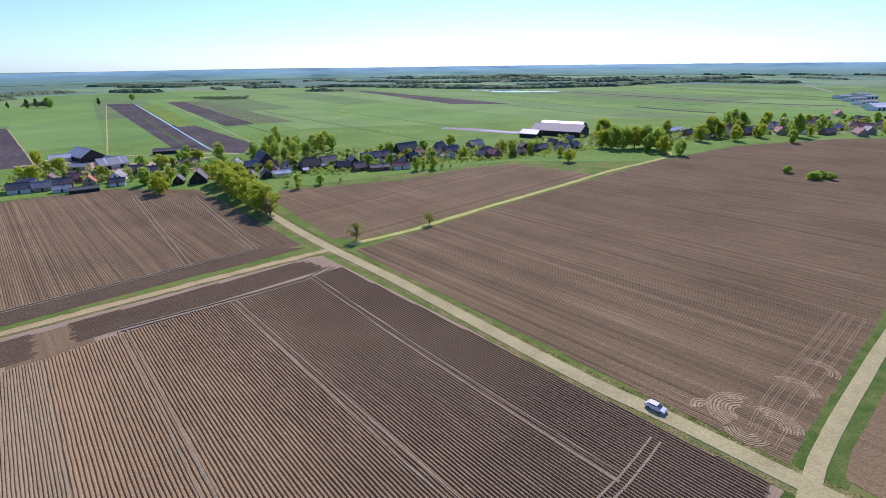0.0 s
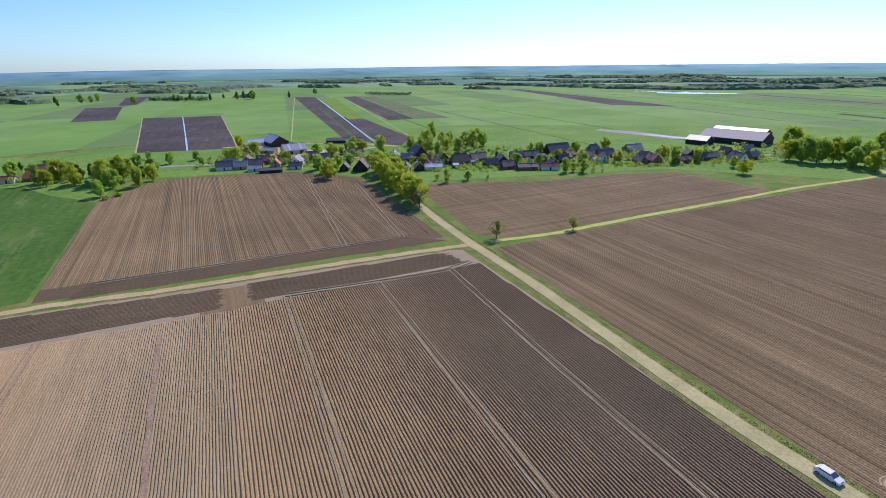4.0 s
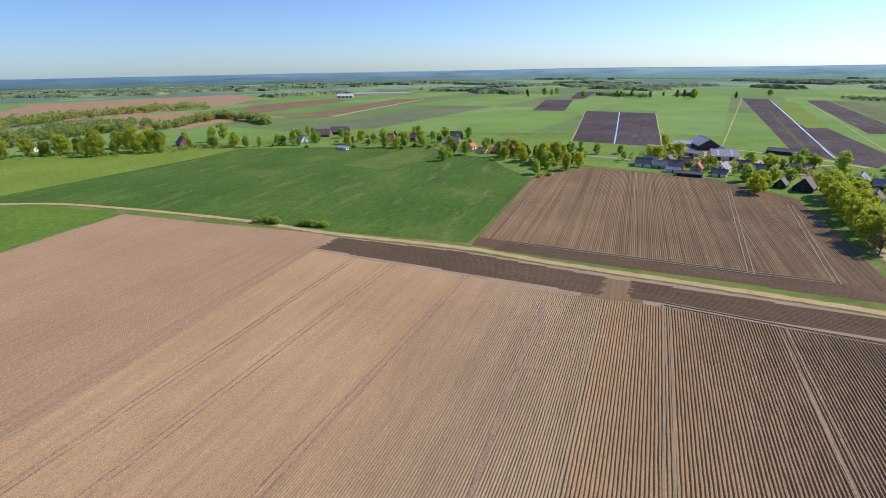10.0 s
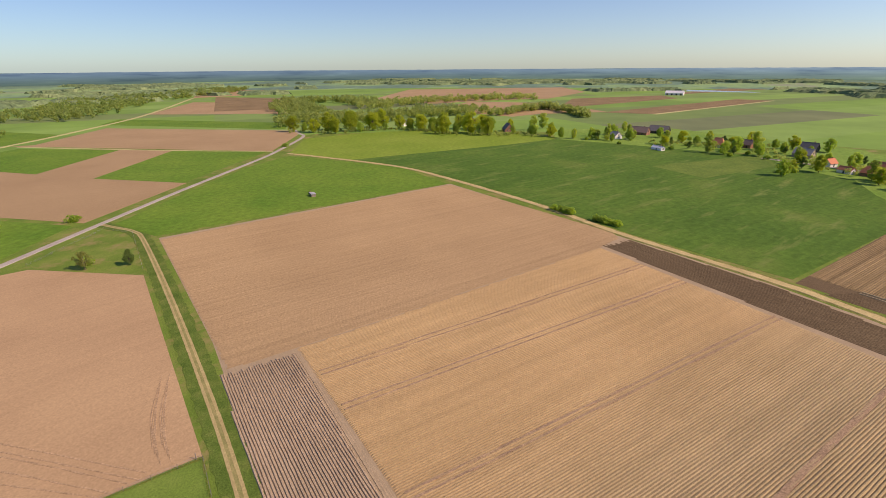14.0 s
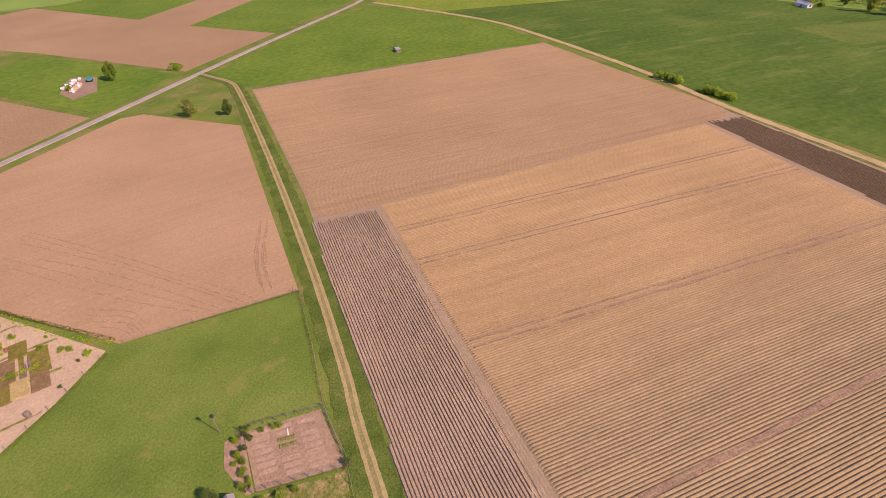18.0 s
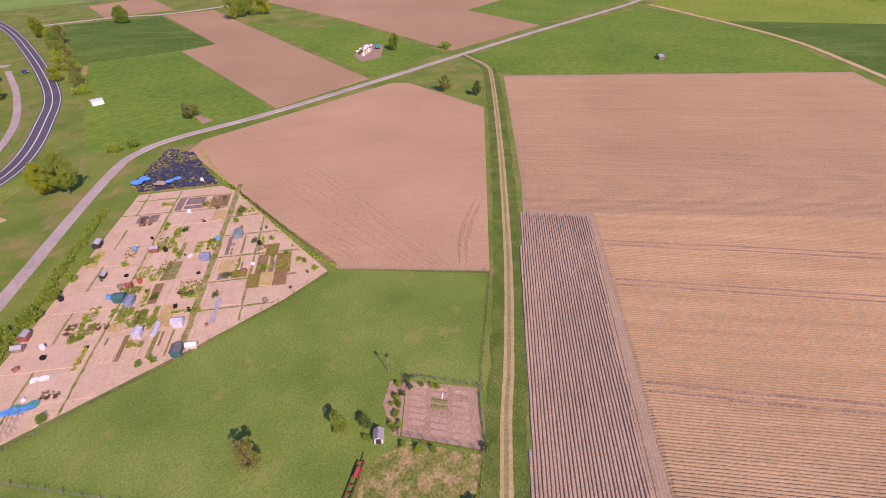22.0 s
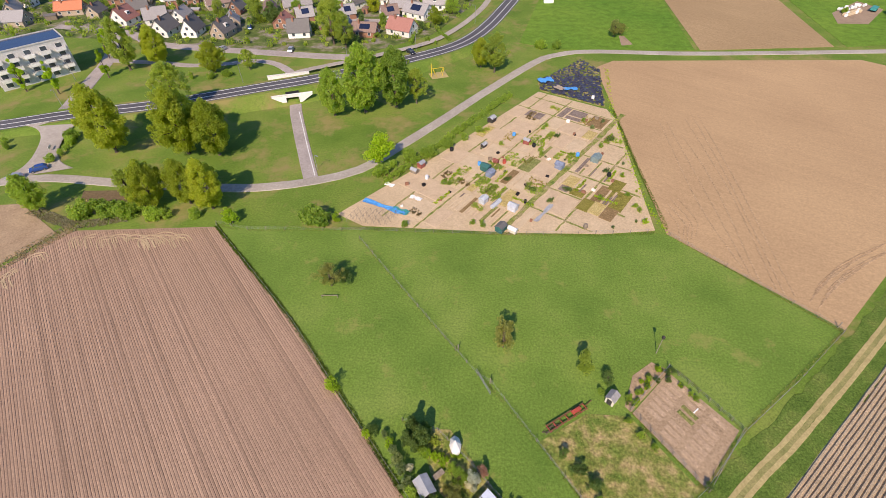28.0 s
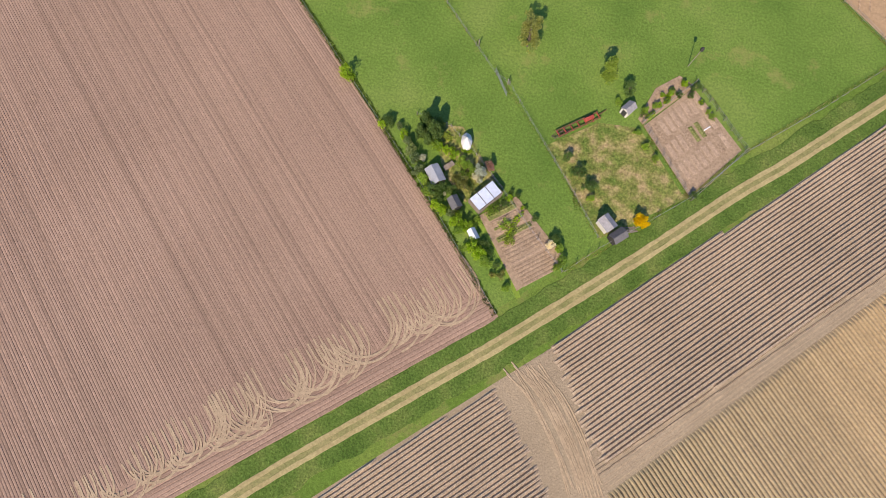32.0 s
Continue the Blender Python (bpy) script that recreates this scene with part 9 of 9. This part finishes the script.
wood_belt("woodland", "spring trees round the school", [(225, -350), (240, -375), (260, -365)], 30, 1.4, 9, LEAF_GREY, 503)
wood_belt("woodland", "spring woodland behind the meadows", [(-600, -330), (-640, -250), (-690, -200), (-760, -150), (-800, -80)], 90, 1.3, 13, WOODLAND_LIGHT, 31)
wood_belt("woodland", "hedgerow trees between fields", [(-730, -60), (-800, -20), (-860, 20), (-780, 60), (-720, 70)], 16, 1.7, 12, WOODLAND_LIGHT, 32)
wood_belt("woodland", "trees round distant farms", [(-830, -290), (-960, -240), (-1080, -130), (-1120, 0)], 70, 2.0, 13, WOODLAND_LIGHT, 33)
wood_belt("woodland", "distant village trees", [(-700, -330), (-820, -420), (-970, -480), (-1000, -380), (-900, -300)], 70, 1.8, 13, WOODLAND_LIGHT, 34)
wood_belt("woodland", "woodland edge beyond the estate", [(-560, -700), (-760, -780), (-980, -900), (-1200, -900), (-1500, -1000)], 160, 1.7, 13, WOODLAND_LIGHT, 35)
wood_belt("woodland", "field trees and hedges", [(-420, -560), (-480, -690), (-600, -830)], 30, 2.6, 10, WOODLAND_LIGHT, 36)
far = random.Random(77)
for k in range(44):
    w0 = 0.72 + (k % 32) * 0.105 + far.uniform(-0.04, 0.04)
    west = math.sin(w0 - 1.57) if w0 > 1.57 else 0.0
    r1 = far.uniform(1500, 2500) if k < 32 else far.uniform(1900, 2500)
    if w0 < 1.9 and r1 < 2000:
        r1 += 600
    if 2.9 < w0 < 3.55 and r1 < 1800:
        r1 += 600
    span = far.uniform(0.04, 0.1) if w0 < 2.2 else far.uniform(0.08, 0.16)
    bend = far.uniform(-0.1, 0.1)
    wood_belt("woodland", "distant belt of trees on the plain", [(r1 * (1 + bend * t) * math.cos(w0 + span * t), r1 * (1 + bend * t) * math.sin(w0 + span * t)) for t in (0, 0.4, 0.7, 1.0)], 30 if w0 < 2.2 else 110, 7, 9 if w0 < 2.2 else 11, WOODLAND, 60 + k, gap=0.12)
# Horizon haze painted as a glowing ring, brighter toward the sun.
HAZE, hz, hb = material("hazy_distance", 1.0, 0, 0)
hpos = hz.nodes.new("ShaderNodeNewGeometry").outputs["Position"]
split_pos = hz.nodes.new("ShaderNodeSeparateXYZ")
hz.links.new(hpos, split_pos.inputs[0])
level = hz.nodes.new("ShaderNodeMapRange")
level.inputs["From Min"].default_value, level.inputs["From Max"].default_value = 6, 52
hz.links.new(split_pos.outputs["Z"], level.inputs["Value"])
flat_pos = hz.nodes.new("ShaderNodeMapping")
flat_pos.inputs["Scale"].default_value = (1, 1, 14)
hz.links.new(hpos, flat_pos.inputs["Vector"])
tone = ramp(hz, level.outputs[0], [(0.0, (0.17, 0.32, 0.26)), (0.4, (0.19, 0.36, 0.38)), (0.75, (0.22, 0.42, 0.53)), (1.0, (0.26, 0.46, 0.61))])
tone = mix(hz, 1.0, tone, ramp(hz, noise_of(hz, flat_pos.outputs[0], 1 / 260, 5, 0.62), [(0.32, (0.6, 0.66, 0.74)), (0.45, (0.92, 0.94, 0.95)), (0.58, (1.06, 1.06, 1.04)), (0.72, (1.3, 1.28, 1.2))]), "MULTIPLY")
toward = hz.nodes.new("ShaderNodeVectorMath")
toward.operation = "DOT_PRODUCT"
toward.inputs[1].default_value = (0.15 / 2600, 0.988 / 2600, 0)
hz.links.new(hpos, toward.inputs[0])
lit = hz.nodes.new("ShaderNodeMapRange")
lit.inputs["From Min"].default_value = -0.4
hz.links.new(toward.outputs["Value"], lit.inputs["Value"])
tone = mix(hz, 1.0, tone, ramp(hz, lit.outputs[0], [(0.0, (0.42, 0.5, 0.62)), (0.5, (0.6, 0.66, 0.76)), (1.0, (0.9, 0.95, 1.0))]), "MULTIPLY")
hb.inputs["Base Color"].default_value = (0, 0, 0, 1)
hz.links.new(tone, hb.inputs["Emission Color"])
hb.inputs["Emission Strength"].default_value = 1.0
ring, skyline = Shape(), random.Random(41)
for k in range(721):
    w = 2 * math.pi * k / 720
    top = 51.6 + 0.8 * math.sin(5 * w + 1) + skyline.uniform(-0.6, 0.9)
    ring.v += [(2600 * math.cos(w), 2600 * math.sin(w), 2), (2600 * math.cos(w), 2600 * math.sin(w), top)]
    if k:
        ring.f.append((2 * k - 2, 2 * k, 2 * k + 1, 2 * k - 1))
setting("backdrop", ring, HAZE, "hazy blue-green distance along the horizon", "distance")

west = random.Random(88)
for k in range(42):
    w0 = west.uniform(2.3, 4.4) if k < 36 else west.uniform(0.7, 2.3)
    r1 = west.uniform(1300, 2450) if k < 36 else west.uniform(1900, 2450)
    span, bend = west.uniform(0.06, 0.2), west.uniform(-0.12, 0.12)
    if 2.85 < w0 + span / 2 < 3.6 and r1 < 1800:
        r1 += 650
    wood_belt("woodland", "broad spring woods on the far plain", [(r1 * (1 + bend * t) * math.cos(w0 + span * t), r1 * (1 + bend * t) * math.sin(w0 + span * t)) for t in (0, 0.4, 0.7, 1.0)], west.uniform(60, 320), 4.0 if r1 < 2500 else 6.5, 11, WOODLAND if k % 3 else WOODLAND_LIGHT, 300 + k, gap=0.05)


def pond(name, x, y, l, w, turn, label, z=0.12):
    c, s = math.cos(turn), math.sin(turn)
    pts = []
    for k in range(16):
        a = 2 * math.pi * k / 16
        r = 1 + 0.18 * math.sin(3 * a + x)
        u, v = l / 2 * r * math.cos(a), w / 2 * r * math.sin(a)
        pts.append((x + u * c - v * s, y + u * s + v * c))
    r0 = math.hypot(x, y)
    g = 36 * max(0.0, (r0 - w / 2 - 1900) / 2950) ** 1.4
    g2 = 36 * max(0.0, (r0 + w / 2 - 1900) / 2950) ** 1.4
    patch(name, pts, z + max(g, g2) + (0.5 if g2 else 0), WATER, label, "water")


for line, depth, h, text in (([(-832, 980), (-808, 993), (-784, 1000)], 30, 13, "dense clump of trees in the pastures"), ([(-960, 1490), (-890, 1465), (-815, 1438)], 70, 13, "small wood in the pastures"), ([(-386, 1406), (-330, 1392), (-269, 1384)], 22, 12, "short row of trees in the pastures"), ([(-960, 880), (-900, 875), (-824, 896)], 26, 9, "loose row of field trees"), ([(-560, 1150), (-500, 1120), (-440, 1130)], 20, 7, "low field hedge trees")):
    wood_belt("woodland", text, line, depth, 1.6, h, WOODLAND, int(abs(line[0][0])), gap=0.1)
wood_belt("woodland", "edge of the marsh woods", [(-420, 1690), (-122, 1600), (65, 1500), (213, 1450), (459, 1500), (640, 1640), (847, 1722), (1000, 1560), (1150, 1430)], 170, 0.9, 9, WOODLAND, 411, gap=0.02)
north = random.Random(99)
for k in range(9):
    w0, r1 = north.uniform(0.62, 2.25), 1700 + 750 * (k / 9) ** 0.9
    span, bend = north.uniform(0.12, 0.26), north.uniform(-0.1, 0.1)
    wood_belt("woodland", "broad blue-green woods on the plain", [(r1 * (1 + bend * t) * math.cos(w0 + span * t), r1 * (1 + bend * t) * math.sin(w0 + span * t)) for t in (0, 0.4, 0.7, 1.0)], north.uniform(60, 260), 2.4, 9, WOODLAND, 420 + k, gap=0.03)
for pts, wide, mat, text in (([(304, 1222), (420, 1020), (523, 845), (616, 770)], 12, PEAT, "long dark ploughed strip"), ([(588, 1404), (660, 1160), (728, 939)], 9, CROP, "dark reedy ditch across the grassland"), ([(306, 806), (350, 728), (379, 697)], 14, PEAT, "dark strip of heaped earth"), ([(1108, 1622), (960, 1330), (839, 1092)], 6, PAVING, "pale straight country road"), ([(450, 1290), (600, 1010), (690, 860)], 7, CROP, "dark reedy ditch across the grassland")):
    setting("far_strip", ribbon(pts, wide, 0.12, 0, 0.3, 20), mat, text, "field")
pond("lake", -1180, 2180, 330, 110, 0.5, "pale lake near the horizon")
pond("lake", -750, 1930, 190, 90, 0.1, "pale marsh lake")
pond("lake", 190, 1270, 170, 60, -0.2, "pale marsh pools")
pond("lake", 120, 1330, 130, 40, -0.3, "pale marsh pools")
pond("lake", 560, 1690, 190, 60, 0.5, "pale far pool")
pond("lake", -1500, 440, 260, 90, 1.0, "blue pool in the fields")
pond("lake", -200, 2350, 520, 60, 0.0, "pale lake near the horizon")
for k, pts in enumerate([[(-632, 1020), (-415, 720), (-200, 420)], [(-636, 557), (-384, 322)], [(-590, 585), (-348, 343)], [(-544, 612), (-312, 365)], [(-681, 1009), (-270, 385)], [(-575, 1040), (-185, 470)]]):
    setting("ditch", ribbon(pts, 1.2 if k in (0, 2) else 1.0, 0.16, 0, 0.3, 20), WATER if k in (0, 2) else DIRT_ROAD, "bright water-filled ditch" if k in (0, 2) else "pale dry ditch between fields", "ditch")
for k in range(9):
    setting("ditch", ribbon([(-480 + k * 95, 780 + k * 12), (-150 + k * 95, 330 + k * 36)] if k < 4 else [(-430 + k * 90, 1250 - k * 10), (-130 + k * 85, 640 + k * 14)], 2.0, 0.1, 0, 0.4, 20), CROP, "dark reedy ditch across the grassland", "ditch")
